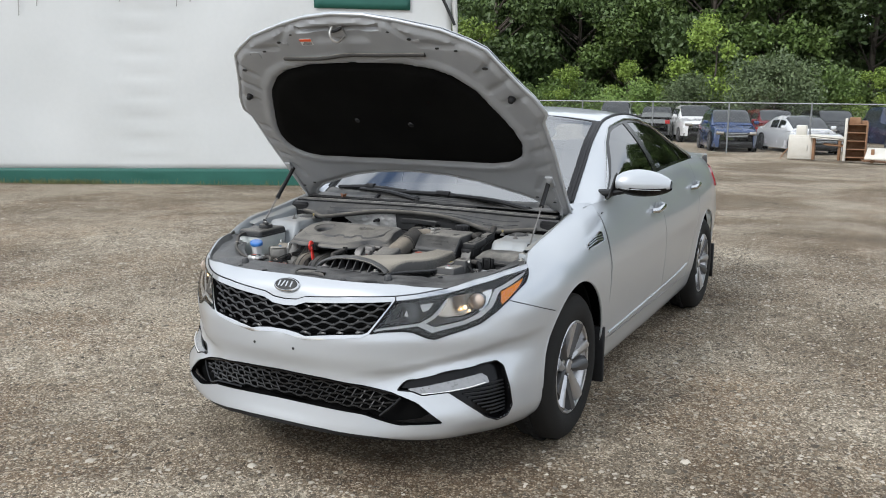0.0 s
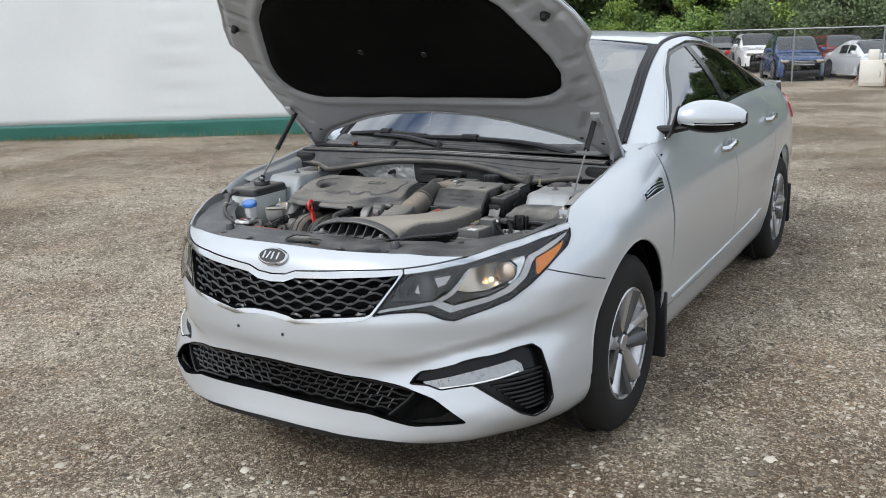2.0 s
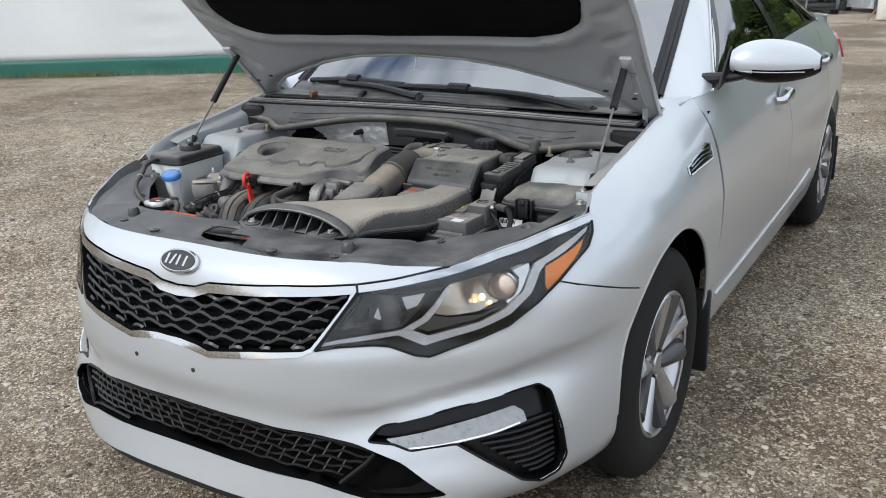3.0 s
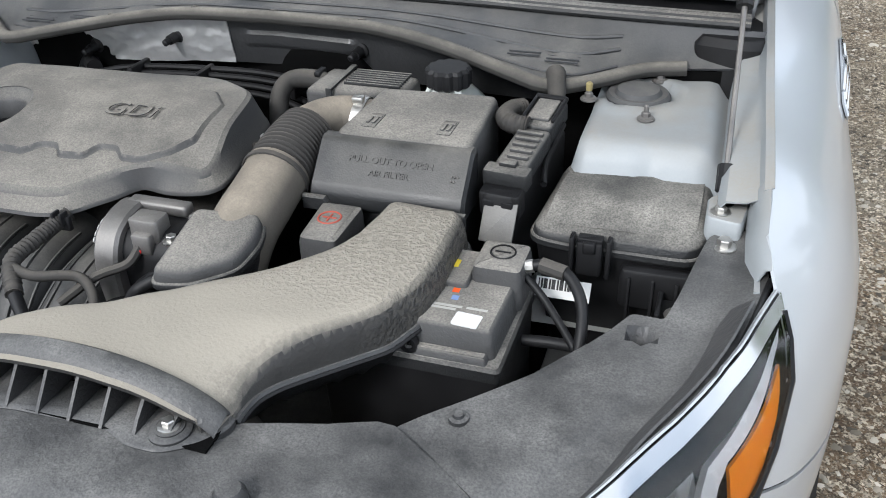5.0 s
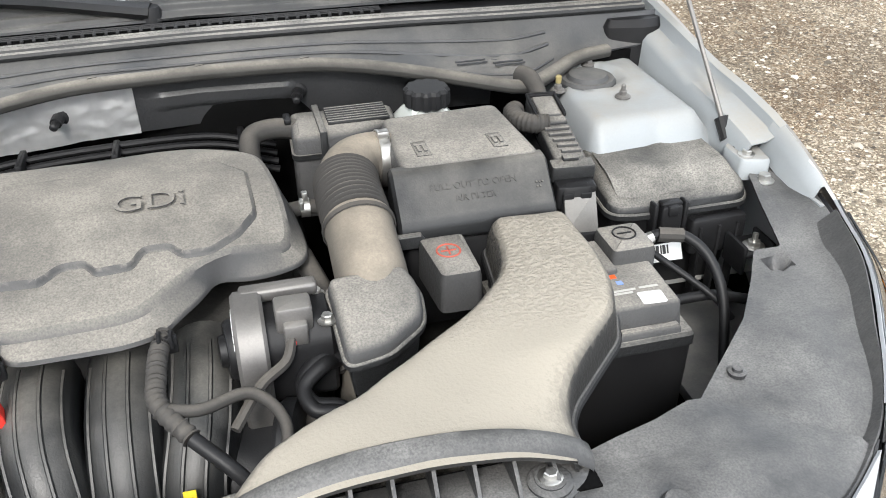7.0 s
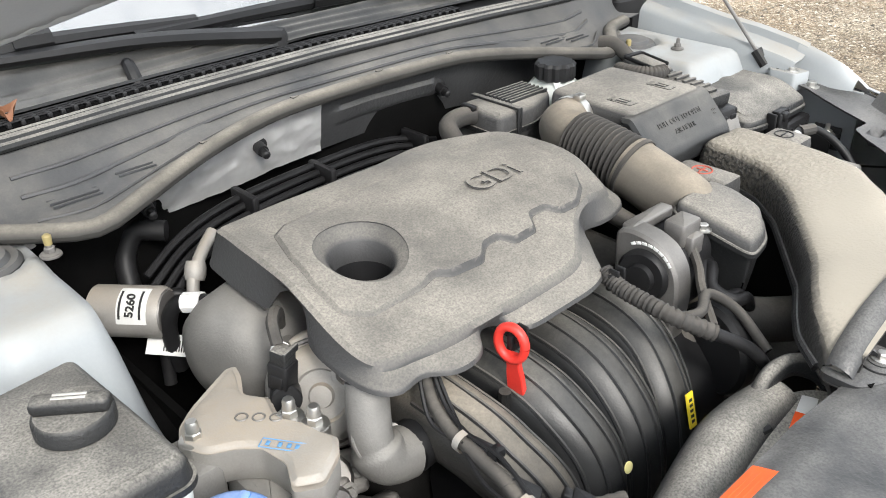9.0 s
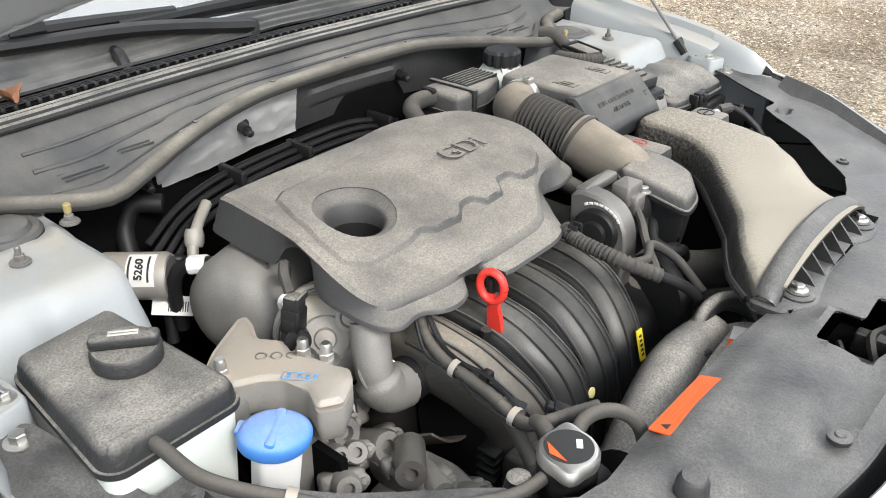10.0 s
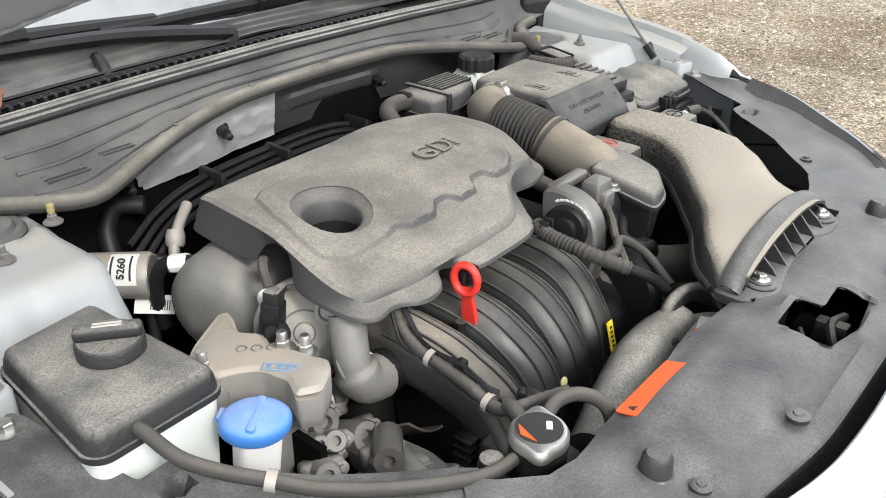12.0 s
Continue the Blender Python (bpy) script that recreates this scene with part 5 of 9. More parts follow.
def top_sheet(u, v, lift=0.0):
    """Windscreen, roof and rear window: u across from -1 to 1, v along from 0 to 1."""
    a, b = Vector([f(v) for f in rail]), Vector([f(v) for f in mid])
    k = 1 - abs(u) ** 2.3
    return Vector((a.x * u, a.y + (b.y - a.y) * k, a.z + (b.z - a.z) * k + lift))


tops = cut_sheet(span(-1, 1, .05), span(0, 1, .0125),
                 [("screen", [(-.93, -.1), (-.93, .05), (-.925, .33), (-.90, .342), (-.5, .352), (0, .356), (.5, .352), (.90, .342), (.925, .33), (.93, .05), (.93, -.1)]),
                  ("rear_glass", [(-.9, .62), (-.84, .89), (0, .9), (.84, .89), (.9, .62), (0, .60)]), ("border", [(-.985, -.1), (-.985, .35), (.985, .35), (.985, -.1)])],
                 lambda u, v, n: top_sheet(u, v, {"screen": -.004, "border": -.002, "rear_glass": -.004}.get(n, 0)))
part("roof", tops[""], PAINT, car, "silver roof", 50, .01)
screen = part("windscreen", tops["screen"], GLASS, car, "clear laminated windscreen", 180)
screen.visible_shadow = False
for sg in (1, -1):
    keep = [q for q in tops["border"][1] if sum(tops["border"][0][i].x for i in q) * sg > 0]
    part("screen_border", compact((tops["border"][0], keep)), BLACK, car, "black windscreen border", 60, .004)
part("rear_window", tops["rear_glass"], TINTED, car, "dark rear window", 180)
ditch = [top_sheet(.985, v, .004) for v in span(.02, .62, .03)]
y_of_v = [(rail[1](v), v) for v in span(0, 1, .01)]


def v_at(y):
    return float(np.interp(y, [a for a, _ in y_of_v], [b for _, b in y_of_v]))


def flank(y, w, lift=0.0):
    """The cabin's side between the belt line (w = 0) and the roof rail (w = 1)."""
    v = v_at(y)
    s = y + .568
    low = body(s, belt_z(s))
    low.y = y
    up = Vector((rail[0](v), y, rail[2](v)))
    p = low.lerp(up, w)
    p.x += .022 * math.sin(math.pi * min(max(w, 0), 1)) + lift
    return p


W_F = rounded([(1.60, .05), (1.60, .16), (1.97, .76), (2.10, .84), (2.43, .87), (2.485, .05)], .02)
W_R = rounded([(2.575, .05), (2.52, .87), (2.75, .87), (3.0, .83), (3.18, .72), (3.245, .05)], .02)
W_Q = rounded([(3.29, .05), (3.23, .70), (3.40, .55), (3.62, .12), (3.60, .05)], .015)
FRAME = rounded([(1.50, -.02), (1.55, .16), (1.93, .83), (2.10, .915), (2.5, .935), (2.8, .93), (3.05, .89), (3.25, .80), (3.45, .60), (3.70, .10), (3.66, -.02)], .02)
flanks = cut_sheet(span(1.335, 4.12, .05), span(0, 1, .06), [("front", W_F), ("rear", W_R), ("quarter", W_Q), ("frame", FRAME)],
                   lambda y, w, n: flank(y, w, {"front": -.006, "rear": -.006, "quarter": -.006, "frame": -.002}.get(n, 0)))
for flip in ((lambda q: q), flipped):
    part("cabin_side", flip(flanks[""]), PAINT, car, "silver roof rail and pillars", 50, .006)
    part("window_frame", flip(flanks["frame"]), GLOSS_BLACK, car, "black window surrounds", 50, .004)
    wf = part("side_window", flip(flanks["front"]), TINTED, car, "tinted front side window", 180)
    part("side_window", flip(flanks["rear"]), TINTED, car, "dark tinted rear side window", 180)
    part("side_window", flip(flanks["quarter"]), TINTED, car, "small dark tinted quarter window", 180)
    part("bright_line", flip(tube([flank(y, w, .003) for y, w in FRAME[2:]], .0055, 6, 1, False)), CHROME, car, "bright line round the side windows")
    part("roof_ditch", flip(tube(ditch, .009, 6, 1, False)), BLACK, car, "black strip along the roof")
    part("pillar_trim", flip(tube([top_sheet(.965, v, .003) for v in span(.0, .34, .02)], .012, 6, 1, False, .5)), BLACK, car, "black strip along the windscreen pillar")

# tail
deck = grid(lambda u, v: Vector(((2 * u - 1) * (.70 - .02 * v), 4.12 + .60 * v + .13 * (1 - (2 * u - 1) ** 2) * (1 - v), 1.10 - .04 * v * v)), 16, 10)
part("boot_lid", deck, PAINT, car, "silver boot lid", 50, .01)
part("tail_panel", grid(lambda u, v: Vector(((2 * u - 1) * .70, 4.72 + .08 * math.sin(3.1 * v), .60 + .46 * v)), 12, 8), PAINT, car, "", 50, .01)
for flip in ((lambda q: q), flipped):
    part("shoulder", flip(grid(lambda u, v: Vector((.70, 4.10 + .62 * u, 1.10 - .04 * u)).lerp(body(4.70 + .6 * u, belt_z(4.70 + .6 * u)), v), 10, 4)), PAINT, car, "", 50, .006)
    tail = [(4.78, .86), (4.80, .96), (5.0, 1.0), (5.28, .99), (5.28, .86), (5.0, .84)]
    part("tail_lamp", flip(cut_sheet(span(4.76, 5.29, .05), span(.83, 1.01, .03), [("in", tail)], lambda s, z, n: body(s, z, .012))["in"]), plain("red_lamp" + ("_r" if flip is flipped else ""), (.25, .008, .01), .15), car, "dark red tail lamp", 50, .02)
part("underbody", block(-.66, .50, .19, .66, 4.6, .30, .02), LINER_SHADE, car, "black underbody")
part("bulkhead", grid(lambda u, v: Vector(((2 * u - 1) * .86, 1.42, .3 + .68 * v)), 4, 4), LINER_SHADE, car, "", 60, .02)

# door mirrors
for flip, sg in (((lambda q: q), 1), (flipped, -1)):
    mir = new("door_mirror")
    mir.parent = car
    mir["label"] = "silver door mirror with a black lower shell"

    def shell(u, v, k=1.0):
        a, t = 2 * math.pi * u, math.pi * v
        x = .885 + .245 * v
        r = math.sin(math.pi * min(max(.06 + .9 * v, 0), 1)) ** .42
        rz = .078 * r * (1.05 - .18 * v)
        ry = .075 * r * (1.1 - .35 * v)
        return Vector((x * k + (1 - k), 1.60 - .02 + .10 * v + ry * math.cos(a), 1.112 - .012 * v + rz * math.sin(a) * (1.0 if math.sin(a) > 0 else .8)))
    g = grid(shell, 28, 18, True)
    cap = g[0], [q for q in g[1] if sum(g[0][i].z for i in q) / 4 >= 1.090]
    dark = g[0], [q for q in g[1] if sum(g[0][i].z for i in q) / 4 < 1.090]
    part("cap", flip(compact(cap)), PAINT, mir, "", 60)
    part("lower_shell", flip(compact(dark)), GLOSS_BLACK, mir, "gloss black lower shell", 60)
    part("signal_strip", flip(tube([Vector((.93, 1.512, 1.092)), Vector((1.02, 1.536, 1.089)), Vector((1.10, 1.588, 1.087))], .0018, 6, 5)), CHROME, mir, "thin clear signal strip")
    part("glass", flip(prism(rounded([(-.095, -.04), (.095, -.035), (.095, .04), (-.095, .045)], .03), [(0, 0), (.004, 0)], Matrix.Translation((1.02, 1.69, 1.10)) @ pose(0, 0, 0, -90, 0, -14))), plain("mirror_glass" + str(sg), (.8, .8, .8), .03, 1.0), mir)
    part("foot", flip(tube([(.80, 1.545, 1.06), (.86, 1.56, 1.065), (.92, 1.575, 1.075)], lambda t: .035 - .01 * t, 10, 5, True, .6)), BLACK, mir, "black mirror foot")
    part("sail", flip(prism([(1.46, 1.04), (1.60, 1.065), (1.605, 1.16), (1.58, 1.15)], [(-.003, 0), (.004, 0)], Matrix(((0, 0, 1, .872), (1, 0, 0, 0), (0, 1, 0, 0), (0, 0, 0, 1))))), BLACK, mir)

# cabin
part("dashboard", tube([(-.74, 1.50, .92), (-.4, 1.56, .96), (0, 1.58, .97), (.4, 1.56, .97), (.74, 1.50, .92)], .16, 16, 6, True, .55), CABIN, car, "dark grey dashboard", 60)
part("cabin_floor", block(-.78, 1.4, .32, .78, 4.1, .38, .02), CABIN, car)
for x in (-.37, .37):
    seat = part("seat_cushion", block(x - .25, 2.15, .55, x + .25, 2.65, .72, .06), CABIN, car, "dark front seat cushion")
    part("seat_back", moved(block(-.24, -.08, 0, .24, .08, .62, .06), pose(x, 2.68, .66, -18, 0, 0)), CABIN, car, "dark front seat back")
    part("headrest", moved(block(-.13, -.05, 0, .13, .05, .17, .045), pose(x, 2.90, 1.25, -14, 0, 0)), CABIN, car, "dark headrest")
part("rear_seat", moved(block(-.65, -.1, 0, .65, .1, .62, .06), pose(0, 3.4, .62, -24, 0, 0)), CABIN, car, "dark rear seat back")
wheel_ring = [(.37 + .18 * math.cos(a), 1.92 - .06 * math.sin(a), .97 + .16 * math.sin(a)) for a in np.linspace(0, 2 * math.pi, 25)]
part("steering_wheel", tube(wheel_ring, .014, 8, 1, False), CABIN, car, "dark steering wheel", 60)
part("inner_mirror", block(-.11, 1.86, 1.275, .11, 1.89, 1.335, .012), BLACK, car, "inner mirror")

# ---- the open hood ----
HOOD_UP = radians(46)
HV, HN = Vector((0, -math.cos(HOOD_UP), math.sin(HOOD_UP))), Vector((0, math.sin(HOOD_UP), math.cos(HOOD_UP)))
HO = Vector((0, 1.25, .97))
HALF = [(0, .282), (.2, .268), (.35, .235), (.48, .187), (.60, .138), (.665, .09), (.71, .03), (.735, .0), (.768, .0), (.775, .20), (.785, .43), (.783, .64), (.810, .69), (.778, .78), (.735, .85), (.70, .92), (.64, 1.045), (.58, 1.09),
        (.475, 1.15), (.29, 1.207), (.15, 1.24), (0, 1.252)]
HOOD = HALF + [(-x, v) for x, v in HALF[-2:0:-1]]
PAD_H = [(0, 1.012), (.25, 1.0), (.39, .968), (.47, .925), (.54, .85), (.60, .73), (.65, .61), (.668, .52), (.645, .44), (.58, .395), (.48, .376), (0, .378)]
PAD = PAD_H + [(-x, v) for x, v in PAD_H[-2:0:-1]]


def hood_at(x, v, depth):
    """A point of the hood: depth is towards its underside."""
    return HO + Vector((x, 0, 0)) + HV * v - HN * depth


BEADS = [((.70, .90), (.60, .84)), ((.735, .80), (.655, .77)), ((.755, .60), (.70, .58)), ((.76, .50), (.70, .475)), ((.755, .40), (.695, .37)), ((.66, 1.0), (.57, .93)), ((.54, 1.08), (.36, 1.10)), ((.20, 1.19), (-.20, 1.19)),
         ((.33, 1.13), (.26, 1.19)), ((.70, .30), (.66, .22))]
BEADS += [((-a[0], a[1]), (-b[0], b[1])) for a, b in BEADS]


def hood_under(x, v):
    d = edge_distance(HOOD, x, v)
    rise = .005 + .016 * step(.012, .03, d)
    e = edge_distance(PAD, x, v)
    if inside(PAD, x, v):
        rise -= .012 * step(0, .02, e)
    else:
        rise += .007 * step(.05, .02, e) * step(0, .02, d)
    for a, b in BEADS:
        q = edge_distance([a, b], x, v, False)
        rise -= .008 * step(.016, .007, q)
    rise -= .010 * step(.085, .06, max(abs(x) * .55, abs(v - 1.165) * 1.9))
    return hood_at(x, v, rise)


hood_skin = relief(HOOD, lambda x, v: hood_at(x, v, -.012 - .02 * (1 - (x / .8) ** 2) * math.sin(math.pi * min(v / 1.25, 1))), .05)
hood = part("hood", hood_skin, PAINT, car, "silver hood propped wide open", 50, .003)
hood_inner = relief(HOOD, hood_under, .0115)
# The underside's shade is painted in with the darker silver.
part("inner_panel", (hood_inner[0], [tuple(reversed(f)) for f in hood_inner[1]]), PAINT_SHADED, hood, "dull silver inner panel with pressed ribs", 40)
part("hem", tube([hood_at(x, v, .0) for x, v in HOOD + HOOD[:1]], .0075, 8, 1, False), PAINT, hood, "", 60)
pad = relief(PAD, lambda x, v: hood_at(x, v, .012 + .020 * step(0, .03, edge_distance(PAD, x, v)) + .004 * noise.noise(Vector((x * 6, v * 6, 1)))), .03)
part("insulation", (pad[0], [tuple(reversed(f)) for f in pad[1]]), FELT, hood, "black felt insulation pad", 60)
for x, v in ((-.13, .66), (.15, .64)):
    part("pad_clip", lathe([(.014, 0), (.012, .004), (.004, .006)], 14, aim(hood_at(x, v, .031), hood_at(x, v, .2))), BLACK, hood)
for s in (1, -1):
    part("bump_stop", lathe([(.017, 0), (.017, .008), (.013, .010), (.012, .022), (.008, .026)], 16, aim(hood_at(s * .69, .80, .018), hood_at(s * .69, .80, .2))), BLACK, hood, "black rubber bump stop")
    for x, v, r in ((.62, .965, .009), (.44, 1.075, .006), (.72, .135, .006), (.64, .165, .006), (.52, 1.06, .006), (.33, 1.125, .007), (.245, 1.165, .005)):
        part("press_hole", prism([(r * 1.5 * math.cos(a), r * .8 * math.sin(a)) for a in np.linspace(0, 6.283, 15)[:-1]], [(0, 0), (.0022, 0)], aim(hood_at(s * x, v, .0205), hood_at(s * x, v, .2))), PRINT, hood)
part("latch_striker", tube([hood_at(-.012, 1.20, .015), hood_at(-.012, 1.19, .05), hood_at(-.002, 1.165, .062), hood_at(.016, 1.15, .055), hood_at(.016, 1.14, .015)], .0048, 8, 5), STEEL, hood, "steel latch striker loop")
part("striker_plate", prism(rounded([(-.035, -.03), (.035, -.03), (.03, .03), (-.03, .03)], .008), [(0, 0), (.003, 0)], aim(hood_at(0, 1.17, .012), hood_at(0, 1.17, .2))), PAINT_SHADED, hood)
part("safety_hook", tube([hood_at(.03, 1.19, .016), hood_at(.0, 1.185, .03), hood_at(-.03, 1.175, .016)], .006, 6, 5), BLACK, hood)
part("front_seal", tube([hood_at(-.345, 1.035, .024), hood_at(-.15, 1.038, .03), hood_at(0, 1.055, .03), hood_at(.15, 1.052, .03), hood_at(.375, 1.045, .024)], .011, 10, 8, True, .8), SEAL, hood, "dusty rubber seal strip")
lab = aim(hood_at(-.175, 1.125, .0205), hood_at(-.175, 1.125, .2))
lab = Matrix.Translation(hood_at(-.18, 1.125, .0225)) @ Matrix((((-1), 0, 0, 0), (0, HV.y, -HN.y, 0), (0, HV.z, -HN.z, 0), (0, 0, 0, 1)))
label_ob = part("warning_label", prism(rect(-.03, -.017, .03, .017), [(-.002, 0), (.001, 0)], lab), LABEL, hood, "small white and orange warning label")
part("label_head", prism(rect(-.03, .004, .03, .017), [(.0, 0), (.0016, 0)], lab), ORANGE, label_ob)
for k in range(3):
    part("text_bar", prism(rect(-.026, -.014 + k * .006, .024 - .006 * k, -.0115 + k * .006), [(.0, 0), (.0016, 0)], lab), PRINT, label_ob)
for x0, v0, w, h in ((-.50, 1.055, .05, .03), (-.30, 1.115, .03, .014), (.36, 1.115, .03, .014)):
    mm = lab.copy()
    mm.translation = hood_at(x0, v0, .0225)
    part("stamp", prism(rect(-w / 2, -h / 2, w / 2, h / 2), [(-.003, 0), (.0006, 0)], mm), PAINT_SHADED, hood, "faint factory stamp")

# gas struts and hinges
for s, label in ((1, "gas strut with black cylinder and thin steel rod"), (-1, "gas strut with black cylinder and thin steel rod")):
    lo, hi = Vector((s * .733, .795, .882)), Vector((s * .720, 1.078, 1.186))
    st = new("gas_strut")
    st.parent = car
    st["label"] = label
    split = .58 if s > 0 else .42
    knee = lo.lerp(hi, split)
    if s > 0:
        part("rod", tube([lo, knee], .0036, 8, 1), ALU_DARK, st, "dull steel rod")
        part("cylinder", tube([knee, hi], .0105, 12, 1), BLACK, st, "black strut cylinder")
    else:
        part("rod", tube([lo, knee], .0036, 8, 1), ALU_DARK, st, "dull steel rod")
        part("cylinder", tube([knee, hi], .0105, 12, 1), BLACK, st, "black strut cylinder")
    part("end_cap", tube([knee.lerp(lo, .03), knee.lerp(hi, .05)], .011, 10, 1), BLACK, st)
    for q, d in ((lo, hi), (hi, lo)):
        part("ball_socket", tube([q.lerp(d, -.02), q.lerp(d, .06)], .011, 10, 1), BLACK, st)
    part("strut_mount", moved(block(-.018, -.025, 0, .018, .035, .012, .003), aim(hood_at(s * .735, .285, .020), hood_at(s * .735, .285, .2))), PAINT_SHADED, hood)
    hinge = new("hinge")
    hinge.parent = car
    hinge["label"] = "silver painted hood hinge"
    part("hinge_arm", tube([(s * .745, 1.345, .955), (s * .745, 1.30, 1.0), (s * .742, 1.235, 1.03), tuple(hood_at(s * .74, .10, .02)), tuple(hood_at(s * .74, .24, .022))], .011, 8, 6, True, .5), PAINT_SHADED, hinge)
    part("hinge_link", tube([(s * .735, 1.20, .945), (s * .74, 1.17, 1.02), tuple(hood_at(s * .735, .17, .028))], .008, 8, 6, True, .5), PAINT_SHADED, hinge)
    part("hinge_base", block(min(s * .72, s * .77), 1.16, .915, max(s * .72, s * .77), 1.38, .945, .006), PAINT_SHADED, hinge)
    part("hinge_bolt", bolt(s * .745, 1.24, .945, .009), STEEL, hinge)

# ---- engine bay: walls, towers, cowl ----
def flip_of(s):
    return (lambda q: q) if s > 0 else flipped


# Near-black floor and walls put the bay's deep shade into their colour.
part("bay_floor", grid(lambda u, v: Vector((-.62 + 1.24 * u, .30 + .9 * v, .32)), 4, 4), LINER_SHADE, car, "dark bottom of the engine bay", 60, .02)
part("front_carrier", block(-.50, .20, .32, .50, .255, .74, .02), LINER_SHADE, car, "black radiator carrier")
part("firewall", grid(lambda u, v: Vector((-.80 + 1.60 * u, 1.075 + .02 * math.sin(u * 20), .32 + .60 * v)), 30, 6), LINER_SHADE, car, "dark firewall", 60, .02)


def tower_top(x, y):
    """The strut tower: a flat crown that rolls down to the apron."""
    front = step(.75, .845, y)
    inner = step(.50, .55, x)
    h = .70 + .205 * front * inner
    d = math.hypot(x - .600, y - 1.0)
    h += .004 * step(.085, .07, d) - .022 * step(.052, .046, d)
    if x > .70:
        h -= .035 * step(.70, .735, x) * front
    h -= .02 * step(.018, .010, math.hypot(x - .640, y - .812))
    return Vector((x, y, h + .0015 * noise.noise(Vector((x * 9, y * 9, 0)))))


TOWER = relief([(.495, .70), (.782, .70), (.782, 1.12), (.495, 1.12)], tower_top, .0125)
for s in (1, -1):
    flip = flip_of(s)
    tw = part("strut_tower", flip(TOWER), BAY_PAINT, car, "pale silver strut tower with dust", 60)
    part("tower_cap", flip(lathe([(.046, -.016), (.046, .016), (.042, .021), (.034, .020), (.030, .026), (.022, .028)], 28, pose(.600, 1.0, .888))), COWL, tw, "dusty rubber mount cap")
    for x, y, d in ((.621, .912, 0), (.535, .962, 1), (.625, 1.055, 0)):
        part("tower_nut", flip(join(lathe([(.012, 0), (.012, .002), (.010, .003)], 16, pose(x, y, .906)), bolt(x, y, .908, .0062, .008), lathe([(.0035, 0), (.0035, .016), (.002, .018)], 10, pose(x, y, .909)))), ALU_DARK, tw, "zinc nut on a stud")
        if d:
            part("stud_cap", flip(lathe([(.0045, 0), (.005, .010), (.003, .012)], 12, pose(x, y, .920))), plain("old_yellow" + str(s), (.28, .23, .10), .6), tw)
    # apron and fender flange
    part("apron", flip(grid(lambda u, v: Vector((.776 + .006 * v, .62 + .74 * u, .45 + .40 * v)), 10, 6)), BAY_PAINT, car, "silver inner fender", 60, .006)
    edge = [body(a, b) for a, b in [(1.285, fender_edge(1.285))] + EDGE[1:]]
    def flange(u, v, edge=edge):
        k = u * (len(edge) - 1)
        i = min(int(k), len(edge) - 2)
        p = edge[i].lerp(edge[i + 1], k - i)
        a, b, c = p + Vector((.003, 0, .0015)), p + Vector((-.007, 0, -.003)), p + Vector((-.011, 0, -.016))
        d, e, g = Vector((.758, p.y, p.z - .022)), Vector((.736, p.y, p.z - .024 - .006 * u)), Vector((.728, p.y, p.z - .034 - .006 * u))
        return (a, b, c, d, e, g, g + Vector((-.004, 0, -.07)))[min(int(v * 6 + .5), 6)]
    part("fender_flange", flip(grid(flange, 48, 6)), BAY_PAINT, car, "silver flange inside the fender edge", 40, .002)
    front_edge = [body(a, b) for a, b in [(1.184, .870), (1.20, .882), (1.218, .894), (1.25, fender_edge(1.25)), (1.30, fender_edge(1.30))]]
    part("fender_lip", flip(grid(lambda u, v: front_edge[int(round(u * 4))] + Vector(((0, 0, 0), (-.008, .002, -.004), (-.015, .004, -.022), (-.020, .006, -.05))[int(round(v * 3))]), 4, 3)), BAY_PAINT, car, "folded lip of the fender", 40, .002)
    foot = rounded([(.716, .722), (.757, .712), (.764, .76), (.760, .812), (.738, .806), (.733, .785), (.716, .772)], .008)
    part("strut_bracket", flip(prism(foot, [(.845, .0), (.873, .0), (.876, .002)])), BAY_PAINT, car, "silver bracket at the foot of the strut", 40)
    part("rail_hole", flip(prism([(.010 * math.cos(a), .014 * math.sin(a)) for a in np.linspace(0, 6.283, 17)[:-1]], [(0, 0), (.0012, 0)], pose(.737, .763, .876))), PRINT, car)
    part("fender_bolt", flip(bolt(.741, .700, .852, .0085, .010)), STEEL, car, "zinc fender bolt")
    part("fender_bolt", flip(bolt(.732, .737, .876, .007, .007)), STEEL, car, "zinc fender bolt")
    part("hinge_cover", flip(prism(rounded([(.665, 1.085), (.735, 1.07), (.775, 1.08), (.775, 1.22), (.665, 1.20)], .012), [(.86, 0), (.955, 0), (.966, .010)])), BLACK, car, "black plastic cowl corner")

# cowl: seal, trough, grille
seal_y = pchip([0, .16, .25, .34, .42, .48, .53, .60, .70, .80], [1.040, 1.046, 1.038, 1.015, .985, .968, 1.0, 1.055, 1.07, 1.075])
seal_z = pchip([0, .16, .30, .42, .50, .66, .80], [.967, .961, .945, .928, .920, .928, .935])
back_y = pchip([0, .3, .5, .66, .8], [1.135, 1.128, 1.114, 1.108, 1.105])


def cowl_line(x, v):
    a = abs(x)
    y0, z0, y1 = seal_y(a), seal_z(a), back_y(a)
    z1 = .972 + .006 * (1 - a)
    return Vector((x, y0 + (y1 - y0) * v, z0 - .004 + (z1 - z0 + .004) * v - .020 * math.sin(math.pi * v) * (.4 + .6 * step(.05, .12, y1 - y0))))


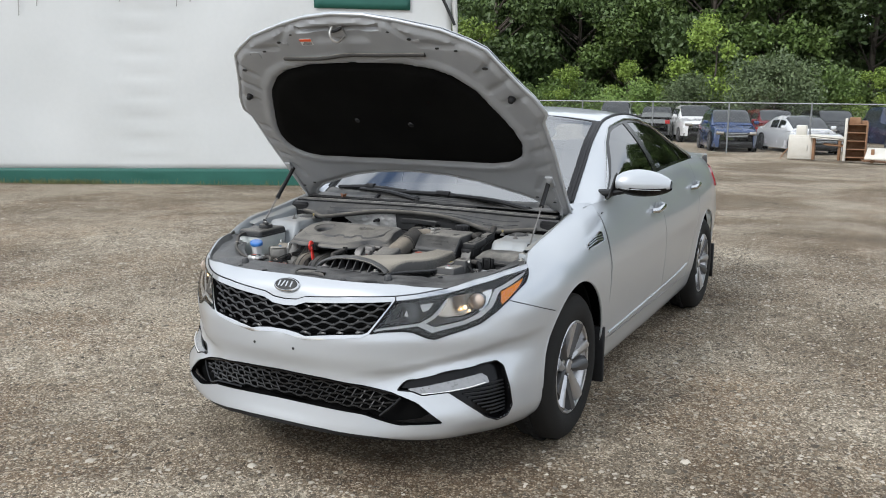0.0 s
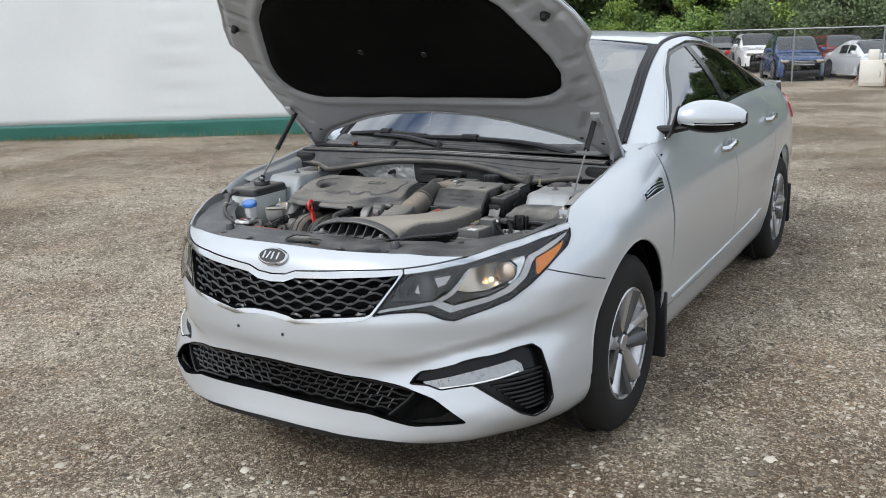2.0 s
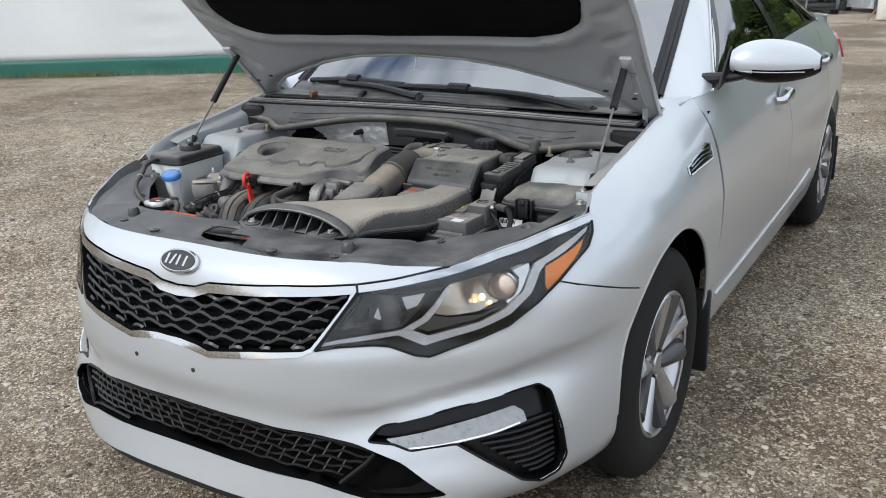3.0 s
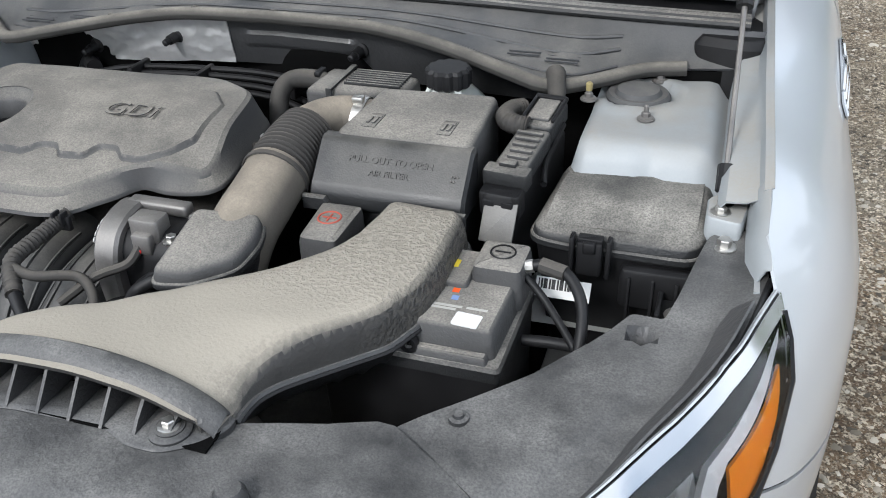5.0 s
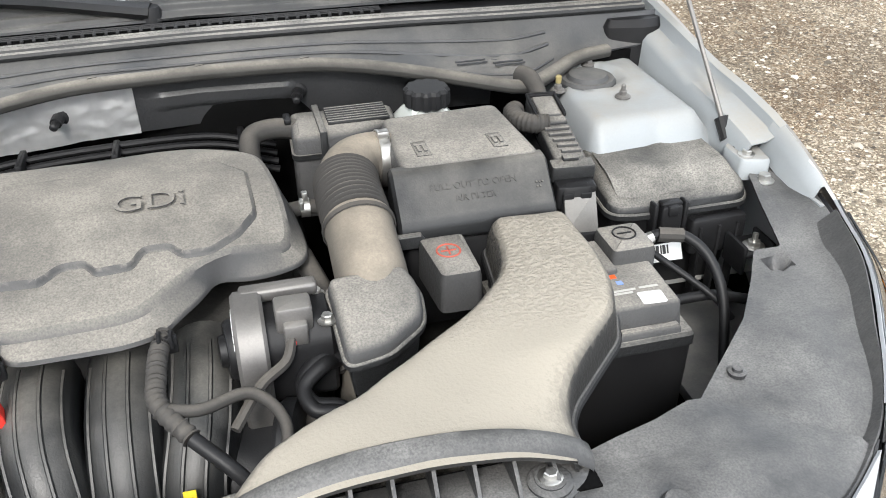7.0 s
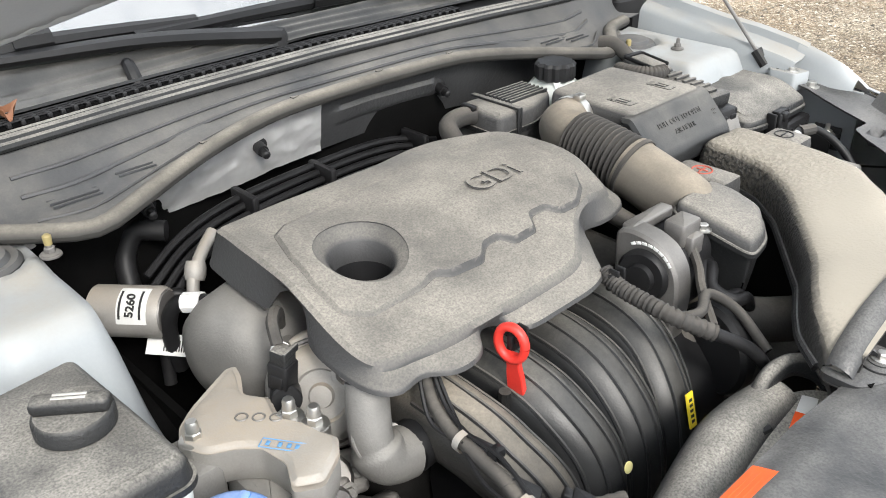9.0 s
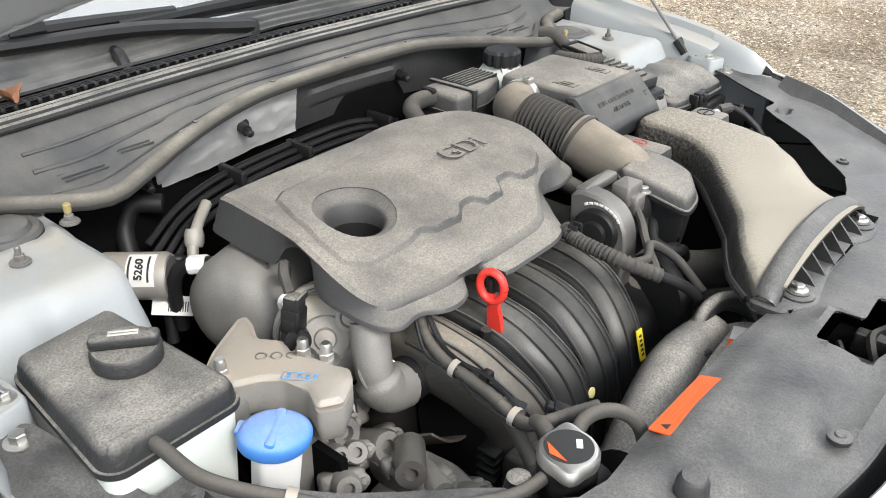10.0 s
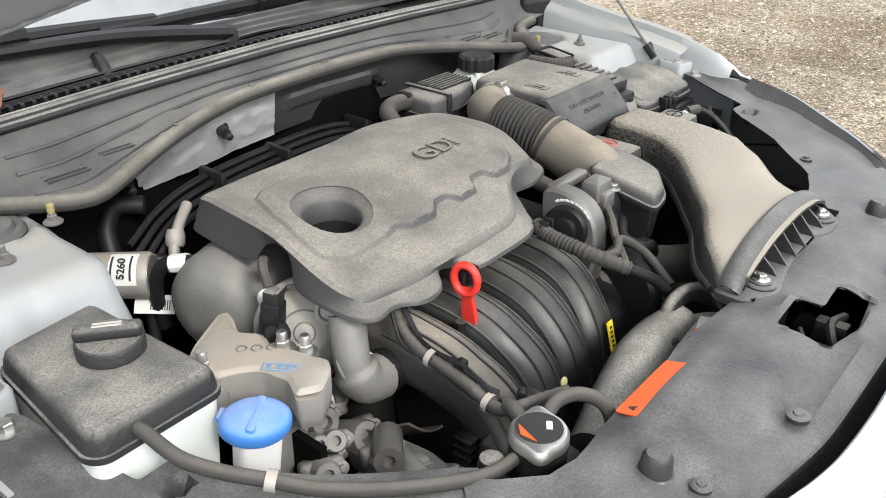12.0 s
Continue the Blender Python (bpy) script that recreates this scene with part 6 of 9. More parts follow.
def cowl_panel(u, v):
    x = -.77 + 1.54 * u
    p = cowl_line(x, v)
    for x0, w, v0, v1 in ((-.47, .035, .35, .62), (-.38, .035, .35, .62), (-.29, .03, .4, .7), (.42, .035, .4, .75), (.34, .03, .4, .75), (.50, .03, .4, .75)):
        if abs(x - x0) < w and v0 < v < v1:
            p.z += .003
    return p


cowl = part("cowl_panel", grid(cowl_panel, 110, 16), COWL, car, "grey plastic cowl trough coated in dust", 50, .004)
part("front_seal", tube([Vector((x, seal_y(abs(x)) - .004, seal_z(abs(x)) - .002)) for x in span(-.66, .66, .06)], .0135, 12, 3, True, .8), SEAL, car, "dusty rubber bulb seal")
for x in (-.30, -.144, .006, .158):
    part("seal_mark", prism([(-.006, -.004), (.007, 0), (-.006, .004)], [(0, 0), (.002, 0)], pose(x, seal_y(abs(x)) - .002, seal_z(abs(x)) + .0075)), SEAL, car)
for k, (dy, r) in enumerate(((.0, .007), (.014, .009), (.027, .006))):
    part("cowl_seal", tube([Vector((x, back_y(abs(x)) + dy, .979 + .006 * (1 - abs(x)) + .002 * k)) for x in span(-.74, .74, .06)], r, 8, 3, True, .9), DUSTY, car, "rubber strip along the cowl")
part("cowl_top", grid(lambda u, v: Vector((-.74 + 1.48 * u, back_y(abs(-.74 + 1.48 * u)) + .024 + (.055 + .09 * (abs(-.74 + 1.48 * u)) ** 2) * v, .978 + .014 * v + .006 * (1 - abs(-.74 + 1.48 * u)))), 60, 4), BLACK, car, "black plastic cowl top", 60, .004)
def apron(u, v):
    """The ribbed plastic apron that laps over the foot of the windscreen."""
    x = -.72 + 1.44 * u
    foot = 1.335 - .145 * (1 - abs(x / .738) ** 2.3)
    y0, y1 = back_y(abs(x)) + .056, foot + .040
    y = y0 + (y1 - y0) * v
    return Vector((x, y, .994 + max(0, y - foot) * .66 + .007 + .0022 * math.cos(v * 22)))


part("cowl_apron", grid(apron, 60, 28), RUNNER, car, "dark ribbed plastic apron at the windscreen's foot", 60, .004)
grille_ob = part("cowl_grille", grid(lambda u, v: Vector((-.70 + 1.0 * u, back_y(abs(-.70 + 1.0 * u)) + .032 + .026 * v, .992 + .003 * math.sin(v * 3.1) - .002 * abs(-.7 + u))), 50, 3), LINER_SHADE, car, "black mesh grille in the cowl", 60, .003)
for i in range(58):
    x = -.695 + i * .0172
    y = back_y(abs(x)) + .032
    part("bar", block(x - .003, y, .990, x + .003, y + .027, .9965, .0012), BLACK, grille_ob)
for k in range(3):
    part("bar", tube([Vector((x, back_y(abs(x)) + .037 + k * .008, .9962)) for x in span(-.70, .30, .1)], .0016, 5, 2), BLACK, grille_ob)
for v0, r in ((.30, .0026), (.62, .0034), (.80, .003)):
    part("trough_ridge", tube([cowl_line(x, v0) + Vector((0, 0, .001)) for x in span(-.52, .56, .06)], r, 6, 3), COWL, cowl)
# stamped marks on the trough
for i, (x, v, w, h) in enumerate([(-.47, .5, .06, .03), (-.385, .5, .05, .03), (.42, .55, .05, .035), (.48, .55, .05, .035)]):
    p = cowl_line(x, v)
    for j in range(4):
        part("stamped_line", block(x - w / 2, p.y - h / 2 + j * h / 3 - .0008, p.z + .001, x + w / 2, p.y - h / 2 + j * h / 3 + .0008, p.z + .0045, .0006), COWL, cowl)

# heat shield panel under the seal, with foil and studs
shield = lambda x, v: Vector((x, 1.066 - .012 * v + .012 * step(.3, .6, abs(x)), (seal_z(abs(x)) - .008) - .085 * (1 - v) * (1 - .25 * step(.2, .5, abs(x)))))
part("heat_shield", grid(lambda u, v: shield(-.10 + .56 * u, v) + Vector((0, -.006 * step(.02, .0, abs(v - .55) - .12) * step(.05, .08, u) * step(.45, .40, u), 0)), 60, 14), SHROUD, car, "dark pressed panel under the cowl seal", 40, .004)
part("foil_shield", grid(lambda u, v: shield(-.58 + .485 * u, v) + Vector((0, -.004 + .004 * abs(noise.noise(Vector((u * 14, v * 3.5, 2)))) + .002 * abs(noise.noise(Vector((u * 34, v * 9, 5)))), 0)), 150, 26), FOIL, car, "crinkled silver foil heat shield", 50, .002)
for x, z in ((.145, .913), (-.203, .911), (-.378, .880)):
    part("shield_stud", join(lathe([(.014, 0), (.014, .004), (.009, .006), (.0085, .022)], 14, aim((x, 1.062, z), (x - .03, .9, z - .02))), lathe([(.006, .02), (.006, .034), (.003, .036)], 10, aim((x, 1.062, z), (x - .03, .9, z - .02)))), BLACK, car, "black push stud")
for k in range(4):
    pts = [(-.42, 1.0 - .012 * k, .815 - .012 * k), (-.36, 1.012 - .012 * k, .845 - .008 * k), (-.28, 1.022 - .012 * k, .862 - .008 * k), (-.15, 1.03 - .012 * k, .868 - .007 * k), (.0, 1.035 - .012 * k, .866 - .008 * k), (.10, 1.02 - .012 * k, .845 - .008 * k)]
    part("firewall_pipe", tube(pts, .0052, 8, 6), BLACK, car, "thin black pipe along the firewall")
for x in (-.26, -.13, .05):
    part("pipe_clip", block(x - .005, .985, .846, x + .005, 1.042, .874, .003), BLACK, car)

# wipers
def wiper(pivot, elbow, tip0, tip1, label):
    w = thing("windscreen_wiper", label, "wiper", "windscreen wipers")
    part("arm", tube([pivot, tuple(Vector(pivot).lerp(Vector(elbow), .5) + Vector((0, -.01, .012))), elbow], lambda t: .022 - .007 * t, 8, 6, True, .6), BLACK, w, "black wiper arm")
    part("blade", tube([tip0, tuple((Vector(tip0) + Vector(tip1)) / 2 + Vector((0, 0, .008))), tip1], lambda t: .016 - .004 * abs(2 * t - 1), 8, 8, True, .8), BLACK, w, "black wiper blade")
    c = (Vector(tip0) + Vector(tip1)) / 2
    part("connector", tube([c.lerp(Vector(tip0), .1) + Vector((0, -.004, .012)), c.lerp(Vector(tip1), .12) + Vector((0, -.004, .012))], .017, 8, 2), BLACK, w)
    part("blade_end", tube([Vector(tip1).lerp(Vector(tip0), .02), Vector(tip1)], .009, 8, 2), WHITE_PLASTIC, w, "small pale blade tip")
    part("pivot_cap", lathe([(.018, -.03), (.018, 0), (.014, .008)], 16, pose(*pivot)), BLACK, w)


wiper((.56, 1.215, 1.0), (.15, 1.238, 1.04), (.42, 1.235, 1.024), (-.26, 1.262, 1.036), "black wiper at rest on the lower windscreen")
wiper((-.06, 1.205, 1.012), (-.45, 1.285, 1.036), (-.16, 1.262, 1.042), (-.62, 1.325, 1.034), "black wiper at rest beside the other one")
part("washer_jet", tube([(-.30, 1.19, .99), (-.30, 1.205, 1.012), (-.295, 1.225, 1.014)], lambda t: .011 - .003 * t, 8, 5), BLACK, car, "black washer jet")
leaf = thing("dry_leaf", "small curled brown leaf on the cowl grille", "leaf")
part("blade", grid(lambda u, v: Vector((-.485 + .034 * (u - .5) * math.sin(math.pi * min(v + .1, 1)), 1.150 + .036 * v, .9985 + .016 * (2 * u - 1) ** 2 + .006 * math.sin(v * 5))), 6, 6), material("brown_leaf", (.16, .07, .035), (.27, .12, .06), .7, 0, 60, 300, .2), leaf, "", 60, .001)

# ---- radiator cover and side covers ----
front_y = pchip([0, .19, .30, .40, .485, .545, .628, .68, .733, .776, .80], [.112, .116, .132, .152, .176, .206, .290, .350, .42, .500, .58])
LATCH = rounded([(-.055, .170), (.020, .152), (.098, .160), (.088, .200), (.024, .196), (.022, .230), (-.052, .228)], .008)


def cover_height(x, y):
    a = abs(x)
    d = y - front_y(a)
    h = .804 + .012 * step(.0, .03, d) - .010 * step(.40, .60, a)
    h += .006 * step(.30, .27, y) * step(.05, .09, d)
    h -= .006 * step(.268, .303, y) * step(-.10, -.16, x) * step(-.42, -.36, x)
    h -= .010 * step(.02, .012, abs(d - .045)) * step(.30, .22, a) * .6
    h += .006 * step(.006, .0, abs(edge_distance(LATCH, x, y) - .006)) if a < .2 else 0
    for bx, by in ((.198, .150), (-.198, .150), (.356, .184), (-.356, .184), (.365, .226), (-.365, .226)):
        r = math.hypot(x - bx, y - by)
        h -= .005 * step(.024, .019, r)
    return Vector((x, y, h + .0022 * noise.noise(Vector((x * 7, y * 7, 0)))))


INNER_R = [(-.02, .292), (-.12, .300), (-.25, .303), (-.335, .300), (-.40, .292), (-.435, .300), (-.47, .335), (-.487, .362)]
FRONT_EDGE = [(x, front_y(abs(x))) for x in span(-.59, .59, .03)]
COVER = FRONT_EDGE + [(.602, .266), (.530, .318), (.465, .357), (.447, .357), (.403, .340), (.356, .328), (.324, .318), (.25, .275), (.10, .270), (.03, .275), (-.01, .295)] + INNER_R + [(-.53, .318), (-.602, .266)]
radiator_cover = thing("radiator_cover", "weathered black plastic cover over the radiator support", "cover")
part("panel", relief(COVER, cover_height, .0125, [LATCH]), SHROUD, radiator_cover, "scuffed black plastic panel with dried mud", 40, .004)
part("front_lip", grid(lambda u, v: Vector((-.60 + 1.20 * u, front_y(abs(-.60 + 1.20 * u)) + .002 - .012 * v, .805 - .010 * step(.40, .60, abs(-.60 + 1.20 * u)) - .045 * v)), 50, 3), SHROUD, radiator_cover, "turned-down front edge", 60, .003)
# The well's shade is a near-black sheet below the hole.
part("latch_well", relief([(-.065, .14), (.115, .14), (.115, .240), (-.065, .240)], lambda x, y: Vector((x, y, .755)), .03), LINER_SHADE, radiator_cover, "dark hole over the hood latch", 60, .004)
part("latch", [tube([(.0, .165, .775), (.03, .185, .797), (.075, .18, .79)], .006, 6, 5), block(.03, .165, .765, .05, .205, .798, .003), block(-.02, .17, .76, .0, .21, .788, .003), tube([(-.04, .19, .77), (-.01, .205, .79), (.012, .215, .788)], .004, 6, 5)], SOOT, radiator_cover, "steel hood latch in its well")
for x, y, z, r in [(-.198, .150, .816, .010), (.198, .150, .816, .010), (-.356, .184, .814, .0085), (.356, .184, .814, .0085), (.468, .327, .808, .009), (-.478, .321, .808, .009), (.536, .270, .802, .008), (-.536, .270, .802, .008)]:
    part("push_pin", lathe([(r * 1.25, -.004), (r * 1.25, .001), (r * .95, .0025), (r * .6, .0025), (r * .5, .004)], 18, pose(x, y, z)), SHROUD, radiator_cover, "black push pin")
for s in (1, -1):
    part("bump_stop", lathe([(.022, -.006), (.02, .0), (.0165, .004), (.015, .020), (.011, .026)], 20, pose(s * .365, .226, .811)), SHROUD, radiator_cover, "black rubber bump stop")
st_m = Matrix.Translation((-.251, .287, .8165)) @ pose(0, 0, 0, -12, 0, 0)
sticker = part("warning_sticker", prism(rounded([(-.060, -.012), (.060, -.012), (.056, .012), (-.060, .012)], .002), [(.0, 0), (.0015, 0)], st_m), ORANGE, radiator_cover, "orange warning sticker with fine print")
for k in range(4):
    part("text_bar", prism(rect(-.037, -.0088 + k * .0050, .050 - .006 * (k % 2), -.0072 + k * .0050), [(.001, 0), (.0019, 0)], st_m), plain("brown_print" + str(k), (.55, .10, .02), .6), sticker)
part("text_bar", prism([(-.053, -.005), (-.043, -.005), (-.048, .004)], [(.001, 0), (.0019, 0)], st_m), PRINT, sticker)

SIDE_COVER = rounded([(.462, .358), (.515, .408), (.573, .462), (.622, .527), (.655, .577), (.690, .572), (.700, .61), (.712, .665), (.724, .712), (.745, .735), (.783, .738), (.791, .65), (.771, .56), (.744, .475), (.709, .41), (.668, .337), (.640, .300), (.606, .268), (.53, .318)], .006)


OUTER = [(.606, .268), (.640, .300), (.668, .337), (.709, .41), (.744, .475), (.771, .56), (.791, .65), (.783, .738)]


def side_height(x, y):
    """Low at the bay, with a step along its middle, rising to the headlamp's trim."""
    inner = float(np.interp(y, [.30, .38, .55, .62, .70], [.801, .813, .822, .834, .852]))
    outer = float(np.interp(y, [.27, .337, .41, .475, .56, .65, .74], [.790, .806, .820, .833, .842, .850, .858]))
    d = edge_distance(OUTER, x, y, False)
    h = outer + (inner - outer) * step(.0, .060, d)
    h += .004 * step(.036, .060, d) * step(.14, .07, d)
    h -= .02 * step(.013, .009, math.hypot(x - .669, y - .545))
    return Vector((x, y, h + .002 * noise.noise(Vector((x * 11, y * 11, 4)))))


SC = relief(SIDE_COVER, side_height, .0085)
for s in (1, -1):
    flip = flip_of(s)
    cv = thing("headlamp_cover", "weathered black plastic cover behind the headlamp", "cover", "headlamp covers")
    part("panel", flip(SC), SHROUD, cv, "", 40, .003)
    for x, y, z in ((.519, .384, .8145),):
        part("push_pin", flip(lathe([(.010, -.004), (.010, .002), (.006, .003), (.005, .006)], 16, pose(x, y, z))), SHROUD, cv)
    part("rim_seal", flip(tube([(x + .002, y - .002, float(np.interp(y, [.27, .337, .41, .475, .56, .65, .74], [.789, .805, .819, .832, .841, .849, .857]))) for x, y in OUTER[:-1]], .0038, 8, 5)), BLACK, cv, "rubber lip along the headlamp")

# ---- engine ----
engine = thing("engine", "dirty cast metal four-cylinder engine", "engine")
part("block", block(-.35, .62, .34, .12, .93, .80, .03), SOOT, engine, "dark dirty engine block")
part("gearbox", block(.12, .45, .34, .42, .85, .62, .04), SOOT, engine, "dark gearbox under the battery tray")

RIM_C = [(-.392, .893), (-.36, .902), (-.27, .905), (-.14, .908), (-.06, .926), (-.005, .922), (.028, .892), (.062, .872), (.085, .848), (.098, .78), (.108, .70), (.108, .668), (.095, .650), (.06, .640), (.028, .638), (-.004, .648), (-.016, .622), (-.045, .588), (-.062, .562),
         (-.10, .550), (-.205, .549), (-.222, .556), (-.226, .582), (-.243, .591), (-.260, .580), (-.270, .556), (-.303, .547), (-.326, .552), (-.338, .568), (-.352, .572), (-.375, .562), (-.394, .572), (-.404, .60), (-.405, .66), (-.398, .690),
         (-.380, .704), (-.372, .720), (-.380, .738), (-.397, .752), (-.400, .806)]
RIM_C = rounded(RIM_C, .012, 2)
PANEL_C = rounded([(-.350, .806), (-.325, .822), (-.262, .826), (-.12, .838), (.012, .834), (.050, .790), (.054, .704), (.030, .672), (-.003, .652), (-.035, .652), (-.050, .667), (-.076, .667), (-.090, .645), (-.130, .643), (-.142, .659), (-.166, .657),
                   (-.186, .640), (-.235, .642), (-.250, .652), (-.275, .646), (-.345, .643), (-.372, .660), (-.374, .70), (-.364, .76)], .006, 3)
PANEL_W = 1 if area2(PANEL_C) > 0 else -1
HOLE = (-.293, .724)


def resampled(poly, n):
    """The same closed outline with n even steps."""
    pts = [Vector(p).to_2d() for p in poly]
    pts.append(pts[0])
    run = [0.0]
    for p, q in zip(pts, pts[1:]):
        run.append(run[-1] + (q - p).length)
    at = np.linspace(0, run[-1], n + 1)[:-1]
    return list(zip(np.interp(at, run, [p.x for p in pts]), np.interp(at, run, [p.y for p in pts])))


def relaxed(poly, times):
    p = np.asarray(poly)
    for _ in range(times):
        p = .5 * p + .25 * (np.roll(p, 1, 0) + np.roll(p, -1, 0))
    return [tuple(q) for q in p.tolist()]


RIM_S = relaxed(resampled(RIM_C, 220), 2)
RIM_W = 1 if area2(RIM_S) > 0 else -1
PLAIN = [(-.392, .893), (-.36, .902), (-.27, .905), (-.14, .908), (-.06, .926), (-.005, .922), (.028, .892), (.062, .872), (.085, .848), (.098, .78), (.108, .70), (.108, .668), (.095, .650), (.06, .640), (.028, .636), (-.004, .632), (-.016, .616), (-.045, .584), (-.062, .562),
         (-.10, .550), (-.205, .548), (-.303, .548), (-.375, .556), (-.396, .570), (-.404, .60), (-.404, .66), (-.402, .735), (-.400, .80)]
CROWN = relaxed(resampled(PLAIN, 220), 8)
CROWN_W = 1 if area2(CROWN) > 0 else -1
TOP_O = relaxed([(x - .009 * step(-.33, -.37, x), y + .012 * step(.66, .58, y)) for x, y in inset(CROWN, .018 * CROWN_W)], 6)
TOP_I = relaxed(inset(TOP_O, .006 * CROWN_W), 4)


def nearest(poly, p):
    q = resampled(poly, 1100)
    a = np.asarray(q)
    return q[int(((a[:, 0] - p[0]) ** 2 + (a[:, 1] - p[1]) ** 2).argmin())]


TOP_S = relaxed([nearest(TOP_O, p) for p in RIM_S], 4)
TOP_IN = relaxed([nearest(TOP_I, p) for p in TOP_S], 2)


LID_Z = pchip([.54, .585, .62, .655, .69, .73, .80, .95], [.857, .870, .879, .889, .901, .913, .918, .918])
PANEL_Z = pchip([.60, .655, .70, .74, .80, .95], [.884, .8950, .907, .9170, .9210, .9210])


def lid_base(x, y):
    return LID_Z(y) - .020 * step(.02, .10, x) * step(.76, .66, y) - .010 * step(.84, .92, y) + .0012 * noise.noise(Vector((x * 14, y * 14, 0)))


def skirt(u, v):
    """The lid's flank: a small lip, a leaning wall and a rounded shoulder."""
    i = int(round(u * 220)) % 220
    (ax, ay), (bx, by), (cx, cy) = RIM_S[i], TOP_S[i], TOP_IN[i]
    rim = .848 + .018 * step(.56, .80, ay) + .028 * step(.040, .018, math.hypot(ax + .385, ay - .722))
    rows = [(ax, ay, rim), (ax * .93 + bx * .07, ay * .93 + by * .07, rim + .0045), (ax * .85 + bx * .15, ay * .85 + by * .15, rim + .006),
            (ax * .1 + bx * .9, ay * .1 + by * .9, lid_base(bx, by) - .008), (bx, by, lid_base(bx, by) - .0035), (cx, cy, lid_base(cx, cy))]
    return Vector(rows[int(round(v * 5))])


def cover_top(x, y):
    """The lid's top with a sunk line round its middle panel."""
    e = edge_distance(PANEL_C, x, y)
    return Vector((x, y, lid_base(x, y) - .0008 * step(.006, .001, e)))


def panel_top(x, y):
    """The raised middle panel with the dish round the oil filler."""
    e = edge_distance(PANEL_C, x, y)
    up = lid_base(x, y) + .0025 + (PANEL_Z(y) - lid_base(x, y) - .0025) * step(-.285, -.235, x) * step(.80, .70, y)
    h = lid_base(x, y) - .001 + (up - lid_base(x, y) + .001) * step(.0002, .0050, e)
    return Vector((x, y, h))


def ring_at(r, n=36):
    return [(HOLE[0] + r * math.cos(a), HOLE[1] + r * math.sin(a)) for a in np.linspace(0, 2 * math.pi, n + 1)[:-1]]


cover = thing("engine_cover", "dust-coated dark grey plastic engine cover", "cover")
skirt_g = grid(skirt, 220, 5, True)
if RIM_W < 0:
    skirt_g = skirt_g[0], [tuple(reversed(f)) for f in skirt_g[1]]
part("lid", [relief(TOP_IN, cover_top, .0080, [PANEL_C], (), [inset(PANEL_C, -.006 * PANEL_W)]), skirt_g], COVER_DUST, cover, "dark grey plastic lid under a coat of dust", 32, .004)
part("centre_panel", relief(inset(PANEL_C, .0003 * PANEL_W), panel_top, .0088, [ring_at(.0522)], (.002, .0045)), COVER_DUST, cover, "raised middle panel of the cover", 30, .010)
DISH = [(.0530, .0), (.0515, .05), (.0475, .15), (.0415, .28), (.0368, .44), (.0345, 1.0)]


def dish_at(u, v):
    """The dish starts level with the panel and sinks to the filler's throat."""
    r, k = DISH[int(round(v * 5))]
    a = 2 * math.pi * u
    x, y = HOLE[0] + r * math.cos(a), HOLE[1] + r * math.sin(a)
    return Vector((x, y, (panel_top(x, y).z - .0004) * (1 - k) + .8765 * k))


part("dish", grid(dish_at, 48, 5, True), COVER_DUST, cover, "sunk dish round the oil filler", 50, .003)
part("funnel", lathe([(.031, -.075), (.033, -.03), (.0344, .0)], 36, pose(HOLE[0], HOLE[1], .8765), False), BLACK, cover, "dark funnel round the oil filler", 60)
part("oil_cap", join(lathe([(.026, -.04), (.026, -.008), (.022, 0)], 24, pose(HOLE[0], HOLE[1], .812)), block(-.022, -.005, 0, .022, .005, .008, .002, pose(HOLE[0], HOLE[1], .810, 0, 0, 30))), BLACK, engine, "black oil filler cap")
part("emblem", lettering("GDi", .050, .0007, pose(-.068, .737, 0.9212, 4, 0, 2), .0002), COVER_DUST, cover, "raised letters on the cover", 0)

# intake manifold
manifold = thing("intake_manifold", "ribbed black plastic intake manifold", "manifold")
for i, (xt, xb) in enumerate(((-.300, -.268), (-.208, -.190), (-.118, -.118), (-.030, -.052))):
    path = [(xt, .64, .765), (xt, .57, .762), (.7 * xt + .3 * xb, .522, .745), (xb, .480, .695), (xb, .470, .61), (xb, .485, .52), (xb, .53, .46)]
    run = part("runner", tube(path, lambda t: .0435 - .004 * t, 20, 8, True, 1.0), RUNNER if i != 0 else DUSTY_BROWN, manifold, "curved black intake runner" if i else "curved intake runner, brown with dust", 60)
    for off in (-.033, -.014, .010, .030):
        lift = math.sqrt(.0432 ** 2 - off ** 2) - .001
        pts = catmull(path[:6], 8)
        rib = []
        for j, p in enumerate(pts):
            d = (pts[min(j + 1, len(pts) - 1)] - pts[max(j - 1, 0)]).normalized()
            out_n = Vector((1, 0, 0)).cross(d).normalized()
            if out_n.z < 0 and j < 20:
                out_n = -out_n
            elif j >= 20 and out_n.y > 0:
                out_n = -out_n
            rib.append(p + Vector((off, 0, 0)) + out_n * lift)
        part("rib", tube(rib[4:], .0026, 6, 1), RUNNER, run)
part("end_plate", lathe([(.055, 0), (.06, .006), (.06, .02), (.05, .026)], 28, pose(.040, .475, .735, 90, 0, 75)), BLACK, manifold, "round black end of the manifold")
part("plenum", tube([(-.30, .53, .66), (-.1, .53, .66), (.05, .53, .66)], .085, 18, 4), BLACK, manifold, "black plenum chamber", 60)
tag = part("yellow_tag", prism(rect(-.0065, -.022, .0065, .022), [(.0, 0), (.002, 0)], Matrix.Translation((-.055, .4365, .718)) @ pose(0, 0, 0, 74, 0, 0)), YELLOW, manifold, "yellow paper tag")
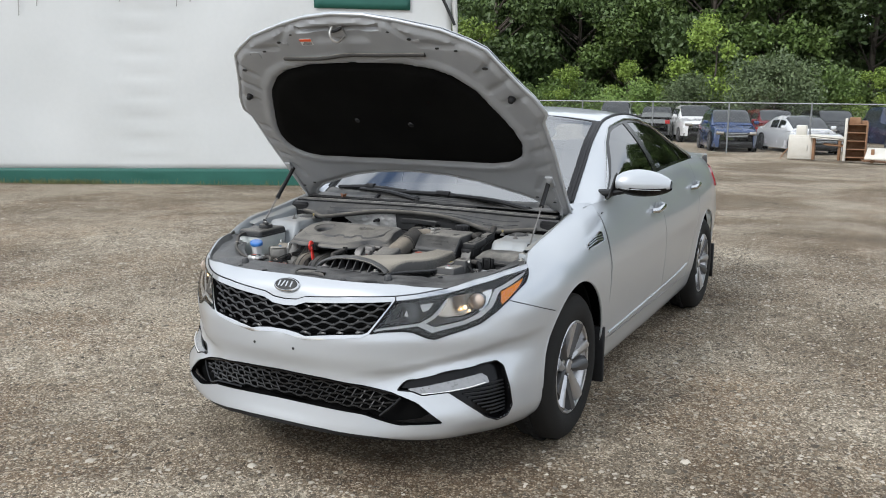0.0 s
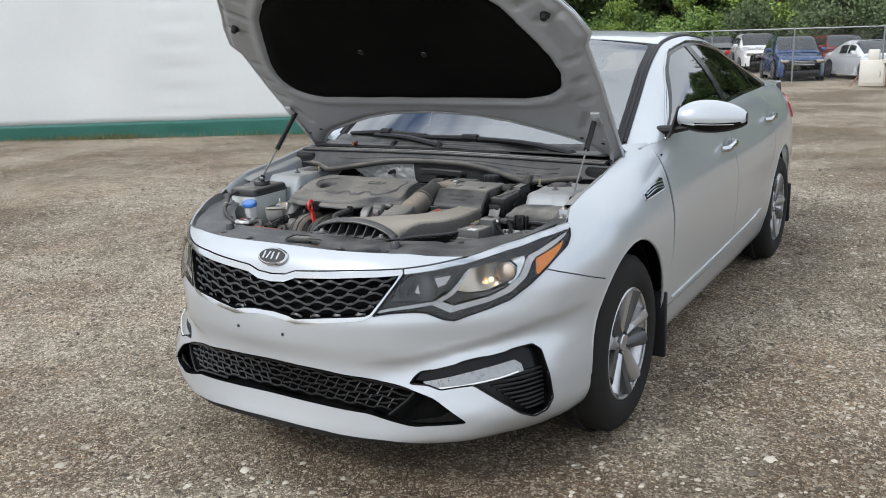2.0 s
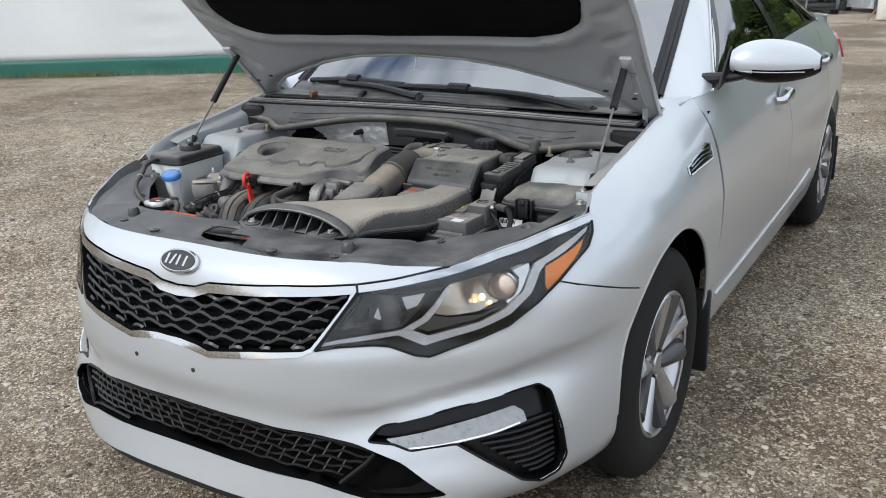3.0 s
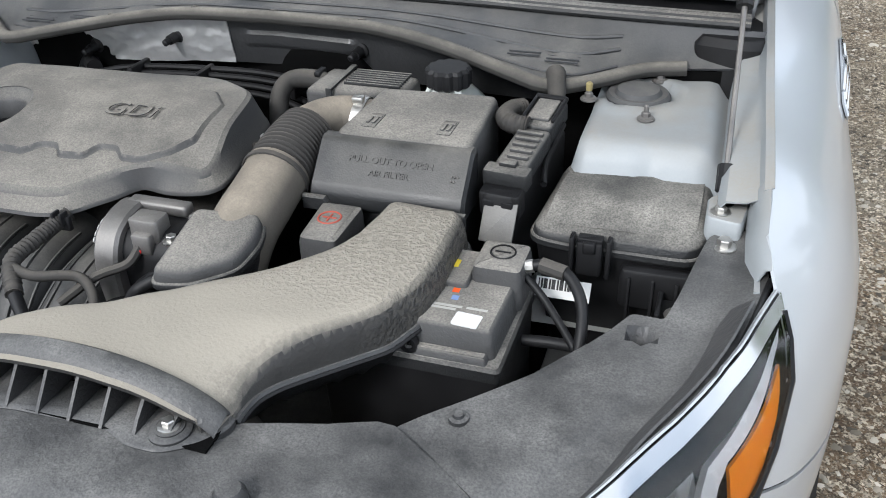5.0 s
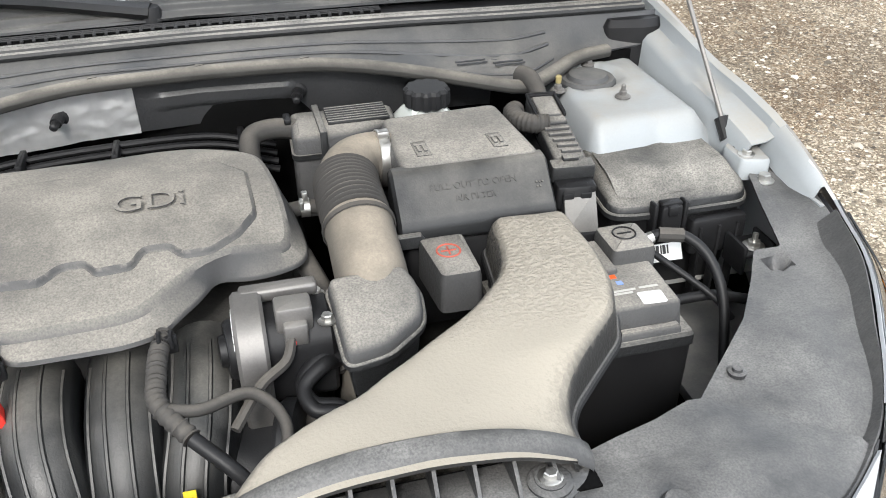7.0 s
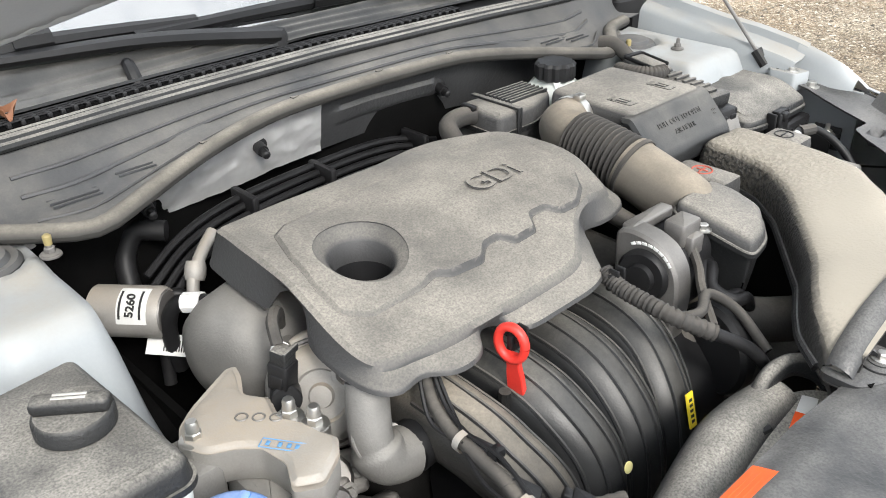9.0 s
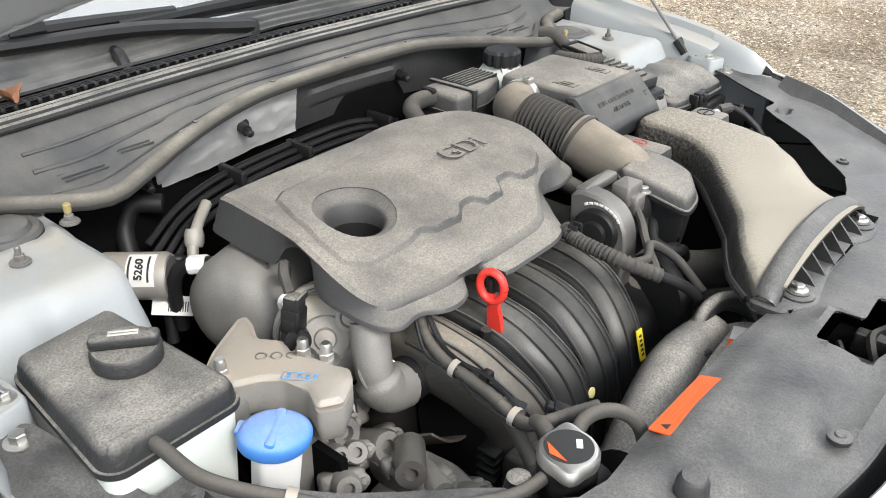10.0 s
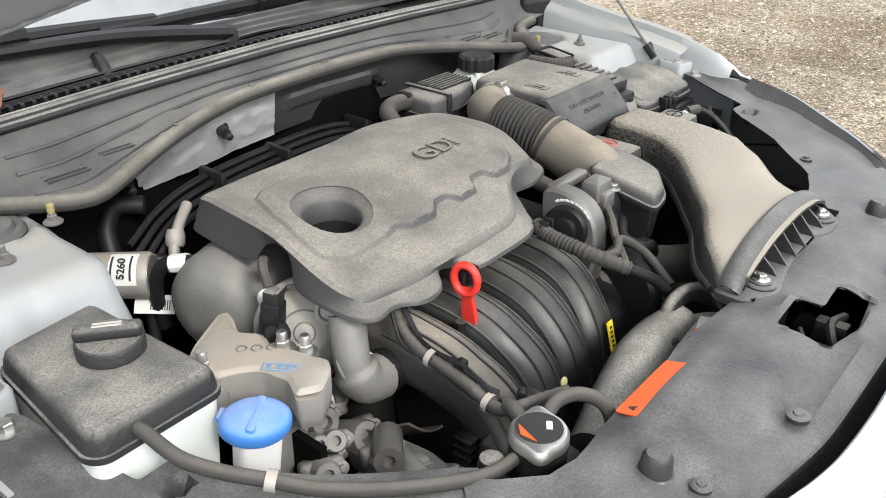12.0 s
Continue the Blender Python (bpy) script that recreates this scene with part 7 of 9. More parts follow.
for k in range(5):
    part("text_bar", prism(rect(-.003, -.016 + k * .0068, .003, -.0125 + k * .0068), [(.0018, 0), (.0024, 0)], Matrix.Translation((-.055, .4365, .718)) @ pose(0, 0, 0, 74, 0, 0)), PRINT, tag)
part("paint_dot", lathe([(.007, 0), (.007, .0015)], 14, Matrix.Translation((-.172, .4385, .706)) @ pose(0, 0, 0, 76, 0, 0)), plain("pale_yellow", (.72, .66, .3), .5), manifold, "pale yellow paint dot")
for x in (-.23, -.06):
    part("clip", join(block(x - .012, .548, .835, x + .012, .556, .856, .002), block(x - .008, .542, .845, x - .004, .556, .862, .001), block(x + .004, .542, .845, x + .008, .556, .862, .001)), BLACK, manifold, "small black wiring clip")

# dipstick
dip = thing("dipstick", "red plastic dipstick handle beside the manifold", "dipstick")
ring = [(-.246 + .0165 * math.cos(a) * .15, .545 - .0165 * math.cos(a) * .98, .852 + .0195 * math.sin(a)) for a in np.linspace(0, 2 * math.pi, 25)]
part("handle_ring", tube(ring, .0056, 8, 1, False, .9), RED, dip, "red loop of the dipstick", 60)
flat_m = Matrix(((.15, 0, -.98, 0), (-.98, 0, -.15, 0), (0, 1, 0, 0), (0, 0, 0, 1)))
part("stem", prism(rounded([(-.0105, -.070), (.0105, -.070), (.0095, -.045), (.0075, -.030), (.011, -.015), (-.011, -.015), (-.0075, -.030), (-.0095, -.045)], .003), [(-.004, .001), (-.003, 0), (.003, 0), (.004, .001)], Matrix.Translation((-.246, .545, .853)) @ Matrix.Rotation(radians(-10), 4, "Y") @ flat_m), RED, dip, "flat red dipstick grip")
part("guide_tube", tube([(-.254, .545, .795), (-.255, .55, .70), (-.25, .56, .55)], .007, 8, 5), SOOT, dip)

# throttle body
throttle = thing("throttle_body", "grey throttle body with motor and plugs", "throttle body")
lx2 = Matrix(((0, 0, 1, 0), (1, 0, 0, 0), (0, 1, 0, 0), (0, 0, 0, 1)))
HOOK = rounded([(.604, .866), (.585, .874), (.555, .872), (.528, .860), (.512, .836), (.507, .80), (.512, .735), (.535, .725), (.560, .74), (.600, .79)], .012)
part("housing", prism(HOOK, [(.010, .004), (.014, 0), (.040, 0), (.044, .004)], lx2), ALU_DARK, throttle, "grey cast housing round the motor", 40)
part("top_bar", block(.02, .582, .858, .106, .602, .874, .004), ALU_DARK, throttle, "", 40)
part("motor_body", prism(rounded([(.525, .76), (.525, .835), (.545, .858), (.59, .858), (.605, .84), (.605, .76)], .012), [(.044, 0), (.112, 0), (.116, .004)], lx2), BLACK, throttle, "black motor body", 40)
tm = aim((.012, .556, .822), (-.10, .545, .826))
part("motor", lathe([(.034, -.004), (.034, .008), (.030, .013), (.019, .013), (.017, .020), (.007, .021)], 28, tm), BLACK, throttle, "round black motor cap", 40)
for k in range(8):
    a = -.9 + k * .2
    part("number_mark", block(-.002, -.0035, 0, .002, .0035, .0008, .0003, Matrix.Translation((.0098, .556, .822)) @ Matrix.Rotation(-math.pi / 2, 4, "Y") @ pose(.041 * math.cos(a), .041 * math.sin(a), .0, 0, 0, math.degrees(a))), LABEL, throttle)
part("plug", join(block(.055, .535, .845, .095, .565, .878, .004), block(.062, .525, .835, .088, .54, .862, .003)), ALU_DARK, throttle, "grey electric plug")
part("plug_wire", tube([(.07, .53, .845), (.06, .512, .828), (.03, .488, .82), (.0, .452, .80)], .006, 8, 6), HOSE, throttle)
part("red_seal", block(.066, .523, .838, .074, .528, .843, .001), RED, throttle)
for x, y in ((.104, .592), (.110, .54)):
    part("bolt", bolt(x, y, .852, .0065), STEEL, throttle)

# ---- air intake: scoop, hose, filter box, resonator ----
SCOOP = rounded([(-.027, .312), (-.021, .288), (.0, .284), (.08, .283), (.147, .283), (.22, .283), (.29, .284), (.316, .290), (.318, .312), (.317, .335), (.320, .354), (.333, .376), (.37, .414), (.418, .462), (.441, .522), (.447, .58), (.444, .672), (.432, .686),
                 (.345, .690), (.330, .678), (.320, .60), (.305, .565), (.26, .515), (.205, .475), (.115, .410), (.06, .384), (.022, .362), (-.006, .334)], .012, 3)
duct_rise = pchip([0, .003, .008, .015, .026, .04], [0, .48, .78, .92, .98, 1.0])


def arch_z(x):
    """The low arch of the duct's mouth."""
    q = min(abs(x - .145) / .168, 1)
    return .829 + .044 * (1 - q ** 2.2) ** .8


def scoop_crown(x, y):
    t = step(.42, .305, y)
    return (.868 + .004 * step(.42, .62, y)) * (1 - t) + max(arch_z(x), .822) * t


def scoop_top(x, y):
    d = edge_distance(SCOOP, x, y)
    low = .818
    crown = scoop_crown(x, y)
    rise = duct_rise(d)
    if y < .325 and -.005 < x < .300:
        rise = max(rise, step(.325, .302, y))
    h = low + (crown - low) * rise
    h += .0014 * noise.noise(Vector((x * 20, y * 20, 3)))
    return Vector((x, y, h))


scoop = thing("air_intake_duct", "broad plastic air intake duct under thick tan dust", "air duct")
part("shell", relief(SCOOP, scoop_top, .0075, (), (.003, .008, .015)), DUSTY_THICK, scoop, "black plastic shell hidden under tan dust", 60, .004)
_i = min(range(len(SCOOP)), key=lambda i: abs(SCOOP[i][0] - .318) + abs(SCOOP[i][1] - .312))
part("seam", tube([(x, y, .8175) for x, y in SCOOP[_i:]], .0040, 6, 1), SHROUD, scoop, "moulded seam round the duct")
part("seam", tube([(x, y, .8135) for x, y in inset(SCOOP, -.002 if area2(SCOOP) > 0 else .002)[_i:]], .0034, 6, 1), BLACK, scoop)
low_scoop = relief(inset(SCOOP, .004) if area2(SCOOP) > 0 else inset(SCOOP, -.004), lambda x, y: Vector((x, y, .768 + .04 * (1 - step(0, .03, edge_distance(SCOOP, x, y))))), .02)
part("lower_shell", (low_scoop[0], [tuple(reversed(f)) for f in low_scoop[1]]), DUSTY, scoop, "black lower half of the duct", 60, .003)


ARCH_X = [.145 - .168 * math.cos(math.pi * i / 36) for i in range(37)]
part("mouth_band", grid(lambda u, v: Vector((ARCH_X[int(round(u * 36))], .310 - (0, .003, .011, .019, .021)[int(round(v * 4))] + .004 * math.sin(math.pi * u), arch_z(ARCH_X[int(round(u * 36))]) + (.0, .0035, .0020, -.002, -.007)[int(round(v * 4))])), 36, 4), SHROUD, scoop, "black band round the duct's mouth", 50, .005)
# Near-black floor and back paint the shade deep in the mouth.
part("mouth_floor", grid(lambda u, v: Vector((-.02 + .335 * u, .268 + .05 * v, .8245)), 12, 4), LINER_SHADE, scoop, "", 60, .003)
part("mouth_back", grid(lambda u, v: Vector((.004 + .286 * u, .334, .822 + (arch_z(.004 + .286 * u) - .012 - .822) * v)), 8, 2), LINER_SHADE, scoop, "", 60, .003)
FLANGE = rounded([(-.030, .318), (-.030, .276), (.018, .250), (.046, .256), (.10, .266), (.205, .269), (.238, .255), (.272, .255), (.304, .275), (.320, .300), (.320, .318)], .010)
part("mouth_flange", prism(FLANGE, [(.815, 0), (.823, 0), (.8255, .003)]), SHROUD, scoop, "flat mounting flange", 40)
for i in range(8):
    x = .020 + i * .0365
    part("fin", prism([(.266, .8245), (.318, .8245), (.318, arch_z(x) - .004), (.302, arch_z(x) - .006), (.276, .836)], [(-.0018, 0), (.0018, 0)], Matrix(((0, 0, 1, x), (1, 0, 0, 0), (0, 1, 0, 0), (0, 0, 0, 1)))), SHROUD, scoop, "upright fin in the mouth")
for x, y in ((.023, .277), (.270, .282)):
    ear = part("ear", prism([(x + .021 * math.cos(a), y + .021 * math.sin(a)) for a in np.linspace(0, 6.283, 25)[:-1]], [(.8225, 0), (.828, 0), (.830, .003)]), SHROUD, scoop, "mounting ear")
    part("washer", lathe([(.0145, 0), (.0145, .002), (.010, .003)], 20, pose(x, y, .8295)), SHROUD, ear)
    part("bolt", bolt(x, y, .832, .0068, .007), STEEL, ear, "zinc bolt")

filter_box = thing("air_filter_box", "dusty black plastic air filter box", "filter box")
part("box", prism(rounded([(.236, .742), (.428, .742), (.418, .917), (.243, .908)], .018, 5), [(.74, 0), (.905, 0), (.914, .002), (.918, .005), (.920, .010)]), DUSTY_LIGHT, filter_box, "dark plastic box with dust on top", 50)
lx = Matrix(((0, 0, 1, 0), (1, 0, 0, 0), (0, 1, 0, 0), (0, 0, 0, 1)))
prof = rounded([(.756, .916), (.739, .917), (.733, .913), (.692, .871), (.686, .860), (.684, .844), (.692, .836), (.756, .836)], .003, 2)
drawer = part("drawer", prism(prof, [(.222, .006), (.226, 0), (.428, 0), (.432, .006)], lx), RUNNER, filter_box, "dark front drawer of the box", 30)
slope_m = Matrix.Translation((.327, .7125, .8925)) @ pose(0, 0, 0, 45, 0, 0)
part("writing", lettering("PULL OUT TO OPEN", .0125, .0008, slope_m @ pose(0, .008, .0001)), RUNNER, drawer, "raised words on the drawer", 30)
part("writing", lettering("AIR FILTER", .0115, .0008, slope_m @ pose(0, -.009, .0001)), RUNNER, drawer, "raised words on the drawer", 30)
for k in range(5):
    part("moulded_dot", lathe([(.0018, 0), (.0014, .0008)], 8, slope_m @ pose(.083 + .004 * (k % 3), -.001 - .006 * (k // 3), 0)), DUSTY, drawer)
for x, sgn in ((.238, 1), (.414, -1)):
    part("foot", prism([(x - .022, .838), (x + .022, .838), (x + .022 - .012 * (sgn > 0), .858), (x - .022 + .012 * (sgn < 0), .858)], [(.0, 0), (.006, .0), (.008, .002)], Matrix.Translation((0, .6845, 0)) @ Matrix(((1, 0, 0, 0), (0, 0, -1, 0), (0, 1, 0, 0), (0, 0, 0, 1)))), DUSTY, drawer)
for x in (.276, .380):
    part("clip_well", block(x - .010, .768, .9185, x + .010, .812, .9212, .001), DUSTY, filter_box, "dark slot")
    part("clip", join(block(x - .0065, .778, .9205, x - .0015, .797, .9235, .001), block(x + .0015, .778, .9205, x + .0065, .797, .9235, .001), block(x - .0085, .797, .920, x + .0085, .806, .9225, .001)), DUSTY_LIGHT, filter_box, "black hinge clip")
part("tray", block(.232, .695, .70, .428, .87, .836, .010), BLACK, filter_box, "black lower half")
part("tab", block(.266, .676, .822, .286, .690, .834, .002), DUSTY, filter_box)

hose = thing("intake_hose", "tan dusty rubber intake hose with a bellows", "hose")
part("elbow", tube([(.246, .850, .882), (.226, .849, .885), (.198, .838, .887), (.180, .812, .887), (.174, .782, .885)], lambda t: .037 + .002 * t, 28, 8), TAN_HOSE, hose, "smooth elbow", 60)
part("bellows", tube([(.174, .790, .8855), (.172, .760, .883), (.172, .730, .879), (.173, .698, .8725)], lambda t: .0410 + .0032 * math.cos(2 * math.pi * 12 * t), 32, 40), HOSE, hose, "ribbed bellows", 70)
part("lower_pipe", tube([(.173, .700, .873), (.173, .655, .860), (.172, .60, .842), (.168, .562, .80), (.16, .548, .72)], lambda t: .0445 - .002 * step(.02, .10, t) + .001 * t, 28, 10), TAN_HOSE, hose, "smooth lower pipe", 60)
part("clamp", lathe([(.0385, -.008), (.0400, -.007), (.0400, .007), (.0385, .008)], 28, aim((.233, .8495, .8845), (.30, .851, .880)), False), STEEL, hose, "steel band clamp")
part("clamp_screw", block(.226, .832, .921, .242, .846, .931, .002), STEEL, hose)
part("collar", lathe([(.0445, -.004), (.0462, -.003), (.0462, .003), (.0445, .004)], 28, aim((.173, .692, .871), (.173, .65, .858)), False), HOSE, hose, "moulded collar")

resonator = thing("resonator_box", "grey plastic resonator box dulled by dust", "resonator")
RES = rounded([(.117, .589), (.206, .594), (.217, .560), (.211, .516), (.166, .483), (.121, .475)], .013, 4)


def leaned(g):
    """Tipped down towards the car's nose."""
    return [Vector((p[0], p[1], p[2] + .20 * (p[1] - .533))) for p in g[0]], g[1]


part("lid", leaned(prism(RES, [(.848, -.001), (.853, -.001), (.862, .002), (.866, .008)])), DUSTY_LIGHT, resonator, "", 50)
part("rim", leaned(prism(RES, [(.842, -.0045), (.848, -.0045), (.8495, -.003)])), DUSTY, resonator, "raised rim", 40)
part("body", leaned(prism(RES, [(.72, .018), (.80, .006), (.842, .001)])), DUSTY, resonator, "", 50)

# ---- battery and its caps ----
battery = thing("battery", "black car battery with a dusty lid", "battery")
part("case", prism(rounded(rect(.318, .488, .530, .656), .008), [(.60, .004), (.772, 0)]), BLACK, battery, "black battery case", 40)
part("ledge", prism(rounded(rect(.316, .486, .532, .658), .008), [(.772, 0), (.786, 0), (.790, .003)]), DUSTY, battery, "dusty ledge under the lid")
part("lid", prism(rounded([(.330, .503), (.520, .503), (.524, .650), (.326, .650)], .008), [(.788, -.002), (.800, .0), (.822, .002), (.826, .006)]), DUSTY_LIGHT, battery, "grey dusty battery lid", 40)
part("lid_step", prism(rounded([(.43, .575), (.470, .575), (.470, .648), (.43, .648)], .005), [(.824, 0), (.830, .001), (.832, .003)]), DUSTY_LIGHT, battery, "", 40)
part("front_lip", prism(rounded([(.345, .490), (.516, .490), (.516, .506), (.345, .506)], .004), [(.788, 0), (.797, .002), (.799, .004)]), DUSTY_LIGHT, battery, "", 40)
part("sticker", moved(prism(rounded(rect(-.015, -.0115, .015, .0115), .003), [(.0, 0), (.0013, 0)]), pose(.4865, .519, .8255, 0, 0, -4)), LABEL, battery, "small white sticker")
part("yellow_mark", prism(rect(.4365, .607, .4495, .622), [(.8315, 0), (.8327, 0)]), YELLOW, battery, "small yellow mark")
for k, (x, y, w, m) in enumerate([(.458, .540, .034, GREY_PRINT), (.455, .5345, .028, GREY_PRINT), (.492, .5405, .024, GREY_PRINT), (.462, .556, .010, BLUE_CAP), (.459, .570, .010, ORANGE)]):
    part("text_bar", prism(rect(x - w / 2, y - .0018, x + w / 2, y + .0018) if k < 3 else rect(x - .004, y - .004, x + .004, y + .004), [(.8255, 0), (.8264, 0)]), m, battery)
part("handle_eye", lathe([(.010, 0), (.010, .010), (.005, .010), (.005, .004)], 16, aim((.428, .500, .800), (.426, .45, .803))), BLACK, battery)


def terminal(x0, y0, x1, y1, z, sign, mat, label, slant=0.0):
    t = thing("terminal_cover", label, "battery cover", "battery terminal covers")
    poly = rounded([(x0 + slant, y0), (x1, y0), (x1, y1), (x0, y1)], .009)
    part("cap", prism(poly, [(z - .055, -.001), (z - .012, 0), (z - .003, .002), (z, .008)]), DUSTY_LIGHT, t, "", 50)
    cx, cy = (x0 + x1) / 2, (y0 + y1) / 2 + .004
    ring = [(cx + .0145 * math.cos(a), cy + .0145 * math.sin(a), z + .0004) for a in np.linspace(0, 6.283, 25)]
    part("ring_mark", tube(ring, .0013, 5, 1, False), mat, t)
    part("sign", block(cx - .0095, cy - .0012, z, cx + .0095, cy + .0012, z + .0014, .0004), mat, t)
    if sign > 0:
        part("sign", block(cx - .0012, cy - .0095, z, cx + .0012, cy + .0095, z + .0014, .0004), mat, t)


FADED_RED = plain("faded_red", (.42, .09, .06), .7)
terminal(.243, .590, .302, .682, .853, 1, FADED_RED, "dusty plastic cover with a red plus sign", .008)
terminal(.469, .592, .528, .656, .848, -1, BLACK, "dusty plastic cover with a minus sign")
cables = thing("battery_cables", "black battery cables with a taped end", "cable")
part("cable", tube([(.526, .622, .836), (.550, .624, .842), (.580, .612, .838), (.600, .585, .818), (.604, .548, .780), (.596, .510, .70)], .0068, 10, 8), BLACK, cables, "thick black cable", 60)
part("cable", tube([(.528, .618, .826), (.552, .606, .808), (.580, .580, .790), (.600, .560, .775), (.62, .545, .75)], .0048, 8, 8), BLACK, cables, "thin black cable", 60)
part("cable", tube([(.535, .578, .765), (.575, .578, .768), (.61, .572, .770), (.66, .560, .760)], .007, 8, 8), BLACK, cables, "", 60)
part("tape", tube([(.545, .624, .841), (.575, .615, .840)], .0095, 10, 2), HOSE, cables)
part("ferrule", tube([(.527, .622, .837), (.536, .623, .839)], .008, 10, 2), STEEL, cables)
part("label", prism(rect(-.033, -.012, .033, .012), [(0, 0), (.001, 0)], Matrix.Translation((.566, .652, .792)) @ pose(0, 0, 0, 62, 0, 0)), LABEL, cables, "white bar-code label")
for k in range(14):
    part("text_bar", prism(rect(-.030 + k * .0032, -.002, -.0285 + k * .0032 + .0008 * (k % 3), .010), [(.0008, 0), (.0014, 0)], Matrix.Translation((.566, .652, .792)) @ pose(0, 0, 0, 62, 0, 0)), PRINT, cables)
part("tray_floor", block(.545, .38, .66, .72, .70, .68, .006), COWL, car, "dusty tray beside the battery")

# ---- fuse box ----
fuse = thing("fuse_box", "black plastic fuse box with a latched dusty lid", "fuse box")
FB = rounded([(.514, .700), (.560, .692), (.706, .692), (.723, .715), (.724, .850), (.704, .874), (.545, .874), (.526, .852)], .022, 4)


def lid_slope(g):
    """The lid falls away towards its front edge."""
    return [Vector((p[0], p[1], p[2] - .016 * step(.765, .695, p[1]) * step(.838, .866, p[2]) - .004 * step(.60, .53, p[0]) * step(.838, .866, p[2]))) for p in g[0]], g[1]


lid_top = relief(inset(FB, .014 if area2(FB) > 0 else -.014), lambda x, y: Vector((x, y, .866 - .016 * step(.765, .695, y) - .004 * step(.60, .53, x) + .0016 * noise.noise(Vector((x * 16, y * 16, 8))))), .012)
part("lid", [lid_slope(prism(FB, [(.832, -.002), (.842, 0), (.852, .002), (.861, .007), (.8655, .0135)])), lid_top], DUSTY, fuse, "black lid scuffed and dusty", 50)
part("lid_rim", prism(FB, [(.824, -.005), (.831, -.005), (.833, -.003)]), DUSTY, fuse, "", 40)
part("box", prism(FB, [(.66, .024), (.76, .010), (.825, .002)]), BLACK, fuse, "black fuse box body", 40)
part("latch", join(block(.576, .672, .802, .606, .688, .848, .003), block(.583, .668, .834, .599, .680, .850, .003), block(.566, .676, .798, .572, .694, .850, .002), block(.610, .676, .798, .616, .694, .850, .002), block(.576, .676, .846, .606, .690, .852, .002)), BLACK, fuse, "black snap latch")
part("step", block(.628, .678, .76, .712, .700, .816, .006), BLACK, fuse)
for x in (.640, .668, .696):
    part("rib", block(x - .002, .674, .70, x + .002, .690, .806, .001), BLACK, fuse)
part("bracket", join(block(.676, .622, .780, .724, .672, .787, .003), block(.676, .622, .755, .682, .672, .798, .002), block(.718, .622, .755, .724, .672, .798, .002)), BLACK, fuse, "black bracket")
part("bolt", join(bolt(.701, .640, .788, .009), lathe([(.004, 0), (.004, .020)], 10, pose(.701, .640, .788))), STEEL, fuse, "zinc bolt")

# ---- control unit plug beside the filter box ----
ecu = thing("control_unit_plug", "black multi-pin plug with a corrugated harness", "electrical plug")
em = Matrix.Translation((.482, .836, .902)) @ pose(0, 0, 0, 6, 0, -6)
part("shell", moved(block(-.023, .010, -.024, .023, .090, .008, .006), em), DUSTY, ecu, "black plug shell", 40)
part("shell_rim", join(*[moved(block(a, b, .006, c, d, .0135, .002), em) for a, b, c, d in ((-.023, .082, .023, .090), (-.023, .024, -.018, .084), (.018, .024, .023, .084))]), BLACK, ecu, "raised rim of the plug")
part("dust_cover", moved(block(-.016, .024, .006, .016, .080, .012, .004), em), DUSTY_LIGHT, ecu, "", 40)
part("front_shell", moved(block(-.022, -.082, -.026, .024, .012, .004, .006), em), DUSTY, ecu, "black front half of the plug", 40)
for k in range(5):
    part("rib", moved(block(-.017 + .002 * k, -.010 - .015 * k, .003, .019, -.004 - .015 * k, .0085, .0015), em), DUSTY_LIGHT, ecu)
part("lever", join(moved(block(-.030, -.104, -.022, .030, -.080, .004, .004), em), moved(block(-.012, -.090, .002, .010, -.078, .009, .002), em)), DUSTY, ecu, "black locking lever")
part("plug_end", join(moved(block(-.027, -.126, -.050, .027, -.102, -.014, .004), em), moved(block(-.020, -.130, -.040, -.004, -.124, -.022, .002), em), moved(block(.004, -.130, -.040, .020, -.124, -.022, .002), em)), BLACK, ecu, "black socket under the lever")
part("harness", tube([(.474, .846, .908), (.452, .848, .910), (.438, .868, .909), (.440, .900, .906), (.452, .92, .902)], lambda t: .0135 + .001 * math.cos(110 * t), 12, 16), HOSE, ecu, "corrugated harness", 60)
part("harness", tube([(.492, .918, .900), (.494, .935, .915), (.488, .960, .932), (.482, .985, .930)], lambda t: .011 + .004 * t, 12, 8), HOSE, ecu, "taped harness end", 60)
part("cable", tube([(.512, .90, .892), (.508, .86, .880), (.505, .82, .87), (.512, .78, .86)], .0045, 8, 6), BLACK, ecu)
part("bracket", moved(block(-.022, -.028, -.002, .022, .028, .002, .0015), Matrix.Translation((.472, .704, .842)) @ pose(0, 0, 0, 62, 0, -6)), CAST, ecu, "bare aluminium bracket")
part("bracket_leg", block(.462, .684, .74, .492, .696, .818, .003), BLACK, ecu)
part("module", moved(block(-.021, -.125, -.19, .021, .09, -.026, .006), Matrix.Translation((.482, .836, .902)) @ pose(0, 0, 0, 0, 0, -6)), BLACK, ecu, "black control module")

# ---- brake reservoir and hydraulic unit ----
brake = thing("brake_fluid_reservoir", "white brake fluid reservoir with a black ribbed cap", "reservoir")
part("tank", prism(rounded(rect(.278, .915, .372, 1.012), .02), [(.80, 0), (.880, 0), (.893, .012), (.915, .034)]), TANK, brake, "white plastic tank", 50)
teeth = [((.0325 + .0026 * (1 if k % 3 else -.3)) * math.cos(2 * math.pi * k / 36), (.0325 + .0026 * (1 if k % 3 else -.3)) * math.sin(2 * math.pi * k / 36)) for k in range(36)]
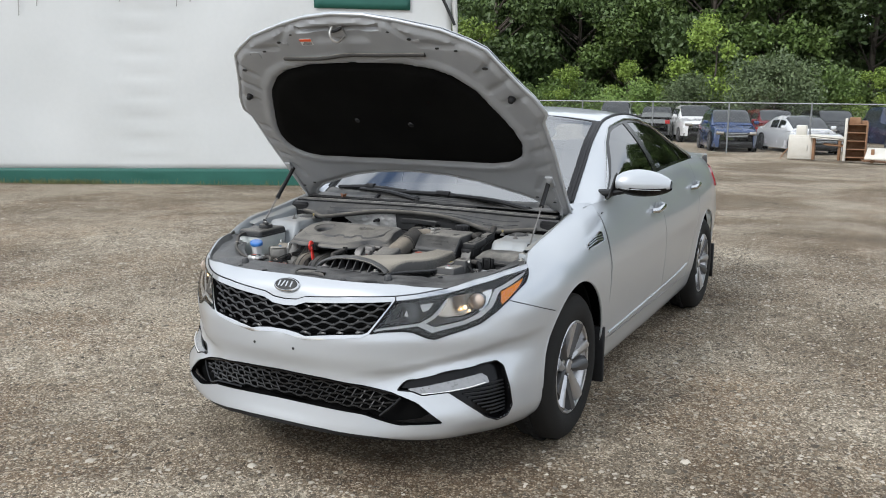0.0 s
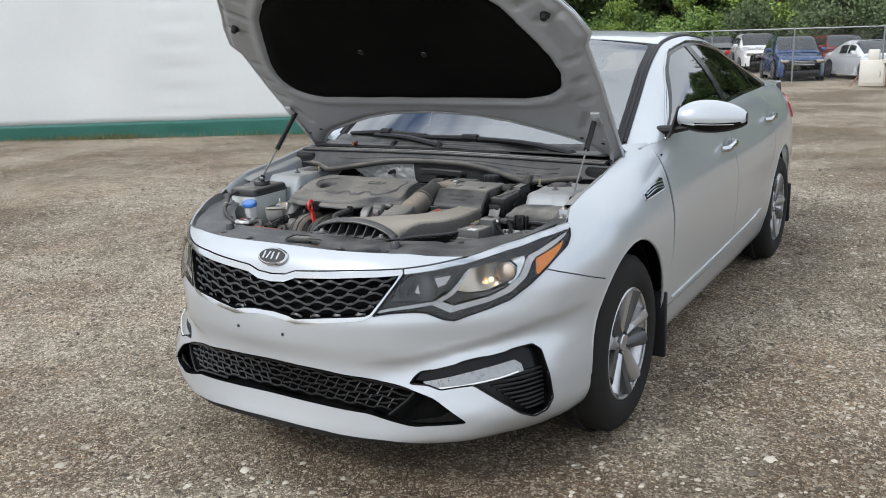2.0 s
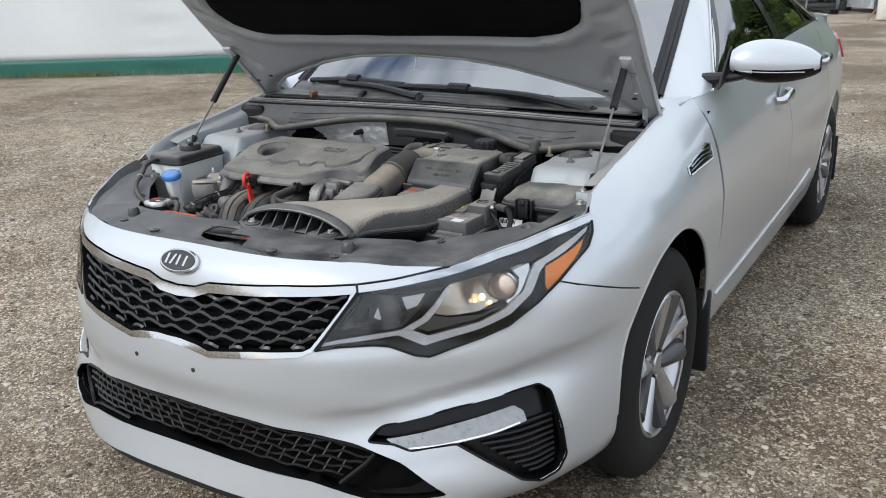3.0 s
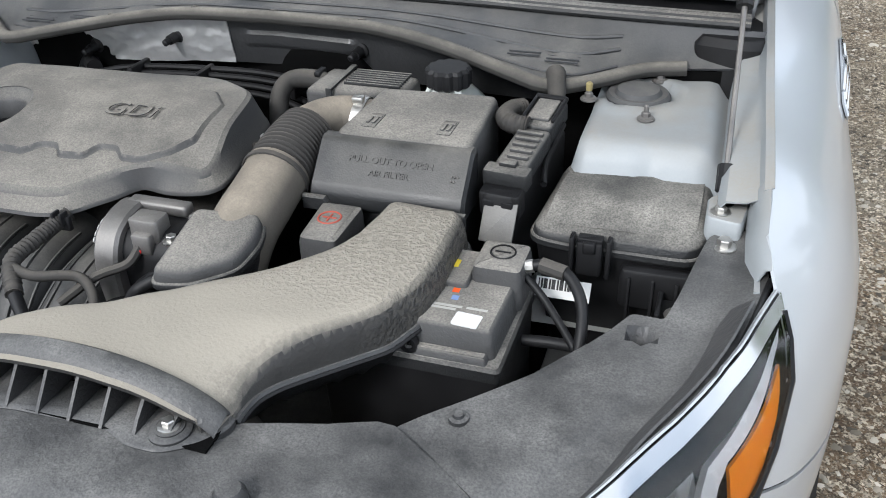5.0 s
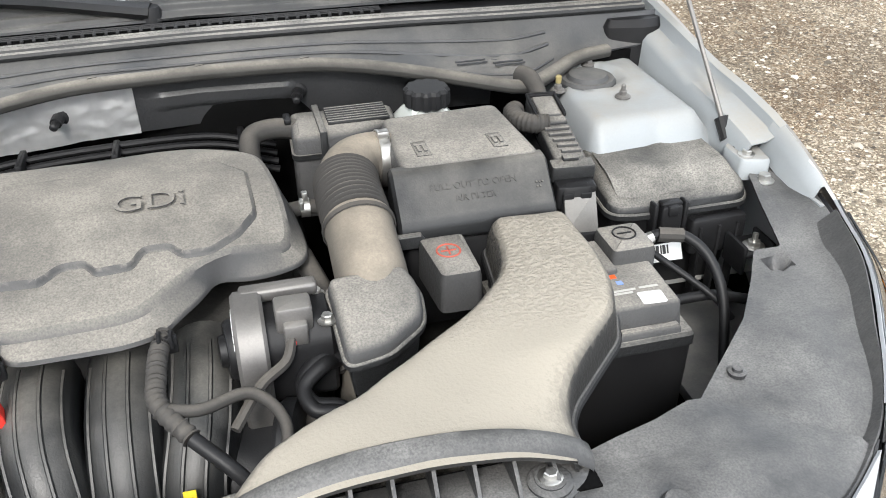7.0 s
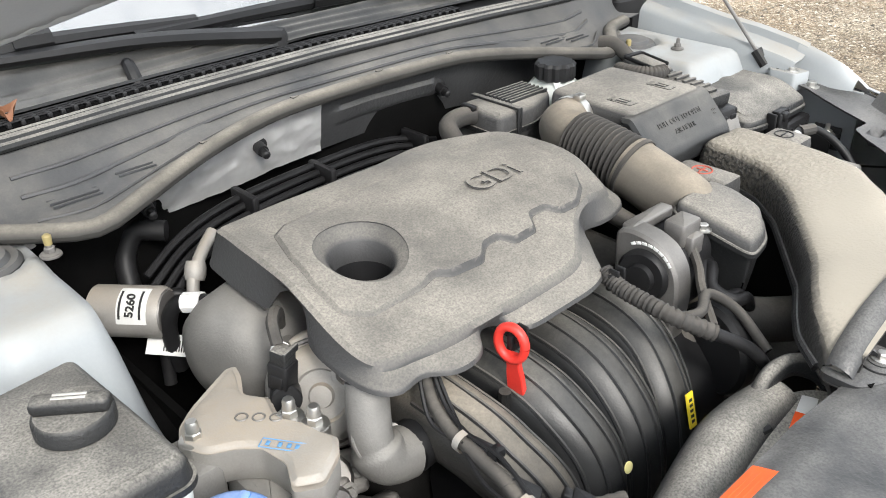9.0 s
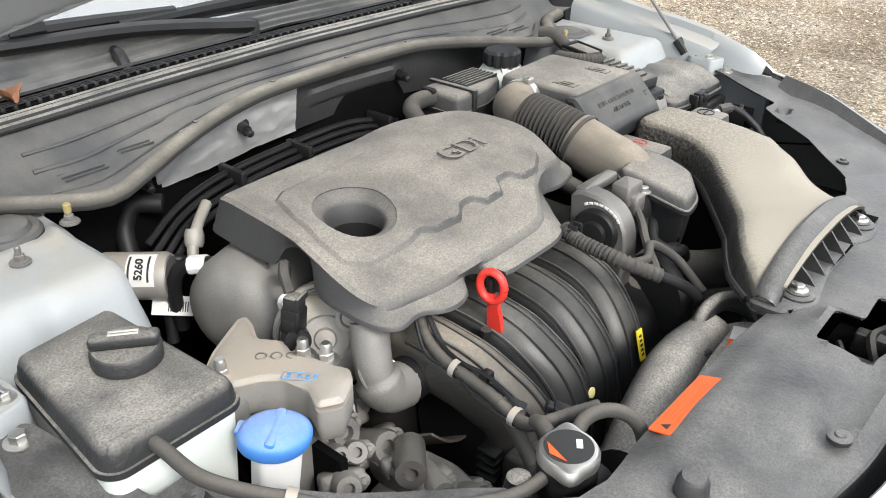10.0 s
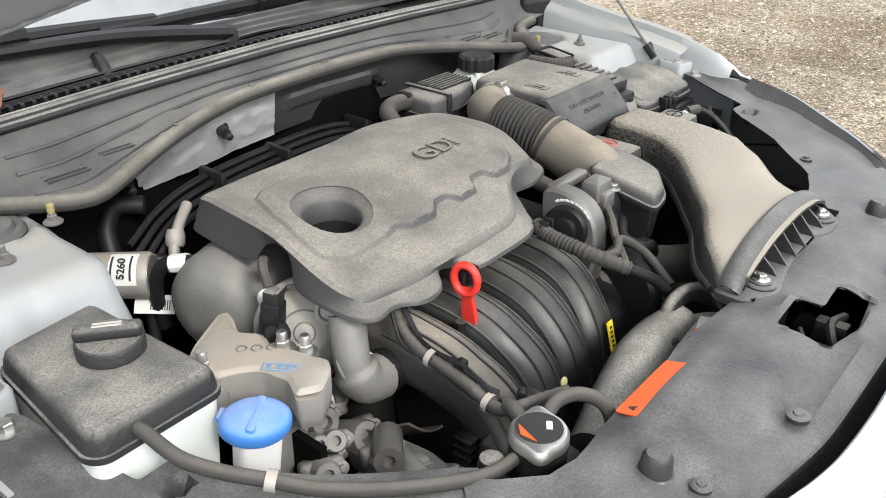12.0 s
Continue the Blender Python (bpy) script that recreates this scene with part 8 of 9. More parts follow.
part("cap", prism(teeth, [(.908, .003), (.911, 0), (.932, 0), (.937, .004)], pose(.326, .963, 0)), BLACK, brake, "black ribbed cap", 30)
unit = thing("canister", "black ribbed plastic canister behind the engine", "canister")
CAN = rounded([(.118, .898), (.200, .898), (.272, .925), (.276, .985), (.122, .992)], .012)
part("body", prism(CAN, [(.78, 0), (.898, 0), (.905, .003), (.909, .010)]), DUSTY_LIGHT, unit, "", 40)
part("body_rim", prism(CAN, [(.872, -.003), (.880, -.003)]), DUSTY, unit)
for k in range(7):
    part("rib", block(.172, .925 + k * .0085, .907, .262, .929 + k * .0085, .914, .0015), DUSTY, unit)
part("strap", join(block(.156, .893, .80, .166, .897, .912, .002), block(.156, .893, .909, .166, .996, .914, .002)), DUSTY, unit, "black strap")
part("hose", tube([(.140, .955, .893), (.100, .962, .897), (.066, .955, .893), (.058, .93, .875), (.066, .90, .83)], .015, 12, 6), HOSE, unit, "dusty hose", 60)
part("hose_clip", block(.112, .948, .905, .122, .975, .914, .002), BLACK, unit)
part("hose", tube([(.085, .775, .862), (.125, .772, .866), (.16, .768, .858)], .010, 10, 6), HOSE, unit, "", 60)
part("spring_clamp", join(lathe([(.0125, -.006), (.0125, .006)], 14, aim((.116, .772, .866), (.15, .771, .866)), False), block(.113, .766, .876, .120, .774, .890, .001), block(.108, .760, .868, .114, .768, .880, .001)), STEEL, unit, "steel spring clamp")

# ---- coolant reservoir, washer filler ----
tank = thing("coolant_reservoir", "translucent coolant reservoir under a dusty black lid", "reservoir")
LID = rounded([(-.700, .785), (-.588, .798), (-.578, .600), (-.588, .590), (-.708, .588), (-.718, .60)], .014, 4)
part("lid", prism(LID, [(.862, -.002), (.874, .0), (.881, .003), (.886, .010)]), DUSTY, tank, "black lid mottled with dust", 50)
part("flange", prism(LID, [(.855, -.005), (.862, -.005)]), DUSTY, tank, "black flange", 40)
part("tank", prism(LID, [(.66, .016), (.76, .006), (.856, .0)]), TANK, tank, "milky translucent tank", 50)
part("rib", tube([(-.585, .575, .84), (-.58, .572, .80), (-.583, .578, .70)], .006, 8, 4), TANK, tank)
cap = part("cap", join(lathe([(.030, .884), (.034, .888), (.034, .900), (.031, .904)], 30, pose(-.630, .692, 0)), block(-.033, -.009, .902, .033, .009, .917, .005, pose(-.630, .692, 0, 0, 0, -38))), DUSTY, tank, "black screw cap with a grip bar", 40)
part("text_bar", block(-.014, -.004, .9165, .014, -.001, .9178, .0004, pose(-.630, .692, 0, 0, 0, -38)), GREY_PRINT, cap)
part("text_bar", block(-.014, .001, .9165, .014, .004, .9178, .0004, pose(-.630, .692, 0, 0, 0, -38)), GREY_PRINT, cap)
part("overflow_hose", tube([(-.672, .600, .868), (-.672, .575, .870), (-.668, .535, .862), (-.648, .505, .85), (-.622, .470, .842), (-.595, .432, .835), (-.54, .385, .825), (-.47, .35, .81), (-.41, .345, .80)], .0070, 10, 8), HOSE, tank, "braided black overflow hose", 60)
part("hose_clip", lathe([(.0105, -.005), (.0105, .005)], 14, aim((-.622, .470, .842), (-.60, .44, .836)), False), ALU, tank, "pale hose clip")

washer = thing("washer_filler", "white washer filler neck with a blue cap", "filler neck")
part("neck", prism(rounded(rect(-.022, -.018, .022, .018), .010), [(-.20, .004), (-.02, .0), (-.004, -.001)], Matrix.Translation((-.572, .548, .838)) @ pose(0, 0, 0, 6, 4, -20)), WHITE_PLASTIC, washer, "white plastic neck", 50)
scal = [((.036 - .005 * abs(math.sin(a)) ** 8) * math.cos(a), (.029 - .004 * abs(math.cos(a)) ** 6) * math.sin(a)) for a in np.linspace(0, 2 * math.pi, 41)[:-1]]
wm = Matrix.Translation((-.573, .550, .836)) @ pose(0, 0, 0, 8, 6, -25)
CAP_ROWS = [(.96, -.009), (1.0, -.006), (1.0, .002), (.96, .006), (.80, .0095), (.45, .0115), (.02, .012)]
wc = part("cap", grid(lambda u, v: wm @ Vector((scal[int(round(u * 40)) % 40][0] * CAP_ROWS[int(round(v * 6))][0], scal[int(round(u * 40)) % 40][1] * CAP_ROWS[int(round(v * 6))][0], CAP_ROWS[int(round(v * 6))][1])), 40, 6, True), BLUE_CAP, washer, "blue snap-on cap", 60, .002)
part("ridge", block(-.026, -.0055, .004, .026, .0055, .0125, .004, wm @ pose(0, 0, 0, 0, 0, 60)), BLUE_CAP, wc)
part("tab", block(.025, -.009, -.004, .038, .009, .003, .003, wm @ pose(0, 0, 0, 0, 0, 150)), BLUE_CAP, wc)

# ---- engine mount, timing cover, left end clutter ----
mount = thing("engine_mount", "cast aluminium engine mount bracket with rust-tan dust", "bracket")
MB = rounded([(-.512, .733), (-.485, .748), (-.451, .766), (-.441, .763), (-.447, .743), (-.462, .716), (-.446, .690), (-.457, .660), (-.443, .635), (-.440, .610), (-.436, .592), (-.450, .572), (-.483, .552), (-.507, .566), (-.490, .600), (-.494, .633), (-.512, .650), (-.536, .662), (-.548, .690), (-.535, .715)], .006, 3)
part("arm", join(relief(MB, lambda x, y: Vector((x, y, .817 - .005 * (1 - step(0, .007, edge_distance(MB, x, y))) + .006 * step(.62, .57, y) - .004 * step(.70, .74, y))), .02, (), (.002, .006)), prism(MB, [(.764, .012), (.772, .003), (.790, .0), (.8115, .0)])), ALU, mount, "", 50)
for x, y in ((-.449, .652), (-.438, .626), (-.533, .689)):
    part("bolt", join(lathe([(.015, -.03), (.015, .0), (.013, .001)], 16, pose(x, y, .812)), bolt(x, y, .812, .0085, .010), lathe([(.0065, 0), (.0065, .020), (.005, .023)], 12, pose(x, y, .812))), STEEL, mount, "zinc bolt")
for k in range(3):
    ring = [(-.486 + .012 * k + .006 * math.cos(a), .680 - .012 * k + .006 * math.sin(a), .8175) for a in np.linspace(0, 6.283, 13)]
    part("cast_mark", tube(ring, .001, 5, 1, False), ALU_DARK, mount)
BLUE_PEN = plain("blue_pen", (.1, .25, .45), .6)
PEN = Matrix.Translation((-.481, .617, .8182)) @ pose(0, 0, 0, 0, 0, -56)
part("pen_mark", tube([PEN @ Vector(q) for q in ((-.022, -.006, 0), (.022, -.006, 0), (.022, .006, 0), (-.022, .006, 0), (-.022, -.006, 0))], .0007, 4, 1, False), BLUE_PEN, mount, "blue pen mark")
for q in (-.015, -.003, .006, .014):
    part("pen_bar", block(q - .002, -.003, 0, q + .002, .003, .0006, .0002, PEN), BLUE_PEN, mount)
part("leg", block(-.515, .60, .45, -.46, .68, .77, .01), CAST, mount)
part("foot", block(-.60, .655, .74, -.52, .72, .80, .010), CAST, mount, "dull foot of the bracket")

part("cam_cover", join(lathe([(.072, -.06), (.074, -.02), (.073, .02), (.066, .042), (.05, .055), (.02, .060)], 32, aim((-.385, .825, .785), (-.50, .79, .785))), block(-.42, .76, .70, -.33, .89, .81, .03)), CAST, engine, "dull grey cast cover with a rounded end", 50)
pump_m = aim((-.380, .690, .785), (-.465, .610, .835))
pump = part("pump_housing", join(lathe([(.066, -.03), (.066, -.004), (.063, .000), (.054, .002), (.052, .012), (.045, .019), (.030, .022), (.027, .018), (.014, .018), (.012, .024), (.004, .025)], 40, pump_m), lathe([(.017, -.01), (.017, .026), (.012, .028), (.010, .022)], 18, pump_m @ pose(.030, .028, .010))), ALU, engine, "cast round pump housing", 50)
for k in range(6):
    a = 2 * math.pi * k / 6 + .3
    part("lug", lathe([(.012, -.03), (.012, .004), (.009, .006)], 16, pump_m @ pose(.062 * math.cos(a), .062 * math.sin(a), 0)), CAST, pump)
    part("pump_bolt", bolt(0, 0, 0, .0072, .009, pump_m @ pose(.062 * math.cos(a), .062 * math.sin(a), .005)), STEEL, pump)
for r in (.056, .047, .034):
    part("pump_ring", lathe([(r, -.002), (r + .0015, .004 + .34 * (.056 - r)), (r + .004, .004 + .34 * (.056 - r)), (r + .005, -.002)], 36, pump_m @ pose(0, 0, .004), False), CAST, pump)
for x, y, z in ((-.368, .640, .800), (-.360, .605, .765), (-.350, .66, .82)):
    part("flange_bolt", bolt(0, 0, 0, .0075, .010, aim((x, y, z), (x - .08, y - .06, z + .04))), STEEL, engine)
sensor = part("sensor", join(block(-.0115, -.012, 0, .0115, .012, .034, .003, pose(-.430, .690, .818, 6, 0, 20)), block(-.0135, -.008, .006, .0135, .008, .022, .002, pose(-.430, .690, .818, 6, 0, 20))), BLACK, engine, "black sensor plug")
part("plug_head", join(block(-.0095, -.010, .033, .0095, .010, .049, .002, pose(-.430, .690, .818, 6, 0, 20)), block(-.012, -.011, .044, .012, -.007, .053, .001, pose(-.430, .690, .818, 6, 0, 20))), DUSTY, sensor, "plug head with a lock tab")
part("knob", lathe([(.016, -.02), (.016, .0), (.0145, .002), (.004, .0025)], 20, aim((-.436, .676, .812), (-.48, .60, .83))), BLACK, sensor, "round black end of the sensor")
part("sensor_wire", tube([(-.429, .693, .868), (-.424, .706, .884), (-.410, .722, .884), (-.398, .735, .872), (-.392, .745, .85)], .0065, 8, 6), HOSE, engine)
part("elbow_pipe", tube([(-.378, .618, .835), (-.388, .606, .806), (-.391, .597, .778), (-.380, .590, .757), (-.354, .588, .750)], lambda t: .0225 + .006 * step(.50, .55, t), 20, 8), CAST, engine, "grey elbow pipe", 60)
part("elbow_seam", tube([Vector((-.388, .597, .778)) + Vector((.026 * math.cos(a), .014 * math.sin(a), .022 * math.sin(a) - .008 * math.cos(a))) for a in np.linspace(0, 6.283, 25)], .0022, 6, 1, False), CAST, engine)
coupler = part("coolant_hose", tube([(-.352, .589, .751), (-.335, .590, .752), (-.31, .593, .755), (-.27, .60, .76)], .0285, 20, 6), BLACK, engine, "black coolant hose", 60)
part("hose_band", lathe([(.0292, -.006), (.0305, -.005), (.0305, .005), (.0292, .006)], 24, aim((-.330, .5905, .7525), (-.30, .594, .756)), False), DUSTY, coupler)
part("heat_plate", grid(lambda u, v: Vector((-.35 + .08 * u, .548 + .06 * v - .02 * u, .695 - .03 * math.sin(3 * u) - .04 * v)), 8, 6), material("brown_shield", (.08, .07, .06), (.15, .13, .11), .7, .3, 12, 200, .2, dust=.5), engine, "brownish heat plate", 60, .003)
rng = random.Random(77)
CLUTTER = [(-.445, .596, .73, .020), (-.458, .564, .728, .014), (-.475, .572, .73, .012), (-.498, .536, .722, .016), (-.43, .63, .73, .030), (-.40, .575, .69, .022), (-.405, .532, .695, .017), (-.411, .479, .69, .015), (-.390, .441, .69, .016), (-.44, .51, .64, .028), (-.40, .49, .61, .03), (-.465, .62, .70, .024)]
for x, y, z, r in CLUTTER:
    m = aim((x, y, z), (x - .03 + rng.uniform(-.03, .03), y - .08, z + .05 + rng.uniform(-.03, .03)))
    part("boss", join(lathe([(r, -.06), (r, .0), (r * .85, .006), (r * .42, .006), (r * .40, -.004), (.002, -.004)], 16, m), block(-r * 1.6, -r * .8, -.05, r * 1.6, r * .8, -.018, .006, m)), rng.choice((ALU_DARK, CAST, CAST)), engine, "", 40)
    part("boss_bolt", bolt(0, 0, 0, r * .3, .007, m @ pose(r * 1.25, 0, -.018)), CAST, engine)
part("bracket", prism(rounded([(-.42, .59), (-.37, .59), (-.36, .50), (-.375, .435), (-.405, .425), (-.425, .50)], .012), [(.65, .004), (.66, 0), (.680, 0), (.686, .006)]), ALU_DARK, engine, "ribbed cast bracket", 40)
part("bracket_tube", lathe([(.018, -.03), (.018, .03), (.008, .03), (.008, .02)], 20, aim((-.405, .532, .70), (-.47, .47, .715))), ALU_DARK, engine, "cast sleeve")
part("alternator", join(lathe([(.055, -.06), (.062, -.05), (.062, .04), (.05, .06), (.02, .065)], 28, aim((-.40, .46, .56), (-.46, .36, .58))), *[block(.058, -.004, -.045, .068, .004, .035, .002, aim((-.40, .46, .56), (-.46, .36, .58)) @ pose(0, 0, 0, 0, 0, k * 24)) for k in range(15)]), ALU_DARK, engine, "grey finned alternator", 40)
part("solenoid", join(block(-.33, .40, .60, -.27, .46, .70, .008), lathe([(.02, 0), (.02, .04)], 16, aim((-.31, .41, .67), (-.34, .34, .69))), lathe([(.014, 0), (.014, .05)], 14, aim((-.28, .42, .63), (-.30, .33, .64)))), SOOT, engine, "dark solenoid valve", 40)
for k in range(9):
    part("cooling_fin", block(-.325, .472, .575 + k * .013, -.265, .50, .580 + k * .013, .002), BLACK, engine)

wiring = thing("wiring_harness", "taped black wiring harness across the engine front", "wiring")
part("loom", tube([(-.325, .595, .845), (-.335, .570, .815), (-.345, .535, .805), (-.348, .50, .800), (-.352, .458, .795), (-.360, .415, .790), (-.350, .395, .795), (-.325, .378, .80), (-.297, .362, .802)], lambda t: .0075 + .0004 * math.cos(160 * t), 10, 10), HOSE, wiring, "taped loom", 60)
part("loom", tube([(-.352, .452, .795), (-.358, .42, .77), (-.37, .39, .75), (-.385, .375, .76), (-.39, .36, .775)], .0085, 10, 8), HOSE, wiring, "", 60)
part("loom", tube([(-.06, .565, .85), (-.068, .54, .845), (-.070, .505, .842), (-.068, .465, .838), (-.04, .43, .82)], lambda t: .010 + .0012 * math.cos(150 * t), 10, 16), HOSE, wiring, "corrugated loom", 60)
part("loom", tube([(-.04, .43, .82), (.0, .40, .79), (.03, .39, .74), (.04, .395, .66), (.03, .41, .58)], .008, 8, 8), BLACK, wiring, "", 60)
part("loom", tube([(-.068, .46, .838), (-.03, .455, .832), (.02, .475, .825), (.05, .45, .80), (.04, .40, .77)], .0065, 8, 8), HOSE, wiring, "", 60)
for x, y, z in ((-.347, .515, .803), (-.358, .425, .791)):
    part("cable_tie", lathe([(.0112, -.004), (.0112, .004)], 14, aim((x, y, z), (x - .002, y - .05, z - .004)), False), ALU, wiring, "pale cable tie")
part("loom_clip", block(-.345, .474, .80, -.330, .486, .811, .002), BLACK, wiring)
for dx, dz, r in ((.011, -.004, .0028), (.004, .009, .0024), (-.010, -.002, .0022)):
    part("wire", tube([(-.325 + dx, .590, .842 + dz), (-.338 + dx * 1.4, .555, .809 + dz), (-.345 + dx * .6, .515, .803 + dz), (-.350 + dx * 1.6, .470, .797 + dz * 1.5), (-.357 + dx, .425, .791 + dz)], r, 6, 8), BLACK, wiring)
for x, y, z in ((-.338, .498, .796), (-.342, .440, .786), (-.318, .39, .79)):
    part("connector", join(block(-.009, -.014, -.007, .009, .014, .007, .002, pose(x, y, z, 20, 0, 30)), block(-.006, .012, -.005, .006, .022, .005, .0015, pose(x, y, z, 20, 0, 30))), BLACK, wiring, "small black connector")
part("loom", tube([(-.430, .925, .72), (-.438, .920, .785), (-.428, .903, .823), (-.402, .862, .830), (-.375, .82, .825)], lambda t: .0105 - .002 * t, 10, 8), BLACK, wiring, "sleeved cable", 60)
part("plug", tube([(-.424, .896, .8245), (-.411, .876, .8285)], .0125, 10, 2), WHITE_PLASTIC, wiring, "white cable sleeve")
part("eyelet", block(-.392, .80, .815, -.36, .85, .828, .005), ALU, wiring)

rad = thing("radiator_filler", "steel radiator cap with warning print on a black neck", "radiator cap")
lobes = [((.0305 + .009 * max(0, math.cos(2 * a)) ** 4) * math.cos(a), (.0305 + .009 * max(0, math.cos(2 * a)) ** 4) * math.sin(a)) for a in np.linspace(0, 2 * math.pi, 49)[:-1]]
rm = pose(-.396, .337, .823, 0, 0, 35)
rc = part("cap", prism(lobes, [(-.010, 0), (-.002, 0), (.003, .003), (.004, .007)], rm), STEEL, rad, "steel cap", 40)
part("print_disc", prism([(.024 * math.cos(a), .024 * math.sin(a)) for a in np.linspace(0, 6.283, 29)[:-1]], [(.003, 0), (.0046, 0)], rm), PRINT, rc)
part("print_mark", prism([(-.021, .003), (.004, .0205), (-.012, .0185)], [(.0045, 0), (.0052, 0)], rm), ORANGE, rc)
part("print_mark", prism(rect(-.002, -.013, .010, -.007), [(.0045, 0), (.0052, 0)], rm), LABEL, rc)
part("neck", lathe([(.024, -.10), (.024, -.06), (.030, -.05), (.030, -.012), (.026, -.008)], 24, pose(-.396, .337, .823)), BLACK, rad, "black filler neck")
part("base", tube([(-.43, .335, .735), (-.395, .337, .74), (-.34, .335, .735)], .034, 16, 4), BLACK, rad, "", 60)
part("hose", tube([(-.37, .348, .81), (-.345, .350, .822), (-.318, .338, .822), (-.302, .318, .81), (-.298, .305, .78), (-.30, .30, .72)], .0078, 12, 8), HOSE, rad, "grey rubber hose", 60)
part("hose", tube([(-.385, .362, .812), (-.38, .378, .82), (-.375, .39, .815)], .008, 10, 6), HOSE, rad, "", 60)
part("plug", join(lathe([(.014, -.05), (.014, .0), (.012, .010), (.008, .012)], 18, pose(-.440, .362, .795)), lathe([(.0145, -.012), (.0145, -.004)], 18, pose(-.440, .362, .795))), DUSTY, rad, "black capped plug")

fan = thing("cooling_fan_shroud", "black plastic fan shroud behind the radiator", "fan shroud")
part("shroud", prism(rounded([(-.30, .302), (-.18, .338), (-.10, .372), (-.02, .372), (.03, .345), (.05, .30), (.02, .29)], .02), [(.45, 0), (.745, 0), (.762, .012)]), DUSTY, fan, "", 50)
part("barrel", tube([(-.30, .325, .735), (-.20, .345, .742), (-.10, .362, .748), (-.01, .362, .745)], lambda t: .030 + .006 * math.sin(math.pi * t), 18, 8), DUSTY, fan, "rounded dusty rim of the shroud", 60)
part("hoop", tube([(-.06, .365, .745), (-.02, .372, .775), (.02, .362, .782), (.045, .335, .77), (.05, .31, .74)], .011, 10, 6, True, 1.4), DUSTY, fan, "", 60)
fl = part("warning_label", prism(rounded([(-.062, .322), (.0, .338), (.006, .322), (-.055, .305)], .002), [(.7625, 0), (.764, 0)]), LABEL, fan, "white and orange warning label")
part("label_end", prism([(-.062, .322), (-.032, .330), (-.027, .313), (-.055, .305)], [(.7638, 0), (.7646, 0)]), ORANGE, fl)
part("rod", tube([(-.20, .355, .76), (-.12, .345, .765), (-.08, .335, .767)], .005, 8, 4), BLACK, fan)
pipe = thing("lower_hose", "wide dark rubber hose low in the bay", "hose")
part("hose", tube([(.02, .52, .70), (.10, .50, .735), (.16, .45, .735), (.24, .40, .725), (.32, .35, .70)], .030, 16, 8), HOSE, pipe, "", 60)
part("hose", tube([(.10, .70, .84), (.118, .64, .815), (.122, .57, .80), (.13, .54, .78)], .0135, 12, 8), HOSE, pipe, "brownish coolant hose", 60)
for k in range(2):
    part("small_hose", tube([(.135 - .02 * k, .535, .80), (.10, .528 - .012 * k, .812), (.075, .508 - .01 * k, .80), (.082, .482 - .01 * k, .79), (.11, .478 - .01 * k, .782), (.13, .47, .75)], .0085, 10, 8), BLACK, pipe, "", 60)
part("clamp", lathe([(.0145, -.006), (.0145, .006)], 16, aim((.121, .585, .803), (.122, .56, .798)), False), ALU_DARK, pipe)

dryer = thing("metal_canister", "bare metal canister with a printed label", "canister")
DC, DA = Vector((-.448, .958, .795)), Vector((.61, -.79, .05)).normalized()
DN = Vector((-.50, -.40, .62))
DN = (DN - DA * DN.dot(DA)).normalized()
DB = DA.cross(DN)


def on_can(s, a, r):
    return DC + DA * s + (DN * math.cos(a) + DB * math.sin(a)) * r


part("body", grid(lambda u, v: on_can(-.06 + .090 * v, 2 * math.pi * u, .032 if v < .93 else .029), 28, 14, True), ALU, dryer, "", 50, .003)
part("end", lathe([(.029, -.002), (.026, .003), (.012, .004)], 28, Matrix.Translation(DC + DA * .028) @ DA.to_track_quat("Z", "Y").to_matrix().to_4x4()), ALU_DARK, dryer)
lb = part("label", grid(lambda u, v: on_can(-.020 + .038 * v, -.8 + 1.5 * u, .0326), 10, 2), LABEL, dryer, "white printed label", 60, .0006)
ux = DB if DB.z > 0 else -DB
tx = Matrix((ux, DN.cross(ux), DN)).transposed()
part("number", lettering("5260", .0145, .0004, Matrix.Translation(DC + DN * .0340 - DA * .001) @ tx.to_4x4(), .0004), PRINT, lb, "black printed digits")
for k in range(2):
    part("text_bar", grid(lambda u, v, k=k: on_can(-.017 + .026 * k + .003 * v, -.6 + 1.1 * u, .0336), 8, 1), PRINT, lb, "", 60)
part("label", prism(rect(-.028, -.013, .028, .013), [(0, 0), (.0012, 0)], Matrix.Translation((-.440, .925, .758)) @ pose(0, 0, 0, 50, 0, -52)), LABEL, dryer, "white bar-code tag")
for k in range(9):
    part("text_bar", prism(rect(-.006 + k * .0032, -.008, -.0045 + k * .0032, .006), [(.001, 0), (.0016, 0)], Matrix.Translation((-.440, .925, .758)) @ pose(0, 0, 0, 50, 0, -52)), PRINT, dryer)
part("pipe", tube([(-.33, .985, .85), (-.362, .962, .838), (-.385, .945, .82), (-.395, .935, .79)], .008, 12, 6), ALU, dryer, "bare metal pipe", 60)
part("collar", lathe([(.0115, -.012), (.0135, -.004), (.0135, .006), (.0115, .012)], 18, aim((-.378, .951, .826), (-.39, .94, .80))), ALU, dryer)
part("hose", tube([(-.43, 1.03, .78), (-.42, 1.055, .82), (-.40, 1.055, .85), (-.37, 1.03, .85)], .014, 12, 8), BLACK, dryer, "", 60)
part("hose", tube([(-.445, .93, .70), (-.435, .945, .77), (-.42, .955, .80), (-.40, .945, .80), (-.385, .92, .74)], .008, 12, 8), BLACK, dryer, "", 60)

# ---- parked vehicles beyond the fence ----
FAR_Z = -.2
DARK_TYRE = plain("far_tyre", (.025, .025, .026), .85)
